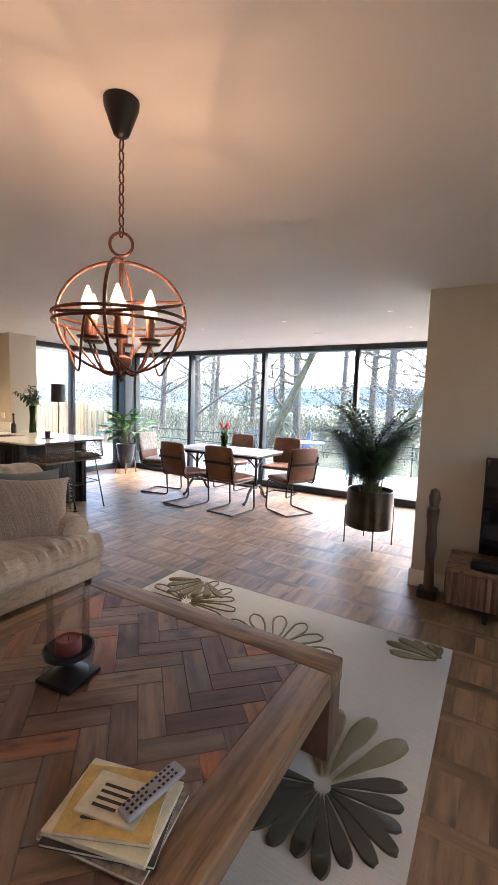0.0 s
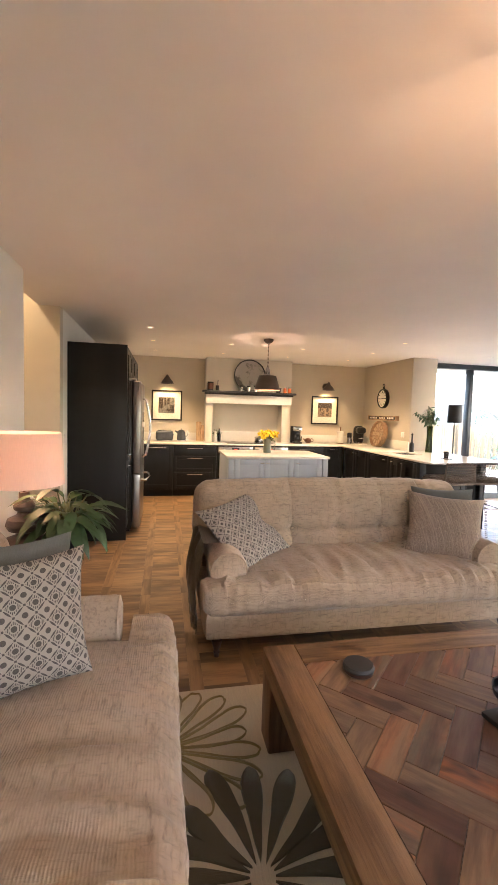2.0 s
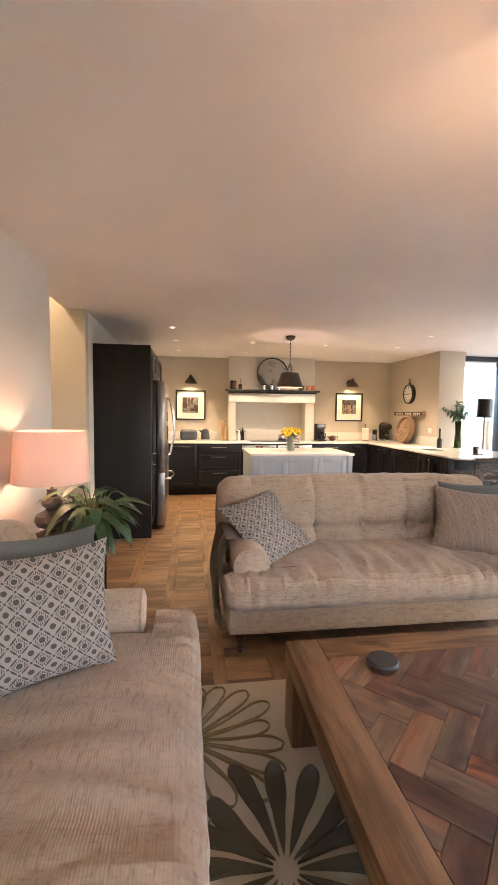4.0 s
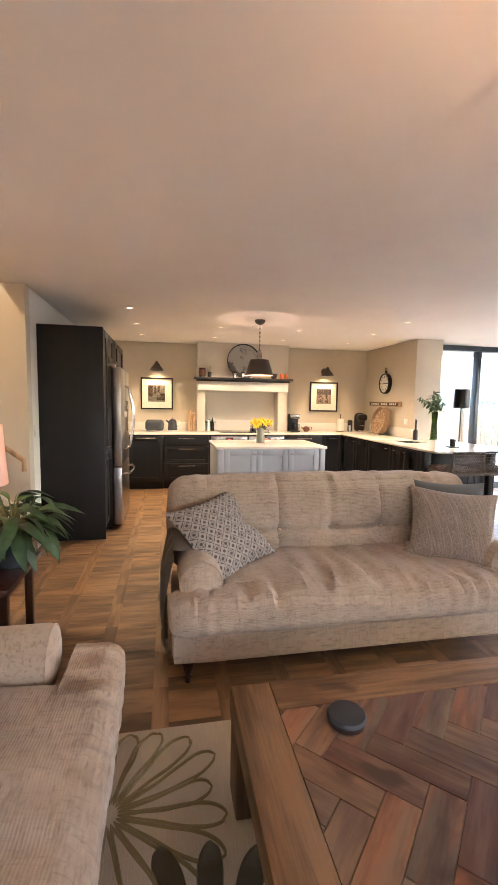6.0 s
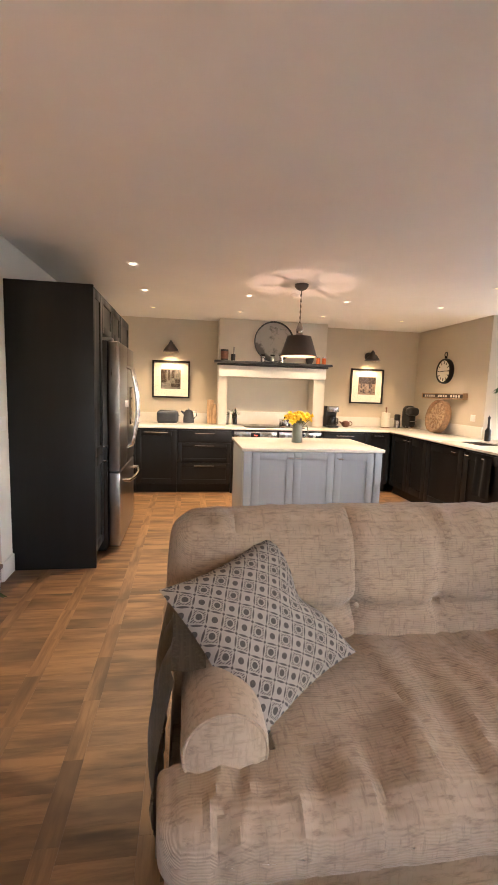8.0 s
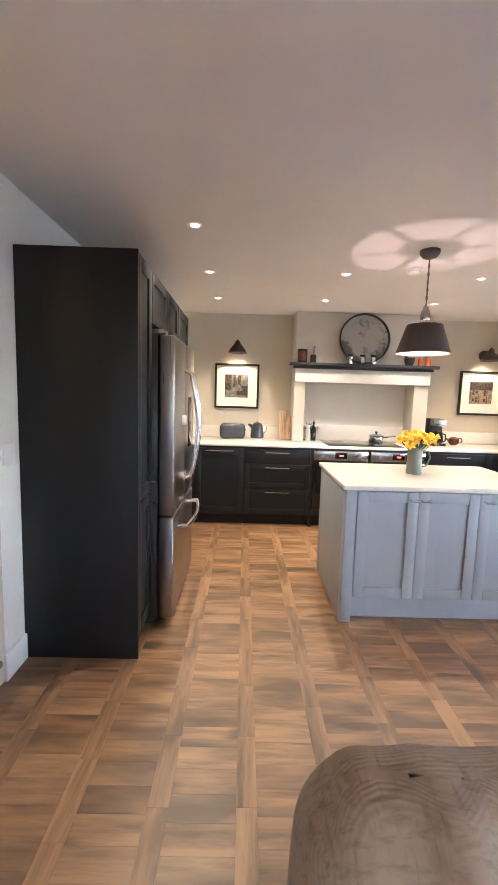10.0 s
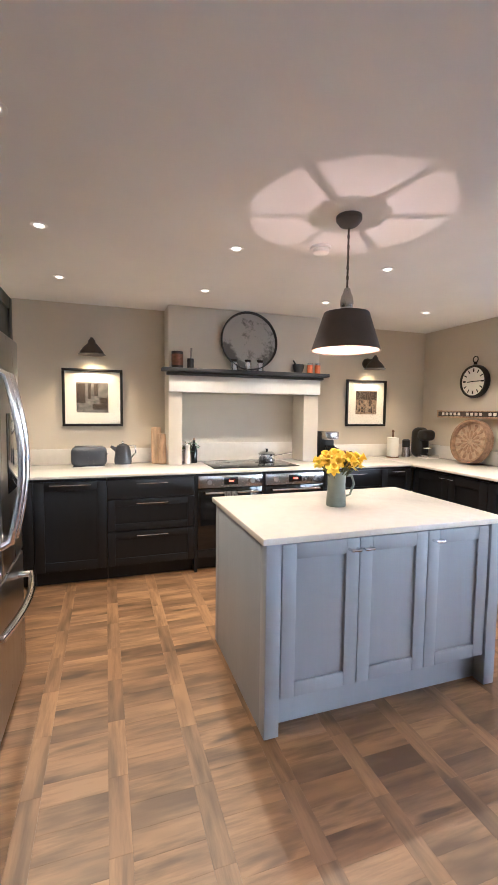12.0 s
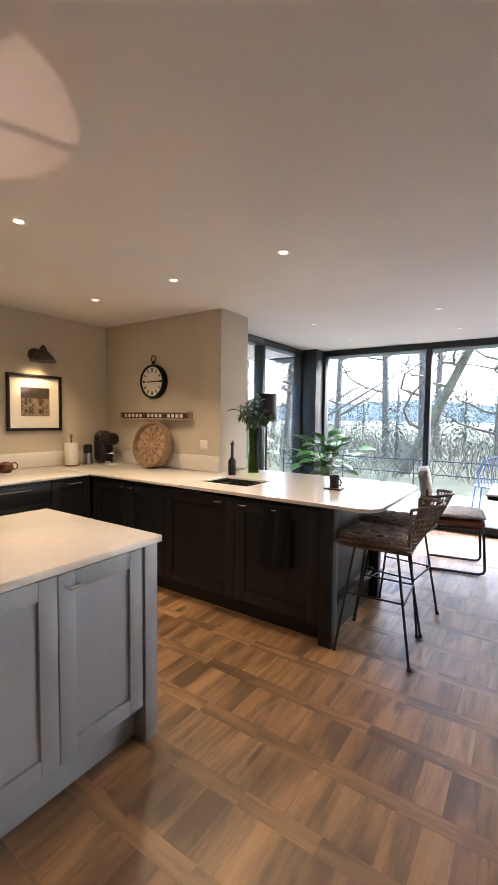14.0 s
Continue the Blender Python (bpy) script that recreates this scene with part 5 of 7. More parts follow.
for k, (w, d, hgt, rot, matn, lab) in enumerate(((0.30, 0.235, 0.012, 12, "printwarm", "magazine with brown worn cover at the bottom of the pile"), (0.29, 0.225, 0.010, 22, "printdark", "magazine with dark cover in the pile"),
                                                  (0.28, 0.22, 0.012, 16, "creampaper", "cream magazine in the pile"), (0.24, 0.19, 0.012, 25, "yellowpaper", "yellow-orange booklet on the pile"), (0.17, 0.12, 0.006, 14, "creampaper", "cream leaflet with plain bars of print on the pile"))):
    z = TZ + 0.001 + sum((0.013, 0.011, 0.013, 0.013)[:k])
    mg = thing("magazine", (bk[0], bk[1], z), lab, "magazine", "magazines on the coffee table")
    b = box(-w / 2, w / 2, -d / 2, d / 2, 0.0012, hgt - 0.0012, 0.001, seg=1)
    b.transform(pose(bk[0], bk[1], z, 0, 0, rot))
    part("page_block", b, M["paper"], mg)
    for zz in (0.0, hgt - 0.001):
        b = box(-w / 2 - 0.001, w / 2 + 0.001, -d / 2 - 0.001, d / 2 + 0.001, zz, zz + 0.001)
        b.transform(pose(bk[0], bk[1], z, 0, 0, rot))
        cv = part("cover", b, M[matn], mg)
    if k >= 3:
        b = None
        for q in range(4):
            b = box(-w * 0.3, w * (0.1 + 0.06 * q), -d * 0.3 + 0.16 * d * q, -d * 0.3 + 0.16 * d * q + 0.008, hgt, hgt + 0.0008, 0, b)
        b.transform(pose(bk[0], bk[1], z, 0, 0, rot))
        part("print_bar", b, M["printdark"], mg)
rc = thing("remote_control", (-0.74, 0.72, TZ + 0.064), "pale grey remote control with dark buttons on magazines", "remote control")
_m = pose(-0.655, 0.735, TZ + 0.0635, 0, 0, 82)
_b = rounded(0.19, 0.052, 0.02, 0.009, pose(0, 0, 0.01), res=6)
_b.transform(_m)
part("body", _b, M["greyplastic"], rc)
_src = box(-0.004, 0.004, -0.0035, 0.0035, 0, 0.003, 0.001, seg=1)
for i in range(11):
    for j in range(3):
        if i not in (5, 6) or j != 1:
            b = _src.copy()
            b.transform(_m @ pose(-0.08 + 0.0145 * i, -0.015 + 0.015 * j, 0.0195))
            part("button", b, M["black"], rc)
_src.free()

# rug with carved flowers
rg = thing("rug", (-1.2, 1.2, 0), "cream wool rug carved with large olive flowers", "rug")
_b = box(-2.27, -0.09, -0.42, 2.78, 0.0, 0.010, 0.003)
part("rug_body", _b, M["rug"], rg)


def petal_mesh(length, width, n=12, hollow=False):
    """A long rounded petal along +x; hollow gives its outline only."""
    def edge(l, w, x0):
        e = [(x0 + l * s, w / 2 * (s ** 0.9) * math.sqrt(max(0, 1 - max(0, (s - 0.6) / 0.4) ** 2))) for s in [math.sin(math.pi / 2 * k / n) for k in range(n + 1)]]
        return e + [(x, -y) for x, y in e[-2:0:-1]]
    out = edge(length, width, 0)
    b = bmesh.new()
    if hollow:
        return tube([(x, y, 0.0) for x, y in out], 0.011, 5, None, True)
    lo, hi = [b.verts.new((x, y, 0)) for x, y in out], [b.verts.new((x * 0.985 + 0.003, y * 0.9, 0.006)) for x, y in out]
    b.faces.new(hi)
    for i in range(len(out)):
        j = (i + 1) % len(out)
        b.faces.new((lo[i], lo[j], hi[j], hi[i]))
    return b


PETALS = {}


def petal_variant(hollow, v):
    """A petal with a slightly bent middle line and a wandering edge."""
    b = petal_mesh(1.0, 0.20 if hollow else 0.19, 18, hollow)
    for p in b.verts:
        q = p.co
        q.y = q.y * (1 + 0.16 * noise.noise(Vector((q.x * 4, v * 3.7, 0 if q.y > 0 else 5)))) + (v - 1) * 0.022 * math.sin(math.pi * q.x)
        q.x *= 1 + 0.03 * noise.noise(Vector((q.y * 30, v * 2.1, 1)))
    return b


def flower(x, y, size, a0, a1, count, material, hollow=False):
    for v in range(3):
        key = (material, hollow, v)
        if key not in PETALS:
            PETALS[key] = finish(petal_variant(hollow, v), "petal", M[material])
    rng = random.Random(int(x * 100 + y * 10))
    for k in range(count):
        a = a0 + (a1 - a0) * (k + 0.5) / count
        L = size * rng.uniform(0.85, 1.08)
        r0 = 0.11 * size
        px, py = x + r0 * math.cos(radians(a)), y + r0 * math.sin(radians(a))
        ex, ey = px + L * math.cos(radians(a)), py + L * math.sin(radians(a))
        if not (-2.25 < ex < -0.11 and -0.40 < ey < 2.76 and -2.25 < px < -0.11 and -0.40 < py < 2.76):
            f = 1.0
            for q in range(20):
                f -= 0.04
                ex, ey = px + f * L * math.cos(radians(a)), py + f * L * math.sin(radians(a))
                if -2.25 < ex < -0.11 and -0.40 < ey < 2.76:
                    break
            L *= max(f, 0.1)
            if not (-2.25 < px < -0.11 and -0.40 < py < 2.76):
                continue
        o = new("petal", PETALS[material, hollow, rng.randrange(3)])
        o.parent = rg
        wide = size * (a1 - a0) / count / 180 * math.pi * 5.6 / (1.0 if not hollow else 1.05)
        o.matrix_basis = Matrix.Translation(-ORIGIN[rg.name]) @ pose(px, py, 0.0098, 0, 0, a) @ Matrix.Diagonal((L, min(wide, size * 1.6), 1.5 if not hollow else 0.8, 1))


flower(-1.90, -0.215, 0.37, 0, 360, 20, "ruggold", True)
flower(-1.345, 0.09, 0.37, 6, 366, 16, "rugdark")
flower(-0.95, -0.15, 0.30, 0, 360, 17, "ruggold", True)
flower(-2.02, 1.45, 0.42, 0, 360, 14, "ruggold", True)
flower(-1.85, 2.35, 0.36, 0, 360, 14, "ruggold", True)
flower(-1.05, 2.15, 0.40, -10, 350, 14, "ruggold", True)
flower(-1.95, 2.72, 0.30, 200, 340, 7, "ruggold")
flower(-0.436, 1.45, 0.30, -180, 40, 13, "rugdark")
flower(-0.436, 1.45, 0.44, 50, 130, 4, "ruggold")
flower(-0.13, 2.60, 0.30, 95, 200, 6, "ruggold")

# side table, lamp and plant at the end of the sofa
sb = thing("side_table", (-2.78, -0.92, 0), "dark wood side table at the sofa's end", "table")
part("top", box(-3.06, -2.53, -1.22, -0.72, 0.53, 0.565, 0.006), M["legwood"], sb)
for x in (-2.98, -2.61):
    for y in (-1.19, -0.78):
        part("leg", box(x, x + 0.04, y, y + 0.04, 0, 0.529, 0.004), M["legwood"], sb)
LX, LY = -2.80, -1.02
tl = thing("table_lamp", (LX, LY, 0.566), "turned dark wood table lamp with pale pink shade", "lamp")
part("base", lathe([(0, 0), (0.10, 0), (0.135, 0.03), (0.14, 0.07), (0.11, 0.115), (0.045, 0.14), (0.04, 0.15), (0.085, 0.17), (0.1, 0.20), (0.09, 0.235), (0.04, 0.26), (0.035, 0.275), (0.055, 0.29), (0.06, 0.31), (0.045, 0.335), (0.03, 0.345), (0.028, 0.39), (0, 0.39)], LX, LY, 0.566, 36), M["turned"], tl, "ringed turned wood base")
part("stem", tube([(LX, LY, 0.955), (LX, LY, 1.10)], 0.008, 8), M["bronze"], tl)
part("shade", lathe([(0.217, 0.0), (0.198, 0.30), (0.196, 0.30), (0.215, 0.0)], LX, LY, 1.0, 48), M["shade"], tl, "pale pink drum shade")
part("bulb", lathe([(0, 0), (0.02, 0.01), (0.03, 0.045), (0.02, 0.075), (0, 0.085)], LX, LY, 1.10, 14), M["bulb"], tl).visible_shadow = False
lamp("POINT", LX, LY, 1.15, TABL, (1.0, 0.55, 0.28), 0.03)


def potted(name, x, y, z, pot_profile, pot_mat, leaf_mat, count, length, width, tilt, label, seed, stems=0.35, group="", bend=0.5):
    p = thing(name, (x, y, z), label, "plant", group)
    part("pot", lathe(pot_profile, x, y, z, 28), pot_mat, p)
    top = max(h for r, h in pot_profile)
    rim = max(r for r, h in pot_profile)
    part("soil", lathe([(0, 0), (rim * 0.9, 0)], x, y, z + top - 0.03, 20), M["soil"], p)
    rng = random.Random(seed)
    src = blade(1.0, width / length, bend)
    ps, sts = [], None
    for k in range(count):
        a, e = rng.uniform(0, 360), rng.uniform(*tilt)
        l = stems * rng.uniform(0.35, 1.0)
        bx, by = x + rng.uniform(-0.3, 0.3) * rim, y + rng.uniform(-0.3, 0.3) * rim
        d = Vector((math.cos(radians(a)) * math.cos(radians(e)), math.sin(radians(a)) * math.cos(radians(e)), math.sin(radians(e))))
        tip = Vector((bx, by, z + top)) + d * l + Vector((0, 0, 0.3 * l))
        sts = tube([(bx, by, z + top - 0.03), ((bx + tip.x) / 2 - 0.02 * d.x, (by + tip.y) / 2, (z + top + tip.z) / 2 + 0.03), tip], 0.004, 5, sts)
        s = length * rng.uniform(0.65, 1.1)
        ps.append((src, pose(*tip, 0, 0, a + rng.uniform(-25, 25)) @ pose(0, 0, 0, rng.uniform(-25, 25), -e * 0.55 + rng.uniform(-15, 20), 0) @ Matrix.Scale(s, 4)))
    part("stem_cluster", sts, M["stem"], p)
    part("foliage", merged(ps), leaf_mat, p, kind="stuff")
    return p


potted("potted_lily", -2.86, -0.81, 0.566, [(0, 0), (0.07, 0), (0.10, 0.14), (0.095, 0.14), (0.085, 0.12), (0, 0.12)], M["slate"], M["leaf2"], 110, 0.17, 0.062, (-5, 70), "leafy green houseplant in a pot beside the lamp", 3, 0.2, bend=0.9)

# chandelier
HX, HY, HZ = -1.05, 0.985, 1.785
cl = thing("chandelier", (HX, HY, 1.55), "aged copper globe chandelier with six lit candle bulbs", "chandelier")
part("ceiling_rose", lathe([(0, 0), (0.056, 0), (0.054, -0.02), (0.034, -0.075), (0.024, -0.1), (0.01, -0.11), (0, -0.112)], HX, HY, H - 0.001, 28), M["black"], cl, "black bell-shaped ceiling rose")
_b = None
for k in range(9):
    _b = ring(HX, HY, H - 0.13 - 0.033 * k, 0.012, 0.003, 14, _b, pose(0, 0, 0, 90, 0, 90 * (k % 2)) @ Matrix.Diagonal((0.7, 1.5, 1, 1)), 6)
part("chain", _b, M["bronze"], cl)
part("hanging_ring", ring(HX, HY, 2.0, 0.036, 0.005, 28, m=pose(0, 0, 0, 90, 0, 40)), M["bronze"], cl)
GR, GZ = 0.21, 0.18
for k in range(2):
    part("globe_band", ring(HX, HY, HZ - 0.02, 1.0, 0.0052, 56, m=pose(0, 0, 0, 0, 0, 35 + 90 * k) @ pose(0, 0, 0, 90, 0, 0) @ Matrix.Diagonal((GR, GZ, 1, 1))), M["bronze"], cl)
for dz, r, tl2 in ((-0.02, GR, 0), (-0.045, GR * 0.995, 0), (0.02, GR * 0.98, 16)):
    part("globe_band", ring(HX, HY, HZ + dz, r, 0.0052, 56, m=pose(0, 0, 0, tl2, 0, 20)), M["bronze"], cl)
part("centre_rod", tube([(HX, HY, 1.96), (HX, HY, 1.60)], 0.007, 8), M["bronze"], cl)
part("hub", lathe([(0, -0.03), (0.02, -0.025), (0.035, 0), (0.035, 0.02), (0.012, 0.03), (0, 0.03)], HX, HY, 1.615, 20), M["bronze"], cl)
part("finial", lathe([(0, -0.03), (0.012, -0.018), (0.006, 0), (0, 0)], HX, HY, 1.585, 12), M["bronze"], cl)
for k in range(6):
    a = radians(60 * k + 12)
    cx, cy = math.cos(a), math.sin(a)
    R = 0.11
    part("arm", tube([(HX + cx * R * s, HY + cy * R * s, 1.615 - 0.05 * math.sin(math.pi * s) + 0.07 * s ** 2) for s in [q / 8 for q in range(9)]], 0.004, 8), M["bronze"], cl)
    part("drip_pan", lathe([(0, 0), (0.03, 0.004), (0.036, 0.012), (0.03, 0.010), (0, 0.006)], HX + cx * R, HY + cy * R, 1.682, 18), M["bronze"], cl)
    cs2 = part("candle_sleeve", cyl(HX + cx * R, HY + cy * R, 1.69, 0.0125, 0.075, 14), M["bronze"], cl)
    bb = part("bulb", lathe([(0, 0), (0.010, 0), (0.019, 0.018), (0.02, 0.035), (0.012, 0.06), (0.004, 0.082), (0, 0.084)], HX + cx * R, HY + cy * R, 1.766, 16), M["bulb"], cs2, "glowing flame-shaped bulb")
    bb.visible_shadow = False
    lamp("POINT", HX + cx * R, HY + cy * R, 1.795, CHAND / 6, (1.0, 0.54, 0.28), 0.003)
for k in range(4):
    a0, a1 = radians(90 * k + 20), radians(90 * k + 110)
    pts = []
    for q in range(17):
        s = q / 16
        a = a0 + (a1 - a0) * s
        sag = 0.16 * (1 - (2 * s - 1) ** 2)
        rr = GR * (1 - 0.35 * (1 - (2 * s - 1) ** 2))
        pts.append((HX + rr * math.cos(a), HY + rr * math.sin(a), HZ - 0.04 - sag))
    part("swag", tube(pts, 0.004, 6), M["bronze"], cl)

# television wall
tvu = thing("television_unit", (0.75, 3.42, 0), "low slatted walnut television unit on metal legs", "cabinet")
part("body", box(-0.19, 1.65, 3.21, 3.63, 0.11, 0.355, 0.004), M["walnut"], tvu)
part("top", box(-0.2, 1.66, 3.19, 3.64, 0.356, 0.38, 0.004), M["walnut"], tvu)
for k in range(45):
    part("slat", box(-0.18 + 0.0408 * k, -0.155 + 0.0408 * k, 3.194, 3.208, 0.12, 0.35, 0.004, seg=1), M["walnut"], tvu)
for k in range(9):
    part("slat", box(-0.203, -0.191, 3.22 + 0.046 * k, 3.25 + 0.046 * k, 0.12, 0.35, 0.004, seg=1), M["walnut"], tvu)
for x in (0.05, 1.45):
    part("leg", box(x, x + 0.03, 3.26, 3.58, 0.0, 0.109, 0.003), M["black"], tvu)
tv = thing("television", (0.8, 3.45, 0.382), "large flat black television standing on the unit", "television")
part("screen", box(0.0, 1.26, 3.44, 3.475, 0.45, 1.145, 0.004), M["blackglass"], tv)
part("bezel", box(-0.01, 1.27, 3.445, 3.485, 0.44, 1.155, 0.003), M["black"], tv)
part("stand", box(0.4, 1.1, 3.38, 3.56, 0.382, 0.395, 0.004), M["black"], tv)
part("neck", box(0.68, 0.8, 3.47, 3.50, 0.395, 0.45), M["black"], tv)
sbr = thing("soundbar", (0.48, 3.3, 0.382), "long black soundbar on the television unit", "soundbar")
part("body", rounded(1.0, 0.11, 0.065, 0.02, pose(0.45, 3.28, 0.415), res=6), M["black"], sbr)
SXX, SYY = -0.34, 3.50
wsc = thing("wooden_sculpture", (SXX, SYY, 0), "tall carved wooden post on a black base", "sculpture")
_b = lathe([(0, 0.07), (0.04, 0.07), (0.042, 0.2), (0.036, 0.3), (0.045, 0.42), (0.038, 0.55), (0.046, 0.66), (0.05, 0.72), (0.036, 0.74), (0.045, 0.80), (0.03, 0.86), (0, 0.88)], SXX, SYY, 0, 14)
for v in _b.verts:
    v.co += 0.012 * noise.noise_vector(v.co * 9)
part("carving", _b, M["walnut"], wsc)
part("foot", rounded(0.15, 0.15, 0.07, 0.015, pose(SXX, SYY, 0.036), res=5), M["black"], wsc)
# ---------------- dining ----------------
def dining_chair():
    """Cantilever chair facing +y, origin on the floor under the seat."""
    c = thing("dining_chair", (0, 0, 0), "tan leather cantilever dining chair with black steel frame", "chair", "chairs round the dining table")
    for sx in (-1, 1):
        x = 0.215 * sx
        part("side_frame", tube([(x, -0.24, 0.014), (x, 0.20, 0.014), (x, 0.235, 0.03), (x, 0.245, 0.06), (x, 0.225, 0.40), (x, 0.21, 0.43), (x, 0.18, 0.44), (x, -0.20, 0.425), (x, -0.235, 0.45), (x, -0.25, 0.50), (x, -0.31, 0.80)], 0.012, 8), M["black"], c)
    part("floor_bar", tube([(-0.215, -0.24, 0.014), (0.215, -0.24, 0.014)], 0.012, 8), M["black"], c)
    part("seat", rounded(0.46, 0.47, 0.065, 0.03, pose(0, 0.0, 0.472), res=10, puff=0.015), M["leather"], c, "padded tan leather seat")
    b = rounded(0.45, 0.055, 0.42, 0.026, None, res=10, puff=0.012)
    for v in b.verts:
        v.co.y -= 0.12 * (v.co.x / 0.225) ** 2 * -0.15
    b.transform(pose(0, -0.275, 0.70, 9, 0, 0))
    bk = part("backrest", b, M["leather"], c, "padded tan leather backrest")
    part("back_strap", box(-0.232, 0.232, -0.322, -0.312, 0.685, 0.72, 0.002), M["black"], bk)
    return c


dc = dining_chair()
dc.matrix_basis = pose(-3.78, 4.72, 0, 0, 0, -8)
for x, y, r in ((-3.02, 4.74, -6), (-2.36, 5.20, 62), (-4.62, 5.12, -80), (-3.85, 6.06, 176), (-2.95, 6.08, 184)):
    copy_thing(dc, pose(x, y, 0, 0, 0, r))

tw2 = thing("sheepskin_throw", (-4.62, 5.12, 0.50), "pale grey sheepskin throw draped over a dining chair", "throw")
_m = pose(-4.62, 5.12, 0, 0, 0, -80)
for nm, q in (("seat_fleece", rounded(0.47, 0.46, 0.035, 0.016, pose(0, 0.01, 0.538), res=18)), ("back_fleece", rounded(0.47, 0.10, 0.30, 0.03, pose(0, -0.285, 0.80, 9, 0, 0), res=18))):
    for v in q.verts:
        v.co += 0.010 * noise.noise_vector(v.co * 28)
    q.transform(_m)
    part(nm, q, M["palefur"], tw2)

dt = thing("dining_table", (-3.5, 5.4, 0), "pale stone-topped dining table on black iron trestles", "table")
part("tabletop", box(-4.36, -2.78, 5.0, 5.82, 0.735, 0.755, 0.005), M["white"], dt, "pale polished top")
part("top_rim", box(-4.35, -2.79, 5.01, 5.81, 0.70, 0.733, 0.004), M["black"], dt)
for x in (-4.12, -3.02):
    part("column", tube([(x, 5.41, 0.70), (x, 5.41, 0.22)], 0.022, 10), M["black"], dt)
    for s in (-1, 1):
        part("leg", tube([(x, 5.41, 0.22), (x, 5.41 + 0.10 * s, 0.24), (x, 5.41 + 0.20 * s, 0.16), (x, 5.41 + 0.27 * s, 0.05), (x, 5.41 + 0.33 * s, 0.022)], [0.024, 0.022, 0.02, 0.018, 0.024], 8), M["black"], dt, "curved iron foot")
        part("bracket", tube([(x, 5.41, 0.5), (x, 5.41 + 0.15 * s, 0.62), (x, 5.41 + 0.3 * s, 0.70)], 0.016, 8), M["black"], dt)
part("stretcher", tube([(-4.12, 5.41, 0.22), (-3.02, 5.41, 0.22)], 0.014, 8), M["black"], dt)
TLX, TLY = -3.60, 5.40
tv2 = thing("tulip_vase", (TLX, TLY, 0.756), "clear vase of red tulips on the dining table", "vase")
part("vase", lathe([(0, 0), (0.045, 0), (0.05, 0.1), (0.06, 0.2), (0.057, 0.2), (0.046, 0.1), (0.04, 0.008), (0, 0.008)], TLX, TLY, 0.756, 24), M["greenglass"], tv2).visible_shadow = False
_rng, _st, _hd, _lf = random.Random(2), None, None, []
_bl = blade(1.0, 0.2, 0.5)
for k in range(9):
    a, t = 40 * k, _rng.uniform(0.02, 0.07)
    tip = (TLX + t * math.cos(a), TLY + t * math.sin(a), 0.756 + _rng.uniform(0.28, 0.36))
    _st = tube([(TLX, TLY, 0.78), tip], 0.004, 5, _st)
    _hd = lathe([(0, 0), (0.018, 0.008), (0.022, 0.03), (0.012, 0.055), (0, 0.05)], *tip, 8, _hd)
    _lf.append((_bl, pose(TLX, TLY, 0.92, 0, 0, a * 50) @ pose(0, 0, 0, 0, -65, 0) @ Matrix.Scale(0.2, 4)))
part("stem_cluster", _st, M["stem"], tv2)
part("blooms", _hd, M["red"], tv2, "red tulip heads")
part("leaves", merged(_lf), M["leaf"], tv2)

# palm in a metal pot on a stand
QX, QY = -1.09, 4.52
pl = thing("potted_palm", (QX, QY, 0), "areca palm in a bronze metal pot on a wire stand", "plant")
part("pot", lathe([(0, 0.20), (0.235, 0.20), (0.245, 0.21), (0.245, 0.60), (0.238, 0.605), (0.232, 0.60), (0.232, 0.55), (0, 0.55)], QX, QY, 0, 40), M["potmetal"], pl, "dark bronze cylinder pot")
part("soil", lathe([(0, 0.556), (0.23, 0.556)], QX, QY, 0, 24), M["soil"], pl)
for k in range(4):
    a = radians(90 * k + 25)
    part("stand_leg", tube([(QX + 0.254 * math.cos(a), QY + 0.254 * math.sin(a), 0.0), (QX + 0.254 * math.cos(a), QY + 0.254 * math.sin(a), 0.42)], 0.007, 8), M["black"], pl)
for k in range(2):
    a = radians(90 * k + 25)
    part("stand_bar", tube([(QX - 0.254 * math.cos(a), QY - 0.254 * math.sin(a), 0.19), (QX + 0.254 * math.cos(a), QY + 0.254 * math.sin(a), 0.19)], 0.006, 6), M["black"], pl)
_rng, _fr, _lf = random.Random(11), None, []
_bl = blade(1.0, 0.12, 0.35, 3)
for k in range(60):
    a, e, L = _rng.uniform(0, 6.283), _rng.uniform(1.2, 1.54), _rng.uniform(0.6, 1.1)
    bx, by = QX + _rng.uniform(-0.1, 0.1), QY + _rng.uniform(-0.1, 0.1)
    pts = []
    for q in range(9):
        s = q / 8
        ee = e - 0.6 * s * s
        r0 = L * s * math.cos((e + ee) / 2)
        pts.append(Vector((bx + r0 * math.cos(a), by + r0 * math.sin(a), 0.55 + L * s * math.sin((e + ee) / 2))))
    _fr = tube(pts, [0.006 - 0.0005 * q for q in range(9)], 4, _fr)
    for q in range(3, 9):
        for h in (0.0, 0.33, 0.66):
            for sd2 in (-1, 1):
                p = pts[q - 1].lerp(pts[q], h)
                dv = pts[q] - pts[q - 1]
                _lf.append((_bl, pose(*p, 0, 0, math.degrees(math.atan2(dv.y, dv.x)) + sd2 * 48) @ pose(0, 0, 0, 0, -math.degrees(math.atan2(dv.z, 0.08)) * 0.5, 0) @ Matrix.Scale(_rng.uniform(0.18, 0.32), 4)))
part("stem_cluster", _fr, M["stem"], pl)
part("fronds", merged(_lf), M["palm"], pl, kind="stuff")

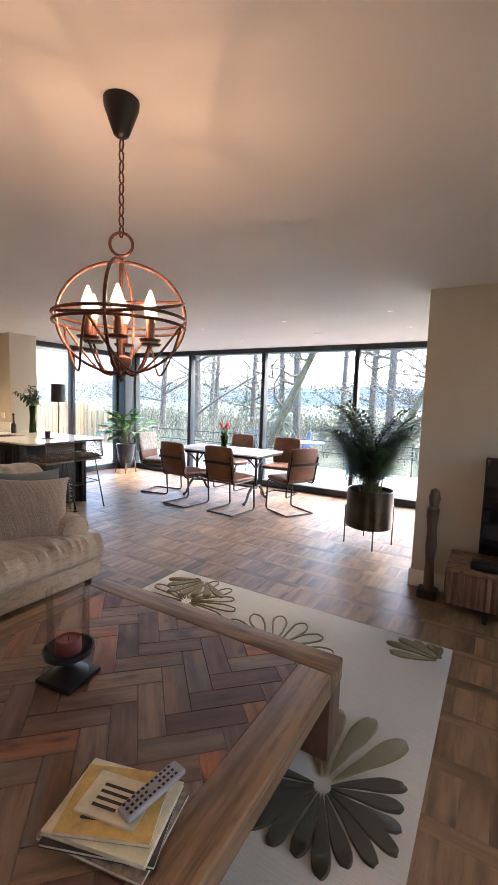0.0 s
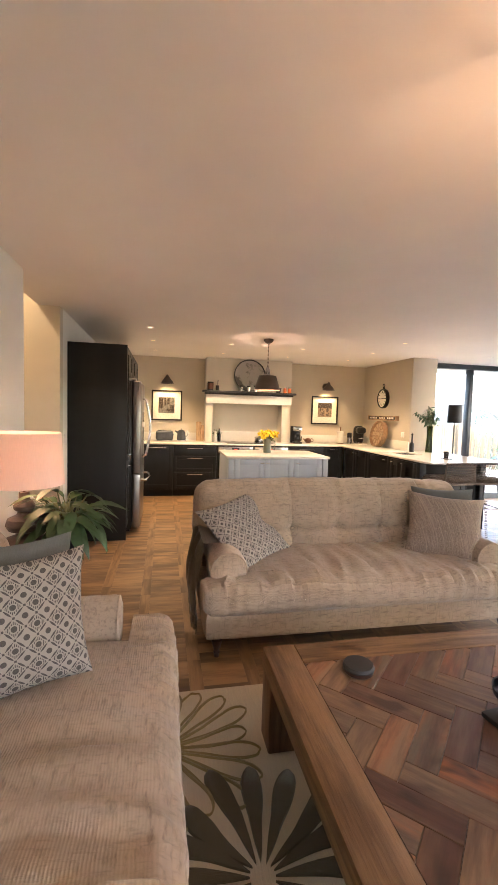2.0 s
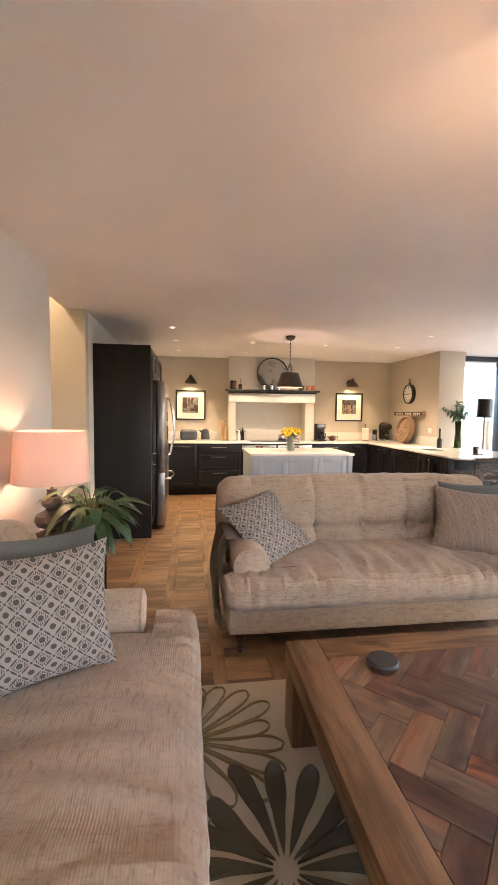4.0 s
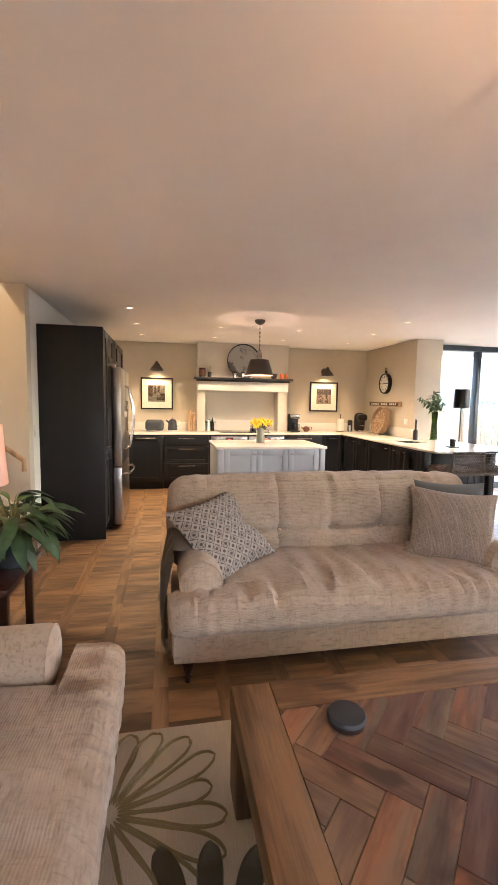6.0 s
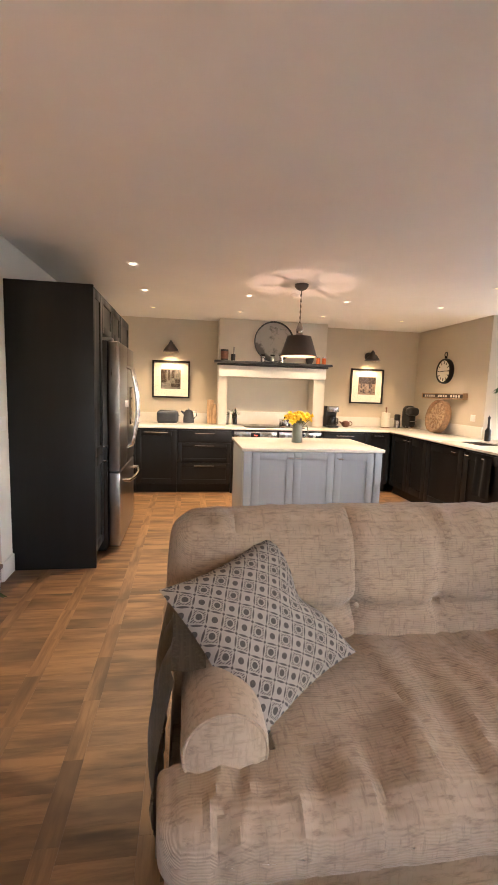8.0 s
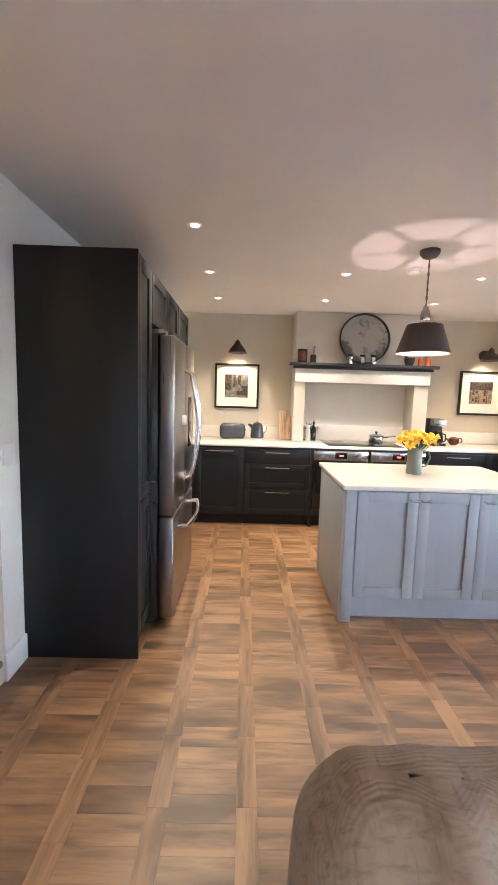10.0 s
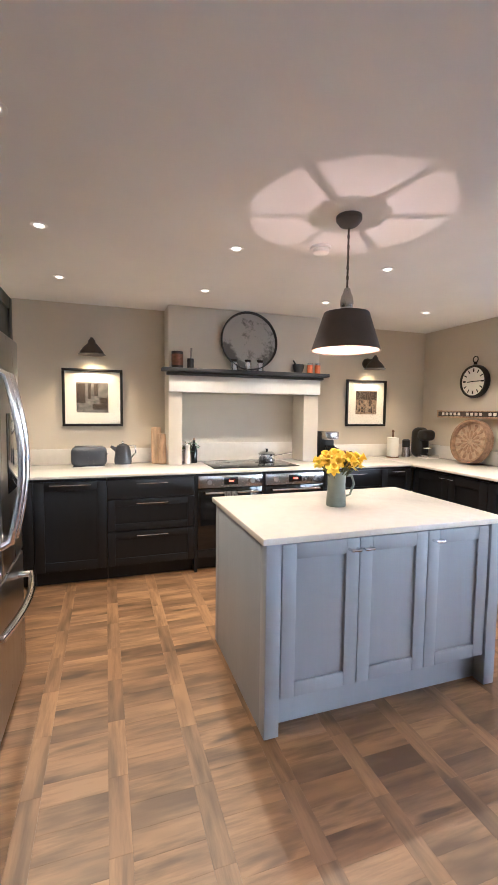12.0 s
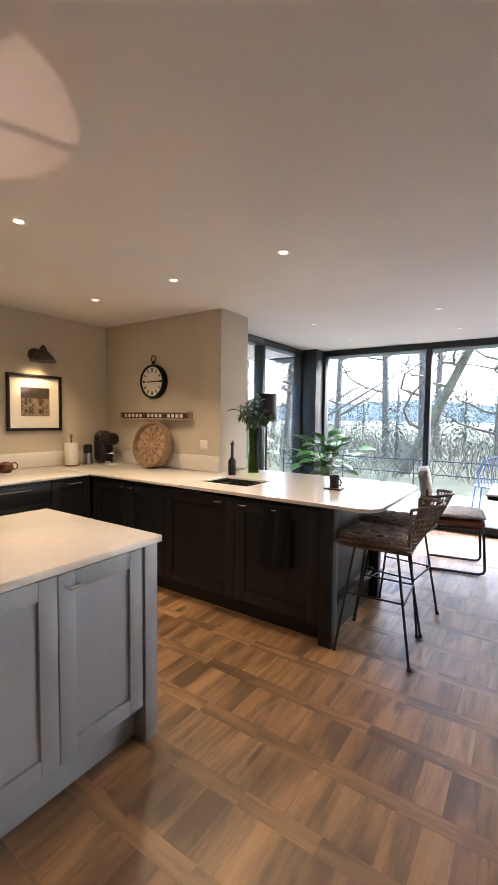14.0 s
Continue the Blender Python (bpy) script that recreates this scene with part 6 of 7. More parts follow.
cp = potted("corner_plant", -6.36, 5.98, 0, [(0, 0.2), (0.14, 0.2), (0.19, 0.58), (0.182, 0.58), (0.17, 0.52), (0, 0.52)], M["slate"], M["figleaf"], 60, 0.27, 0.16, (15, 88), "broad-leaved fig plant in a dark pot on wooden legs", 21, 0.5, bend=0.35)
for k in range(4):
    a = radians(90 * k + 45)
    part("stand_leg", tube([(-6.36 + 0.20 * math.cos(a), 5.98 + 0.20 * math.sin(a), 0), (-6.36 + 0.16 * math.cos(a), 5.98 + 0.16 * math.sin(a), 0.32)], 0.012, 8), M["walnut"], cp)

fl = thing("floor_lamp", (-6.46, 4.55, 0), "slim floor lamp with black drum shade, unlit", "lamp")
part("foot", lathe([(0, 0), (0.13, 0), (0.13, 0.015), (0.02, 0.025), (0, 0.025)], -6.46, 4.55, 0, 28), M["black"], fl)
part("pole", tube([(-6.46, 4.55, 0.02), (-6.46, 4.55, 1.6)], 0.01, 8), M["black"], fl)
part("shade", lathe([(0.12, 0), (0.11, 0.30), (0.107, 0.30), (0.117, 0)], -6.46, 4.55, 1.39, 32), M["black"], fl, "black drum shade")

# bar stools
def bar_stool():
    """Woven bucket stool, faces -x, origin on the floor under the seat."""
    s = thing("bar_stool", (0, 0, 0), "woven rattan bar stool with thin black legs and sheepskin", "stool", "bar stools at the breakfast bar")
    for x in (-0.2, 0.2):
        for y in (-0.2, 0.2):
            l = part("leg", tube([(x * 1.1, y * 1.1, 0.0), (x * 0.62, y * 0.75, 0.66)], 0.008, 8), M["black"], s)
            part("rubber_foot", cyl(x * 1.1, y * 1.1, 0.0, 0.013, 0.02, 10), M["black"], l)
    for a, b in (((-0.2, -0.2), (0.2, -0.2)), ((0.2, -0.2), (0.2, 0.2)), ((0.2, 0.2), (-0.2, 0.2)), ((-0.2, 0.2), (-0.2, -0.2))):
        z = 0.25 if a[0] == b[0] == -0.2 else 0.36
        f = 1.1 - 0.42 * z / 0.66
        part("foot_bar", tube([(a[0] * f, a[1] * f, z), (b[0] * f, b[1] * f, z)], 0.006, 6), M["black"], s)
    # shell: a shallow seat that turns up into a leaning woven back
    def shell(u, v):
        h = max(0.0, v - 0.5) * 2
        x = -0.20 + 0.40 * min(1, v * 2) + 0.15 * h - 0.05 * h * u * u
        z = 0.67 + 0.03 * u * u + 0.27 * h ** 1.25 * (1 - 0.18 * u * u)
        return (x - 0.10 * u * u * h, 0.22 * u * (1 - 0.10 * h), z)
    b = None
    for k in range(19):
        u = -1 + 2 * k / 18
        b = tube([shell(u, 0.42 + 0.58 * q / 7) for q in range(8)], 0.004, 4, b)
    for q in range(9):
        b = tube([shell(-1 + 2 * k / 12, 0.5 + 0.5 * q / 9) for k in range(13)], 0.004, 4, b)
    part("woven_back", b, M["wicker"], s, "open woven rattan back", kind="stuff")
    part("top_rim", tube([shell(-1 + 2 * k / 14, 1.0) for k in range(15)], 0.011, 8), M["wicker"], s)
    for sd in (-1, 1):
        part("side_rim", tube([shell(sd, q / 10) for q in range(11)], 0.010, 8), M["wicker"], s)
    part("seat", rounded(0.42, 0.42, 0.03, 0.014, pose(0.0, 0, 0.668), res=8), M["wicker"], s)
    f = rounded(0.40, 0.38, 0.05, 0.022, None, res=22, puff=0.01)
    for v in f.verts:
        v.co += 0.013 * noise.noise_vector(v.co * 30) + 0.01 * noise.noise_vector(v.co * 60)
    f.transform(pose(-0.03, 0, 0.705))
    part("sheepskin", f, M["fur"], s, "brown shaggy sheepskin pad")
    return s


bs = bar_stool()
bs.matrix_basis = pose(-4.79, 3.24, 0, 0, 0, 4)
copy_thing(bs, pose(-4.80, 3.70, 0, 0, 0, -6))

# ---------------- worktop things ----------------
WZ = 0.911
t = thing("toaster", (-7.90, -0.22, WZ), "dark blue-grey rounded toaster with steel trim", "toaster")
part("body", rounded(0.19, 0.31, 0.18, 0.05, pose(-7.90, -0.22, WZ + 0.10), res=10), M["slate"], t)
part("base", box(-7.98, -7.82, -0.36, -0.08, WZ, WZ + 0.015, 0.004), M["chrome"], t)
part("slots", box(-7.95, -7.85, -0.34, -0.10, WZ + 0.188, WZ + 0.196, 0.002), M["chrome"], t)
part("lever", box(-7.91, -7.88, -0.065, -0.05, WZ + 0.11, WZ + 0.125, 0.003), M["chrome"], t)
k_ = thing("kettle", (-7.92, 0.08, WZ), "dark blue-grey kettle with chrome base and handle", "kettle")
part("body", lathe([(0, 0.02), (0.078, 0.02), (0.082, 0.05), (0.07, 0.15), (0.055, 0.19), (0.03, 0.205), (0, 0.21)], -7.92, 0.08, WZ, 28), M["slate"], k_)
part("base", cyl(-7.92, 0.08, WZ, 0.085, 0.019, 28), M["chrome"], k_)
part("lid_knob", lathe([(0, 0.21), (0.012, 0.21), (0.016, 0.225), (0, 0.235)], -7.92, 0.08, WZ, 14), M["chrome"], k_)
part("handle", tube([(-7.92, 0.13, WZ + 0.185), (-7.92, 0.19, WZ + 0.19), (-7.92, 0.20, WZ + 0.12), (-7.92, 0.15, WZ + 0.06)], 0.010, 8), M["chrome"], k_)
part("spout", tube([(-7.92, 0.02, WZ + 0.15), (-7.92, -0.03, WZ + 0.185)], [0.022, 0.012], 8), M["slate"], k_)
for i, (y, h, w, g) in enumerate(((0.40, 0.36, 0.10, 9), (0.45, 0.30, 0.08, 12))):
    cb = thing("chopping_board", (-8.02, y, WZ), "pale wooden chopping board leaning on the wall", "chopping board", "chopping boards")
    b = rounded(0.025, w, h, 0.010, None, res=6)
    b.transform(pose(-7.985 + 0.045 * i, y, WZ + h / 2 + 0.002, 0, -g, 0))
    part("board", b, M["palewood"], cb)
pm = thing("pepper_mill", (-7.93, 0.70, WZ), "white ceramic pepper mill beside the hob", "mill")
part("body", lathe([(0, 0), (0.03, 0), (0.024, 0.06), (0.028, 0.12), (0.02, 0.15), (0.027, 0.175), (0.018, 0.19), (0, 0.195)], -7.93, 0.70, WZ, 20), M["plasticwhite"], pm)
part("cap", lathe([(0, 0.195), (0.012, 0.195), (0.014, 0.205), (0, 0.215)], -7.93, 0.70, WZ, 12), M["chrome"], pm)
ob_ = thing("oil_bottle", (-7.97, 0.775, WZ), "dark glass oil bottle beside the hob", "bottle")
part("bottle", lathe([(0, 0), (0.03, 0), (0.032, 0.13), (0.012, 0.18), (0.012, 0.23), (0, 0.23)], -7.97, 0.775, WZ, 16), M["blackglass"], ob_)
part("cork", cyl(-7.97, 0.775, WZ + 0.23, 0.011, 0.02, 10), M["palewood"], ob_)
potted("herb_pot", -8.03, 0.72, WZ, [(0, 0), (0.035, 0), (0.042, 0.08), (0.036, 0.08), (0.034, 0.06), (0, 0.06)], M["cream"], M["leaf"], 30, 0.06, 0.03, (20, 85), "small green herb in a cream pot", 8, 0.12)
sp_ = thing("saucepan", (-7.80, 1.50, 0.9185), "small steel saucepan with lid on the hob", "saucepan")
part("pan", lathe([(0, 0), (0.082, 0), (0.086, 0.01), (0.086, 0.085), (0.09, 0.09), (0, 0.09)], -7.80, 1.50, 0.9185, 28), M["chrome"], sp_)
l_ = part("lid", lathe([(0.09, 0.091), (0.06, 0.108), (0, 0.115)], -7.80, 1.50, 0.9185, 28), M["chrome"], sp_)
part("lid_knob", lathe([(0, 0.115), (0.01, 0.115), (0.016, 0.14), (0, 0.142)], -7.80, 1.50, 0.9185, 12), M["black"], l_)
part("handle", tube([(-7.80, 1.585, 0.99), (-7.77, 1.70, 1.01), (-7.75, 1.76, 1.015)], 0.008, 8), M["chrome"], sp_)
cm = thing("coffee_machine", (-7.86, 2.23, WZ), "black filter coffee machine with glass jug", "coffee machine")
part("back", box(-7.98, -7.88, 2.15, 2.33, WZ, WZ + 0.32, 0.012), M["black"], cm)
part("head", box(-7.879, -7.76, 2.16, 2.32, WZ + 0.23, WZ + 0.32, 0.012), M["steelmesh"], cm, "brushed steel head")
part("base", box(-7.879, -7.74, 2.16, 2.32, WZ, WZ + 0.03, 0.008), M["black"], cm)
part("jug", lathe([(0, 0.031), (0.06, 0.031), (0.068, 0.08), (0.05, 0.17), (0, 0.17)], -7.81, 2.24, WZ, 20), M["blackglass"], cm)
part("jug_handle", tube([(-7.76, 2.27, WZ + 0.15), (-7.71, 2.29, WZ + 0.14), (-7.71, 2.29, WZ + 0.07), (-7.75, 2.28, WZ + 0.05)], 0.008, 8), M["black"], cm)
tp = thing("teapot", (-7.93, 2.50, WZ), "small brass-coloured teapot on the worktop", "teapot")
part("body", lathe([(0, 0), (0.04, 0), (0.065, 0.035), (0.06, 0.075), (0.03, 0.095), (0, 0.10)], -7.93, 2.50, WZ, 20), M["bronze"], tp)
part("handle", ring(-7.93, 2.575, WZ + 0.055, 0.03, 0.006, 18, m=pose(0, 0, 0, 0, 90, 0)), M["bronze"], tp)
part("spout", tube([(-7.93, 2.45, WZ + 0.04), (-7.93, 2.40, WZ + 0.085)], [0.014, 0.008], 8), M["bronze"], tp)
kr = thing("kitchen_roll", (-7.96, 3.17, WZ), "white paper roll on a wooden holder", "kitchen roll")
part("roll", lathe([(0.02, 0.015), (0.064, 0.015), (0.066, 0.02), (0.066, 0.235), (0.02, 0.24)], -7.96, 3.17, WZ, 28), M["mount"], kr)
part("holder", lathe([(0, 0), (0.075, 0), (0.075, 0.013), (0.01, 0.014), (0.01, 0.30), (0.016, 0.31), (0.01, 0.325), (0, 0.325)], -7.96, 3.17, WZ, 20), M["walnut"], kr)
gr = thing("coffee_grinder", (-7.97, 3.37, WZ), "small steel and black coffee grinder", "grinder")
part("body", cyl(-7.97, 3.37, WZ, 0.05, 0.12, 20, r2=0.042), M["steelmesh"], gr)
part("lid", lathe([(0, 0.121), (0.044, 0.121), (0.046, 0.2), (0.03, 0.215), (0, 0.216)], -7.97, 3.37, WZ, 20), M["black"], gr)
pc = thing("pod_coffee_machine", (-7.86, 3.54, WZ), "black rounded coffee pod machine in the corner", "coffee machine")
part("body", rounded(0.17, 0.20, 0.36, 0.08, pose(-7.93, 3.54, WZ + 0.18), res=10), M["black"], pc)
part("head", rounded(0.16, 0.18, 0.13, 0.055, pose(-7.83, 3.54, WZ + 0.27), res=8), M["black"], pc)
part("drip_tray", box(-7.86, -7.70, 3.45, 3.63, WZ, WZ + 0.045, 0.01), M["chrome"], pc)
part("cup_grille", ring(-7.80, 3.54, WZ + 0.12, 0.055, 0.006, 20), M["chrome"], pc)
tr = thing("carved_tray", (-7.25, 3.62, WZ), "round carved wooden tray leaning on the wall", "tray")
_m = pose(-7.22, 3.585, WZ + 0.235, 80, 0, 0)
part("rim", lathe([(0.20, -0.05), (0.235, -0.05), (0.235, 0.045), (0.215, 0.045), (0.205, 0.0), (0.20, 0.0)], 0, 0, 0, 40, m=_m), M["basket"], tr, "plain wooden rim")
pn_ = part("carved_panel", lathe([(0, -0.01), (0.2, -0.01), (0.2, 0.004), (0, 0.006)], 0, 0, 0, 40, m=_m), M["carved"], tr, "pale carved flower panel")
_b = petal_mesh(1.0, 0.24)
for k in range(12):
    b = _b.copy()
    b.transform(_m @ pose(0, 0, 0.006, 0, 0, 30 * k) @ pose(0.03, 0, 0) @ Matrix.Diagonal((0.09, 0.16, 1.0, 1)))
    part("carving", b, M["basket"], pn_)
    b = _b.copy()
    b.transform(_m @ pose(0, 0, 0.006, 0, 0, 30 * k + 15) @ pose(0.105, 0, 0) @ Matrix.Diagonal((0.085, 0.22, 1.0, 1)))
    part("carving", b, M["basket"], pn_)
ck = thing("wall_clock", (-7.32, YR - 0.03, 1.6), "round pocket-watch wall clock with black rim", "clock")
_m = pose(-7.32, YR - 0.002, 1.79, 90, 0, 0)
part("case", lathe([(0, 0), (0.175, 0), (0.18, 0.03), (0.17, 0.06), (0.155, 0.062), (0.152, 0.045), (0, 0.045)], 0, 0, 0, 40, m=_m), M["black"], ck)
fc = part("dial", lathe([(0, 0.046), (0.15, 0.046), (0.15, 0.048), (0, 0.048)], 0, 0, 0, 40, m=_m), M["mount"], ck, "cream dial")
for k in range(12):
    b = box(-0.006 if k % 3 else -0.009, 0.006 if k % 3 else 0.009, 0.10, 0.138, 0.048, 0.0495)
    b.transform(_m @ pose(0, 0, 0, 0, 0, 30 * k))
    part("hour_mark", b, M["black"], fc)
for a, l in ((95, 0.075), (270, 0.11)):
    b = box(-0.005, 0.005, -0.02, l, 0.050, 0.052)
    b.transform(_m @ pose(0, 0, 0, 0, 0, a))
    part("pointer", b, M["black"], fc)
part("crown", cyl(-7.32, YR - 0.03, 1.97, 0.018, 0.03, 14), M["black"], ck)
part("crown_ring", ring(-7.32, YR - 0.03, 2.025, 0.032, 0.006, 24, m=pose(0, 0, 0, 90, 0, 0)), M["black"], ck)
ws = thing("wall_sign", (-7.3, YR - 0.05, 1.40), "narrow wooden wall sign ledge with pale lettering", "sign")
part("board", box(-7.80, -6.80, YR - 0.07, YR - 0.002, 1.395, 1.41, 0.003), M["palewood"], ws)
part("front_rail", box(-7.80, -6.80, YR - 0.07, YR - 0.062, 1.465, 1.475, 0.002), M["palewood"], ws)
for x in (-7.80, -6.81):
    part("end", box(x, x + 0.01, YR - 0.072, YR - 0.002, 1.411, 1.48, 0.002), M["palewood"], ws)
part("sign_strip", box(-7.79, -6.811, YR - 0.061, YR - 0.057, 1.411, 1.464), M["printdark"], ws, "dark strip with pale lettering")
for k in range(15):
    if k not in (5, 10):
        part("print_bar", box(-7.73 + 0.058 * k, -7.695 + 0.058 * k, YR - 0.0635, YR - 0.0612, 1.422, 1.453), M["mount"], ws)
so = thing("wall_socket", (-6.66, YR, 1.10), "white double wall socket on the greige wall", "socket")
part("plate", box(-6.70, -6.615, YR - 0.012, YR - 0.001, 1.12, 1.205, 0.003), M["plasticwhite"], so)
dp = thing("soap_dispenser", (-6.27, 3.66, WZ), "tall black soap bottle with pump by the sink", "bottle")
part("bottle", lathe([(0, 0), (0.036, 0), (0.036, 0.13), (0.014, 0.16), (0.012, 0.27), (0.018, 0.275), (0.018, 0.29), (0, 0.29)], -6.27, 3.66, WZ, 18), M["black"], dp)
part("pump", tube([(-6.27, 3.66, WZ + 0.29), (-6.27, 3.66, WZ + 0.305), (-6.24, 3.63, WZ + 0.305)], 0.006, 6), M["black"], dp)
vs = thing("green_vase", (-6.22, 3.93, WZ), "tall green glass vase with dark foliage sprigs", "vase")
part("glass", lathe([(0, 0), (0.055, 0), (0.05, 0.05), (0.038, 0.25), (0.048, 0.42), (0.044, 0.42), (0.034, 0.25), (0.045, 0.05), (0.048, 0.012), (0, 0.012)], -6.22, 3.93, WZ, 24), M["greenglass"], vs).visible_shadow = False
_rng, _st, _lf = random.Random(6), None, []
_bl = blade(1.0, 0.34, 0.4, 4)
for k in range(16):
    a, e, L = _rng.uniform(0, 6.283), _rng.uniform(0.75, 1.45), _rng.uniform(0.26, 0.48)
    o = Vector((-6.22, 3.93, WZ + 0.40))
    d = Vector((math.cos(a) * math.cos(e), math.sin(a) * math.cos(e), math.sin(e)))
    pts = [o + d * L * s - Vector((0, 0, 0.07 * s * s)) for s in (0, 0.33, 0.66, 1.0)]
    _st = tube([(-6.22, 3.93, WZ + 0.05)] + pts, 0.003, 4, _st)
    for q in range(10):
        s = 0.3 + 0.7 * q / 9
        p = o + d * L * s - Vector((0, 0, 0.07 * s * s))
        _lf.append((_bl, pose(*p, _rng.uniform(-40, 40), _rng.uniform(-30, 60), _rng.uniform(0, 360)) @ Matrix.Scale(_rng.uniform(0.06, 0.10), 4)))
part("stem_cluster", _st, M["stem"], vs)
part("foliage", merged(_lf), M["leaf2"], vs, kind="stuff")
mg_ = thing("black_mug", (-5.23, 3.52, WZ), "small black mug on a dark coaster", "mug")
part("cup", lathe([(0, 0.012), (0.034, 0.012), (0.038, 0.1), (0.034, 0.1), (0.03, 0.02), (0, 0.02)], -5.23, 3.52, WZ, 20), M["black"], mg_)
part("handle", ring(-5.19, 3.50, WZ + 0.055, 0.025, 0.005, 16, m=pose(0, 0, 0, 90, 0, -20)), M["black"], mg_)
part("coaster", box(-5.29, -5.17, 3.46, 3.58, WZ, WZ + 0.011, 0.003), M["legwood"], mg_)

# jug of daffodils on the island
JX, JY, JZ = -5.86, 1.18, 0.9085
jg = thing("flower_jug", (JX, JY, JZ), "sage enamel jug of yellow daffodils on the island", "vase")
part("jug", lathe([(0, 0), (0.056, 0), (0.058, 0.01), (0.05, 0.12), (0.052, 0.19), (0.056, 0.20), (0.05, 0.195), (0.046, 0.12), (0.05, 0.02), (0, 0.02)], JX, JY, JZ, 28), M["sage"], jg)
part("handle", tube([(JX, JY + 0.05, JZ + 0.17), (JX, JY + 0.10, JZ + 0.17), (JX, JY + 0.115, JZ + 0.12), (JX, JY + 0.09, JZ + 0.06), (JX, JY + 0.052, JZ + 0.05)], 0.007, 8), M["sage"], jg)
_rng, _st, _lf, _tr = random.Random(9), None, [], None
_pt = blade(1.0, 0.62, 0.15, 4)
for k in range(32):
    a, t = _rng.uniform(0, 6.283), 0.13 * math.sqrt(_rng.random())
    c = Vector((JX + t * math.cos(a), JY + t * math.sin(a), JZ + 0.275 - 1.6 * t * t + _rng.uniform(-0.03, 0.025)))
    _st = tube([(JX, JY, JZ + 0.12), c], 0.0035, 5, _st)
    face = pose(*c, 0, 0, math.degrees(a)) @ pose(0, 0, 0, 0, _rng.uniform(20, 90), _rng.uniform(0, 60))
    for q in range(6):
        _lf.append((_pt, face @ pose(0, 0, 0, 0, 0, 60 * q) @ Matrix.Scale(0.046, 4)))
    _tr = lathe([(0.008, 0), (0.015, 0.016), (0.022, 0.032), (0.018, 0.030), (0.006, 0.004)], 0, 0, 0, 10, _tr, face)
part("stem_cluster", _st, M["stem"], jg)
part("blooms", merged(_lf), M["petal"], jg, "yellow daffodil petals", "stuff")
part("trumpet_cluster", _tr, M["petal"], jg, "deep yellow trumpets", "stuff")

# mantel things
MZ = 1.843
pt = thing("galvanised_tray", (-7.82, 1.29, MZ), "large round mottled metal tray leaning on the chimney breast", "tray")
_m = pose(-7.793, 1.29, MZ + 0.291, 0, 83, 0)
part("face", lathe([(0, 0), (0.275, 0), (0.275, 0.006), (0, 0.006)], 0, 0, 0, 48, m=_m), M["plate"], pt, "mottled grey face")
part("rim", lathe([(0.275, -0.004), (0.292, -0.004), (0.292, 0.03), (0.286, 0.03), (0.276, 0.008)], 0, 0, 0, 48, m=_m), M["mantel"], pt, "dark rolled rim")
for y, r, h, mm, lab in ((0.575, 0.055, 0.15, "black", "black lidded canister with copper band on the mantel"),):
    c = thing("canister", (-7.78, y, MZ), lab, "canister")
    part("body", cyl(-7.785, y, MZ, r, h, 24), M[mm], c)
    part("band", lathe([(r + 0.001, 0.02), (r + 0.001, 0.125)], -7.785, y, MZ, 24), M["bronze"], c, "copper-coloured label band")
c = thing("utensil_pot", (-7.78, 0.70, MZ), "dark pot holding a brush on the mantel", "pot")
part("pot", cyl(-7.785, 0.70, MZ, 0.032, 0.09, 20), M["black"], c)
part("brush", tube([(-7.785, 0.70, MZ + 0.05), (-7.78, 0.71, MZ + 0.19)], [0.006, 0.011], 8), M["greyplastic"], c)
for y in (1.13, 1.27, 1.40):
    c = thing("glass_jar", (-7.775, y, MZ), "small glass jar with metal lid on the mantel", "jar", "glass jars on the mantel")
    part("glass", lathe([(0, 0), (0.042, 0), (0.042, 0.075), (0.034, 0.084), (0, 0.084)], -7.78, y, MZ, 18), M["chrome"], c)
    part("lid", lathe([(0.038, 0.085), (0.038, 0.105), (0, 0.107)], -7.78, y, MZ, 18), M["black"], c)
c = thing("mortar", (-7.78, 1.83, MZ), "dark stone mortar with pestle on the mantel", "mortar")
part("bowl", lathe([(0, 0), (0.04, 0), (0.058, 0.05), (0.062, 0.085), (0.053, 0.085), (0.045, 0.04), (0, 0.03)], -7.785, 1.83, MZ, 24), M["mantel"], c)
part("pestle", tube([(-7.785, 1.83, MZ + 0.045), (-7.785, 1.77, MZ + 0.125)], [0.012, 0.008], 8), M["mantel"], c)
for y in (1.96, 2.05):
    c = thing("spice_jar", (-7.775, y, MZ), "small jar with orange label on the mantel", "jar", "orange spice jars")
    part("jar", cyl(-7.78, y, MZ, 0.03, 0.085, 18), M["orange"], c)
    part("lid", cyl(-7.78, y, MZ + 0.086, 0.028, 0.02, 18), M["chrome"], c)

# ---------------- outside ----------------
setting("ground", box(-300, 300, GY + 0.2, 400, -0.9, -0.16), M["ground"], "winter grass falling away from the house", "ground")
setting("ground_side", box(-300, GX - 0.25, -60, GY + 0.2, -0.9, -0.162), M["ground"], "winter grass beside the house", "ground")
setting("ground_end", box(XE + 0.3, 300, -60, GY + 0.2, -0.9, -0.164), M["ground"], "winter grass behind the house", "ground")
setting("terrace", box(-12, 3.4, GY + 0.2, 9.6, -0.155, -0.03, 0.01), M["paving"], "pale stone terrace outside the glass", "terrace")
setting("eaves", box(GX - 0.9, XE + 0.2, GY + 0.26, GY + 0.75, H - 0.02, H + 0.2, 0.01), M["frame"], "dark roof overhang above the glass wall", "roof")
fe = thing("garden_fence", (-11, 10, -0.16), "new pale close-board garden fence stepping downhill", "fence")
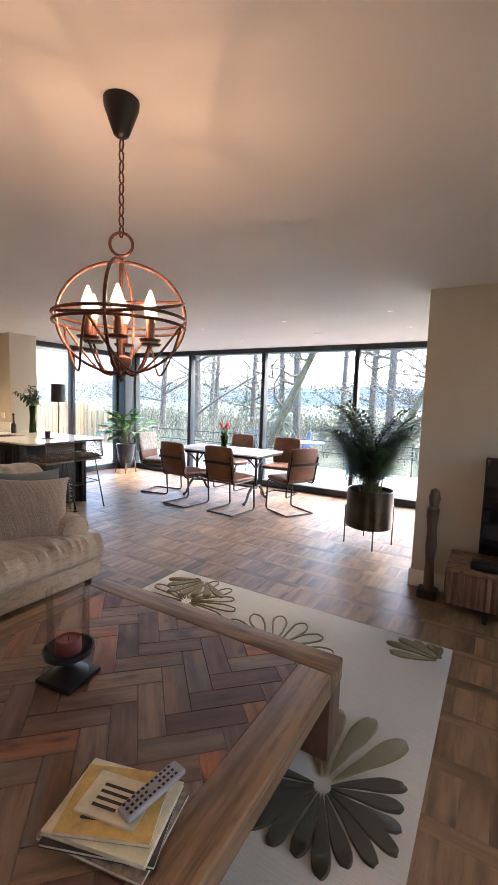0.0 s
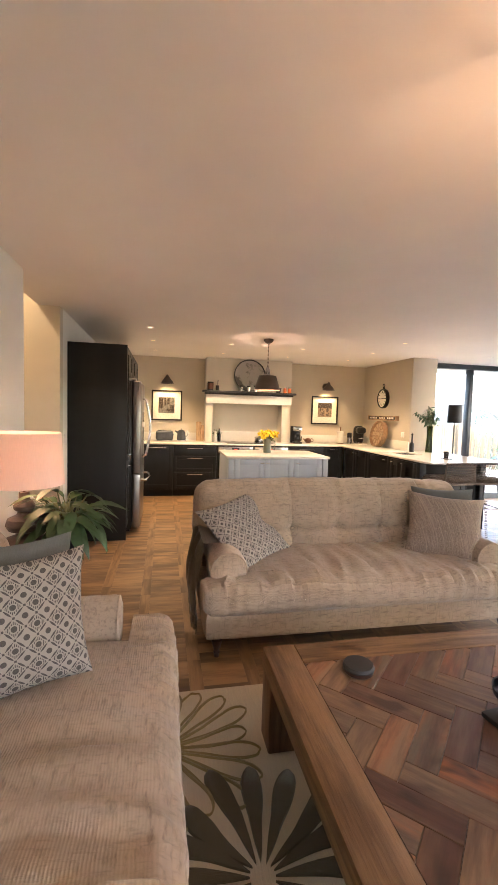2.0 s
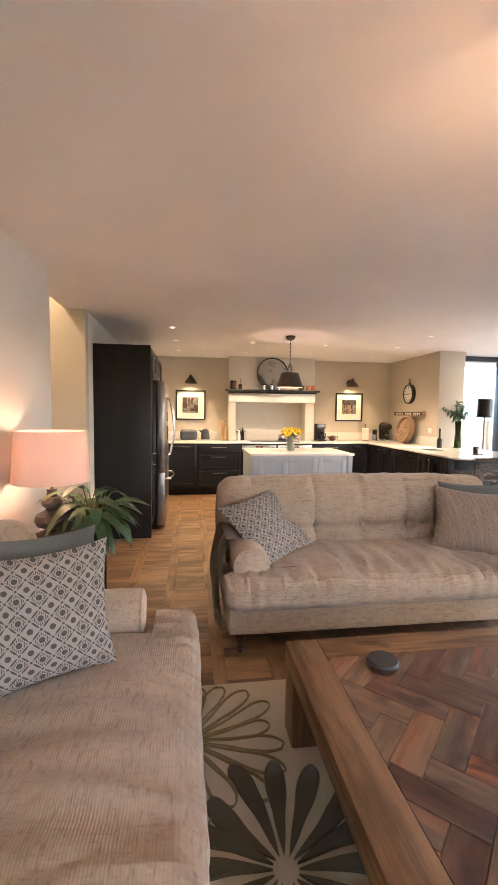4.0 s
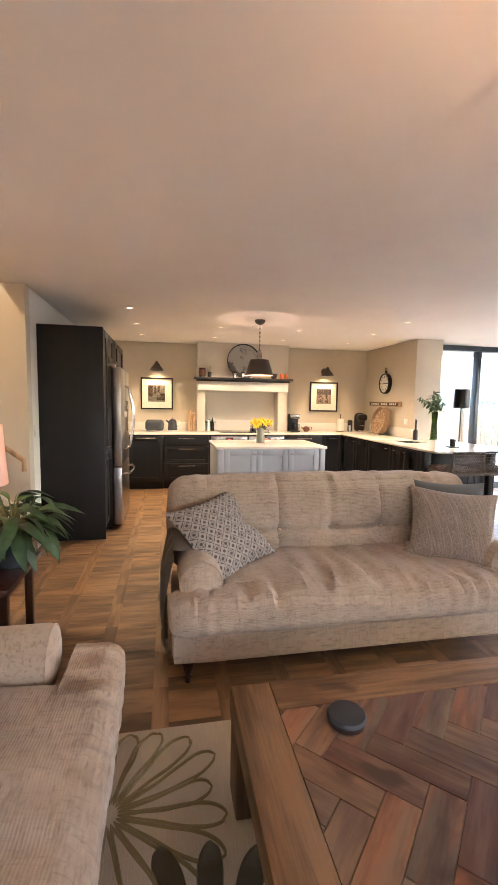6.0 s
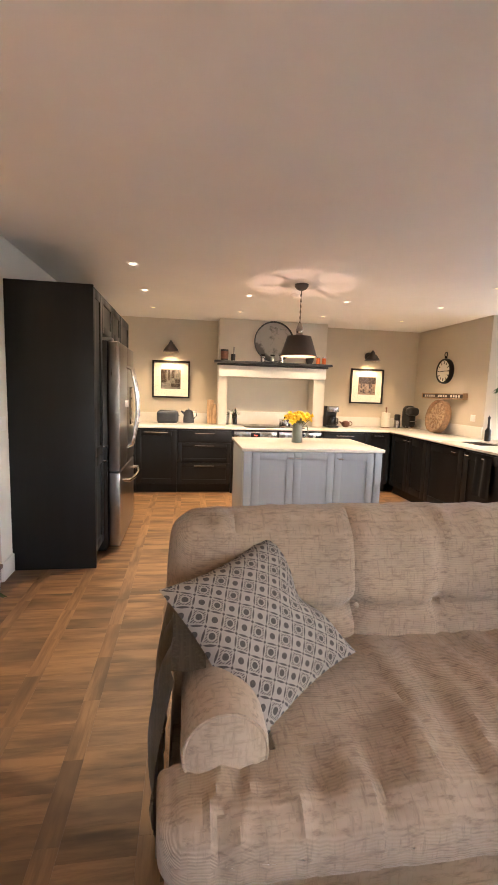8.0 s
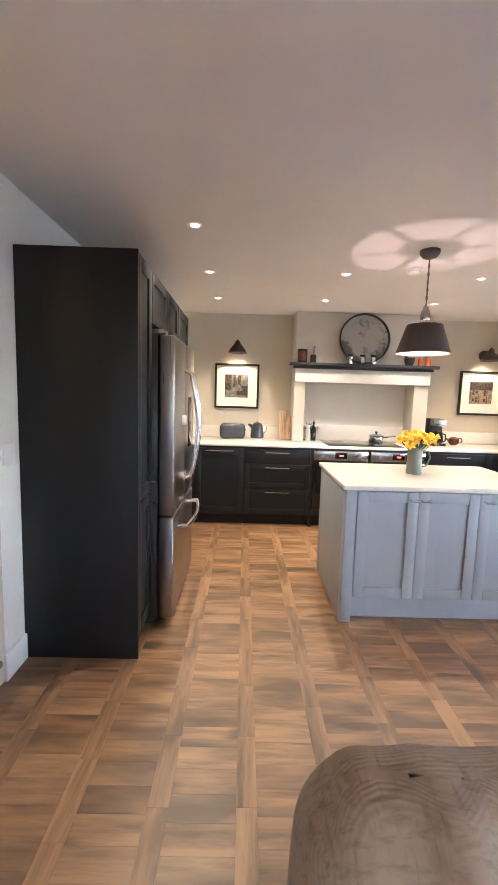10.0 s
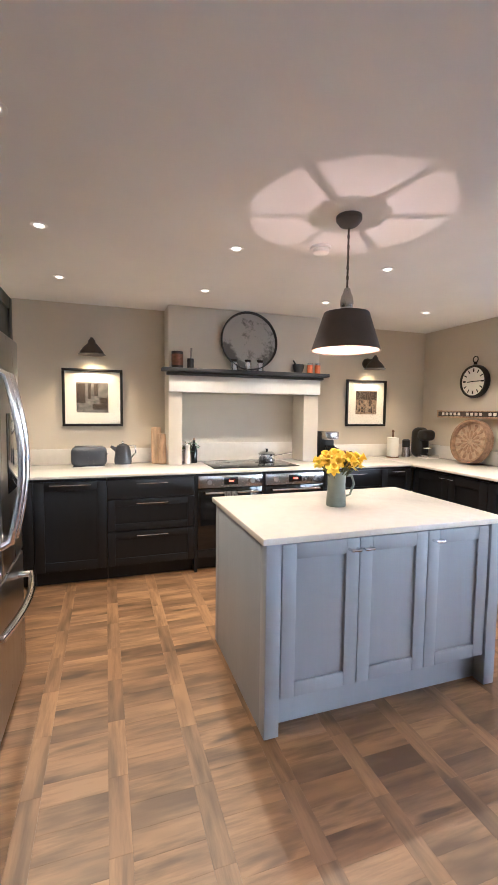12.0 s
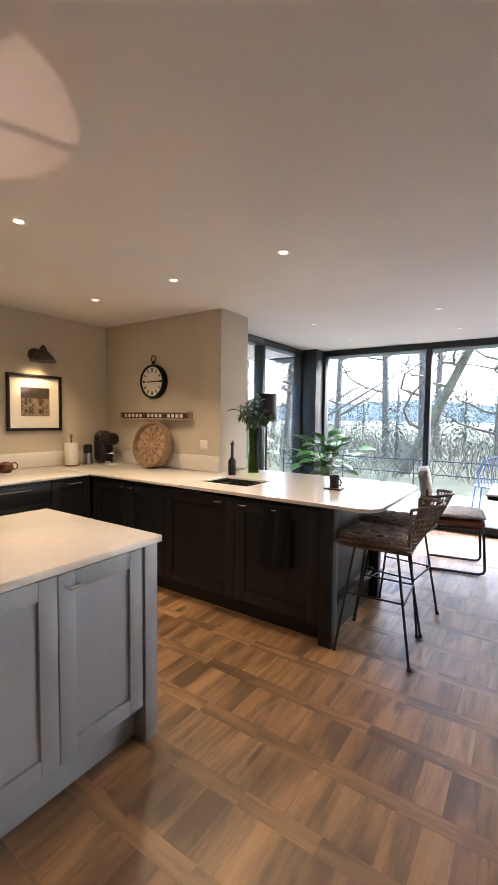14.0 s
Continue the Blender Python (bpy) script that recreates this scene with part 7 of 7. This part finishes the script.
for k in range(96):
    y = -1 + 0.13 * k
    top = 1.28 if y < 9.6 else 1.28 - (y - 9.6) * 0.62
    x = -12.2 if y < 9.6 else -12.2 + (y - 9.6) * 0.9
    part("board", box(x, x + 0.02, y, y + 0.118, -0.6, top, 0.003, seg=1), M["fence"], fe)
for k in range(6):
    part("post", box(-12.17, -12.08, -1 + 2.0 * k, -0.9 + 2.0 * k, -0.6, 1.36, 0.005), M["fence"], fe)


def metal_chair(x, y, r):
    c = thing("garden_chair", (0, 0, 0), "blue painted wrought metal garden chair on the terrace", "chair", "garden chairs")
    part("seat", lathe([(0, 0.43), (0.22, 0.43), (0.225, 0.445), (0, 0.45)], 0, 0, 0, 24), M["bluechair"], c)
    b = None
    for k in range(9):
        u = -0.2 + 0.05 * k
        b = tube([(u * 0.8, -0.2, 0.45), (u * 1.1, -0.24, 0.68), (u * 0.9, -0.26, 0.88 - 1.2 * u * u)], 0.007, 5, b)
    part("back_bars", b, M["bluechair"], c)
    part("back_hoop", tube([(-0.2, -0.19, 0.44), (-0.25, -0.23, 0.68), (-0.17, -0.26, 0.86), (0, -0.27, 0.92), (0.17, -0.26, 0.86), (0.25, -0.23, 0.68), (0.2, -0.19, 0.44)], 0.012, 8), M["bluechair"], c)
    for sx in (-1, 1):
        for sy in (-1, 1):
            part("leg", tube([(0.16 * sx, 0.16 * sy, 0.43), (0.2 * sx, 0.2 * sy, 0.0)], 0.011, 6), M["bluechair"], c)
    c.matrix_basis = pose(x, y, -0.03, 0, 0, r)


metal_chair(-4.55, 8.1, 20)
metal_chair(-3.9, 8.9, 120)
metal_chair(-2.4, 8.5, 200)
gt = thing("garden_table", (-3.5, 8.3, -0.03), "round blue metal garden table on the terrace", "table")
part("top", lathe([(0, 0.69), (0.45, 0.69), (0.455, 0.71), (0, 0.715)], -3.5, 8.25, -0.03, 36), M["bluechair"], gt)
part("pedestal", lathe([(0, 0), (0.25, 0), (0.05, 0.06), (0.03, 0.3), (0.03, 0.69)], -3.5, 8.25, -0.03, 16), M["bluechair"], gt)
rl = thing("terrace_railing", (-2, 9.5, -0.03), "thin dark metal railing along the terrace edge", "railing")
for z in (0.35, 0.62):
    part("rail", tube([(-9, 9.5, z), (3, 9.5, z)], 0.012, 6), M["frame"], rl)
for k in range(9):
    part("post", tube([(-9 + 1.5 * k, 9.5, -0.03), (-9 + 1.5 * k, 9.5, 0.66)], 0.015, 6), M["frame"], rl)


def tree(x, y, z, height, r, seed, material, label, lean=(0, 0), twigs=True, low=0.3):
    rng = random.Random(seed)
    t = thing("tree", (x, y, z), label, "tree", "trees beyond the terrace")
    pts = [Vector((x + lean[0] * s + 0.2 * math.sin(3 * s + seed) * s, y + lean[1] * s, z + height * s)) for s in [k / 9 for k in range(10)]]
    part("trunk", tube(pts, [r * (1 - 0.88 * k / 9) for k in range(10)], 8), material, t)
    limbs, tw = None, []
    src = tube([(0, 0, 0), (0.35, 0.04, 0.03), (0.7, -0.03, 0.10), (1, 0.02, 0.2)], [0.010, 0.008, 0.005, 0.002], 3)
    for k in range(20):
        s = rng.uniform(low, 0.95)
        o = pts[int(s * 9)].lerp(pts[min(9, int(s * 9) + 1)], s * 9 % 1)
        a, L, up = rng.uniform(0, 6.283), height * rng.uniform(0.14, 0.34) * (1.1 - 0.5 * s), rng.uniform(0.2, 0.8)
        lp = [o + Vector((math.cos(a + 0.25 * q) * L * q / 5, math.sin(a + 0.25 * q) * L * q / 5, up * L * (q / 5) ** 1.4 + rng.uniform(-0.1, 0.1))) for q in range(6)]
        limbs = tube(lp, [max(0.012, r * 0.34 * (1 - s * 0.6) * (1 - 0.85 * q / 5)) for q in range(6)], 5, limbs)
        for q in range(1, 6):
            for w in range(5 if twigs else 2):
                tw.append((src, pose(*lp[q].lerp(lp[q - 1], rng.random()), rng.uniform(-40, 40), rng.uniform(-70, 20), rng.uniform(0, 360)) @ Matrix.Scale(rng.uniform(0.6, 1.7), 4)))
    part("limbs", limbs, material, t)
    part("crown", merged(tw), M["bark"], t, "bare winter twigs", kind="stuff")


_rng = random.Random(77)
for k, (x, y, h, r) in enumerate(((-15.5, 17, 15, 0.2), (-11.5, 15, 16, 0.24), (-9.2, 19, 17, 0.2), (-12.8, 22, 17, 0.22), (-7.0, 16, 16, 0.22), (-8.5, 26, 18, 0.24), (-5.2, 20, 17, 0.22), (-3.4, 15.5, 16, 0.2), (-1.2, 19, 17, 0.24), (0.8, 15, 15, 0.18), (3.5, 18, 16, 0.22), (-17, 24, 16, 0.22), (-22, 20, 16, 0.22), (-21, 29, 18, 0.25), (6, 24, 16, 0.25))):
    tree(x, y, -2.5, h, r, k + 1, M["bark"], "tall bare winter tree beyond the garden", (_rng.uniform(-0.8, 0.8), 0), low=0.2)
tree(-7.6, 13.4, -1.2, 10, 0.19, 50, M["mossbark"], "leaning mossy-barked tree by the terrace", (4.2, 1.0), low=0.35)
tree(-3.2, 12.4, -1.2, 8, 0.13, 51, M["mossbark"], "leaning mossy-barked tree by the terrace", (3.4, 0.5), low=0.3)


def conifer(x, y, z, height, seed):
    rng = random.Random(seed)
    t = thing("conifer_tree", (x, y, z), "dark green conifer below the garden", "tree", "conifers beyond the terrace")
    part("trunk", tube([(x, y, z), (x, y, z + height)], [0.16, 0.02], 8), M["bark"], t)
    src, ps = blade(1.0, 0.22, 0.35, 3), []
    for k in range(520):
        s = rng.random() ** 0.8
        a = rng.uniform(0, 360)
        L = (1 - s) * height * 0.30 + 0.15
        q = rng.uniform(0.0, 0.75)
        ps.append((src, pose(x + q * L * math.cos(radians(a)), y + q * L * math.sin(radians(a)), z + 0.3 + s * (height - 0.3), rng.uniform(-30, 30), rng.uniform(0, 25), a + rng.uniform(-25, 25)) @ Matrix.Scale(L * rng.uniform(0.35, 0.55), 4)))
    part("crown", merged(ps), M["conifer"], t, kind="stuff")


for k, (x, y, h) in enumerate(((-8.3, 17, 6.0), (-6.6, 22, 6.5), (-12, 24, 6), (-2.5, 23, 5), (1.5, 22, 5), (-18, 30, 9))):
    conifer(x, y, -3.2, h, 100 + k)
_rng, _ps = random.Random(5), []
_src = tube([(0, 0, 0), (0.1, 0.05, 0.5), (-0.05, 0.1, 1.0)], [0.009, 0.006, 0.002], 3)
for k in range(9000):
    x, y = _rng.uniform(-26, 10), 12.5 + 16 * _rng.random() ** 1.3
    _ps.append((_src, pose(x, y, -0.9, _rng.uniform(-40, 40), _rng.uniform(-40, 40), _rng.uniform(0, 360)) @ Matrix.Scale(_rng.uniform(0.7, 2.4), 4)))
tagged(solid("brushwood", merged(_ps), M["brush"], "tangled winter scrub below the garden", "shrub"), kind="stuff")
_rng, _ps = random.Random(15), []
_src = blade(1.0, 0.5, 0.3, 2)
for k in range(34000):
    x, y = _rng.uniform(-30, 14), 13.5 + 18 * _rng.random()
    _ps.append((_src, pose(x, y, -0.8 + 3.2 * _rng.random() ** 1.5 + 0.04 * (y - 13), _rng.uniform(-80, 80), _rng.uniform(-80, 80), _rng.uniform(0, 360)) @ Matrix.Scale(_rng.uniform(0.06, 0.15), 4)))
tagged(solid("undergrowth", merged(_ps), M["conifer"], "dull green undergrowth among the trees", "shrub"), kind="stuff")
# upright strip of hills; its haze is only the material's pale colour
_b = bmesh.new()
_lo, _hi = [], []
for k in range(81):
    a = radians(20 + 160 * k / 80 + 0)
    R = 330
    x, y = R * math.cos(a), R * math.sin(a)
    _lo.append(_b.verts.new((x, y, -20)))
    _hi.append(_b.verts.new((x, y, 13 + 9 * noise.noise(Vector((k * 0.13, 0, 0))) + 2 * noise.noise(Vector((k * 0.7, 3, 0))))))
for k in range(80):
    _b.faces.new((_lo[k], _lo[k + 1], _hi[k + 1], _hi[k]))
setting("backdrop_hills", _b, M["hill"], "distant hills on the horizon, haze painted in as pale colour", "backdrop")

# ---------------- floor pieces ----------------
PITCH, STRIP = 0.313, 0.075
NEAR = (-4.6, -2.2, -0.9, 0.3)
fl_ob = bpy.data.objects["floor"]


def bevelled_board(a, b, h=0.004, e=0.0003):
    v = [(-a / 2, -b / 2, -h), (a / 2, -b / 2, -h), (a / 2, b / 2, -h), (-a / 2, b / 2, -h)]
    v += [(-a / 2, -b / 2, -e), (a / 2, -b / 2, -e), (a / 2, b / 2, -e), (-a / 2, b / 2, -e)]
    v += [(-a / 2 + e, -b / 2 + e, 0), (a / 2 - e, -b / 2 + e, 0), (a / 2 - e, b / 2 - e, 0), (-a / 2 + e, b / 2 - e, 0)]
    f = [(8, 9, 10, 11)] + [(k, (k + 1) % 4, 4 + (k + 1) % 4, 4 + k) for k in range(4)] + [(4 + k, 4 + (k + 1) % 4, 8 + (k + 1) % 4, 8 + k) for k in range(4)]
    return v, f


rest = {"y": ([], []), "x": ([], [])}
shared = {}
_rng = random.Random(31)


def board(way, x0, x1, y0, y1):
    cx, cy, a, b = (x0 + x1) / 2, (y0 + y1) / 2, x1 - x0 - 0.0004, y1 - y0 - 0.0004
    v, f = bevelled_board(a, b)
    if NEAR[0] < cx < NEAR[1] and NEAR[2] < cy < NEAR[3]:
        key = (way, round(a, 3), round(b, 3))
        if key not in shared:
            me = bpy.data.meshes.new("floor_board")
            me.from_pydata(v, [], f)
            me.materials.append(M["floor_" + way])
            shared[key] = me
        o = new("plank", shared[key])
        o.parent = fl_ob
        o.location = Vector((cx, cy, 0)) - fl_ob.location
    else:
        vs, fs = rest[way]
        k = len(vs)
        vs += [(p[0] + cx, p[1] + cy, p[2]) for p in v]
        fs += [[i + k for i in q] for q in f]


y = FLOOR_Y - PITCH * 12
while y < GY:
    if y > YL - 0.3:
        x = XB + _rng.uniform(0, 0.3)
        while x < XE:
            n = 0.105
            board("y", x, x + n, y + STRIP, y + PITCH)
            x += n
        x = XB + _rng.uniform(0, 0.3)
        while x < XE:
            n = 0.315
            board("x", x, x + n, y, y + STRIP)
            x += n
    y += PITCH
for way, (vs, fs) in rest.items():
    me = bpy.data.meshes.new("floor_boards")
    me.from_pydata(vs, [], fs)
    me.materials.append(M["floor_" + way + "j"])
    o = new("floor_boards", me)
    o.parent = fl_ob
    o.location = -fl_ob.location
    o["kind"] = "stuff"
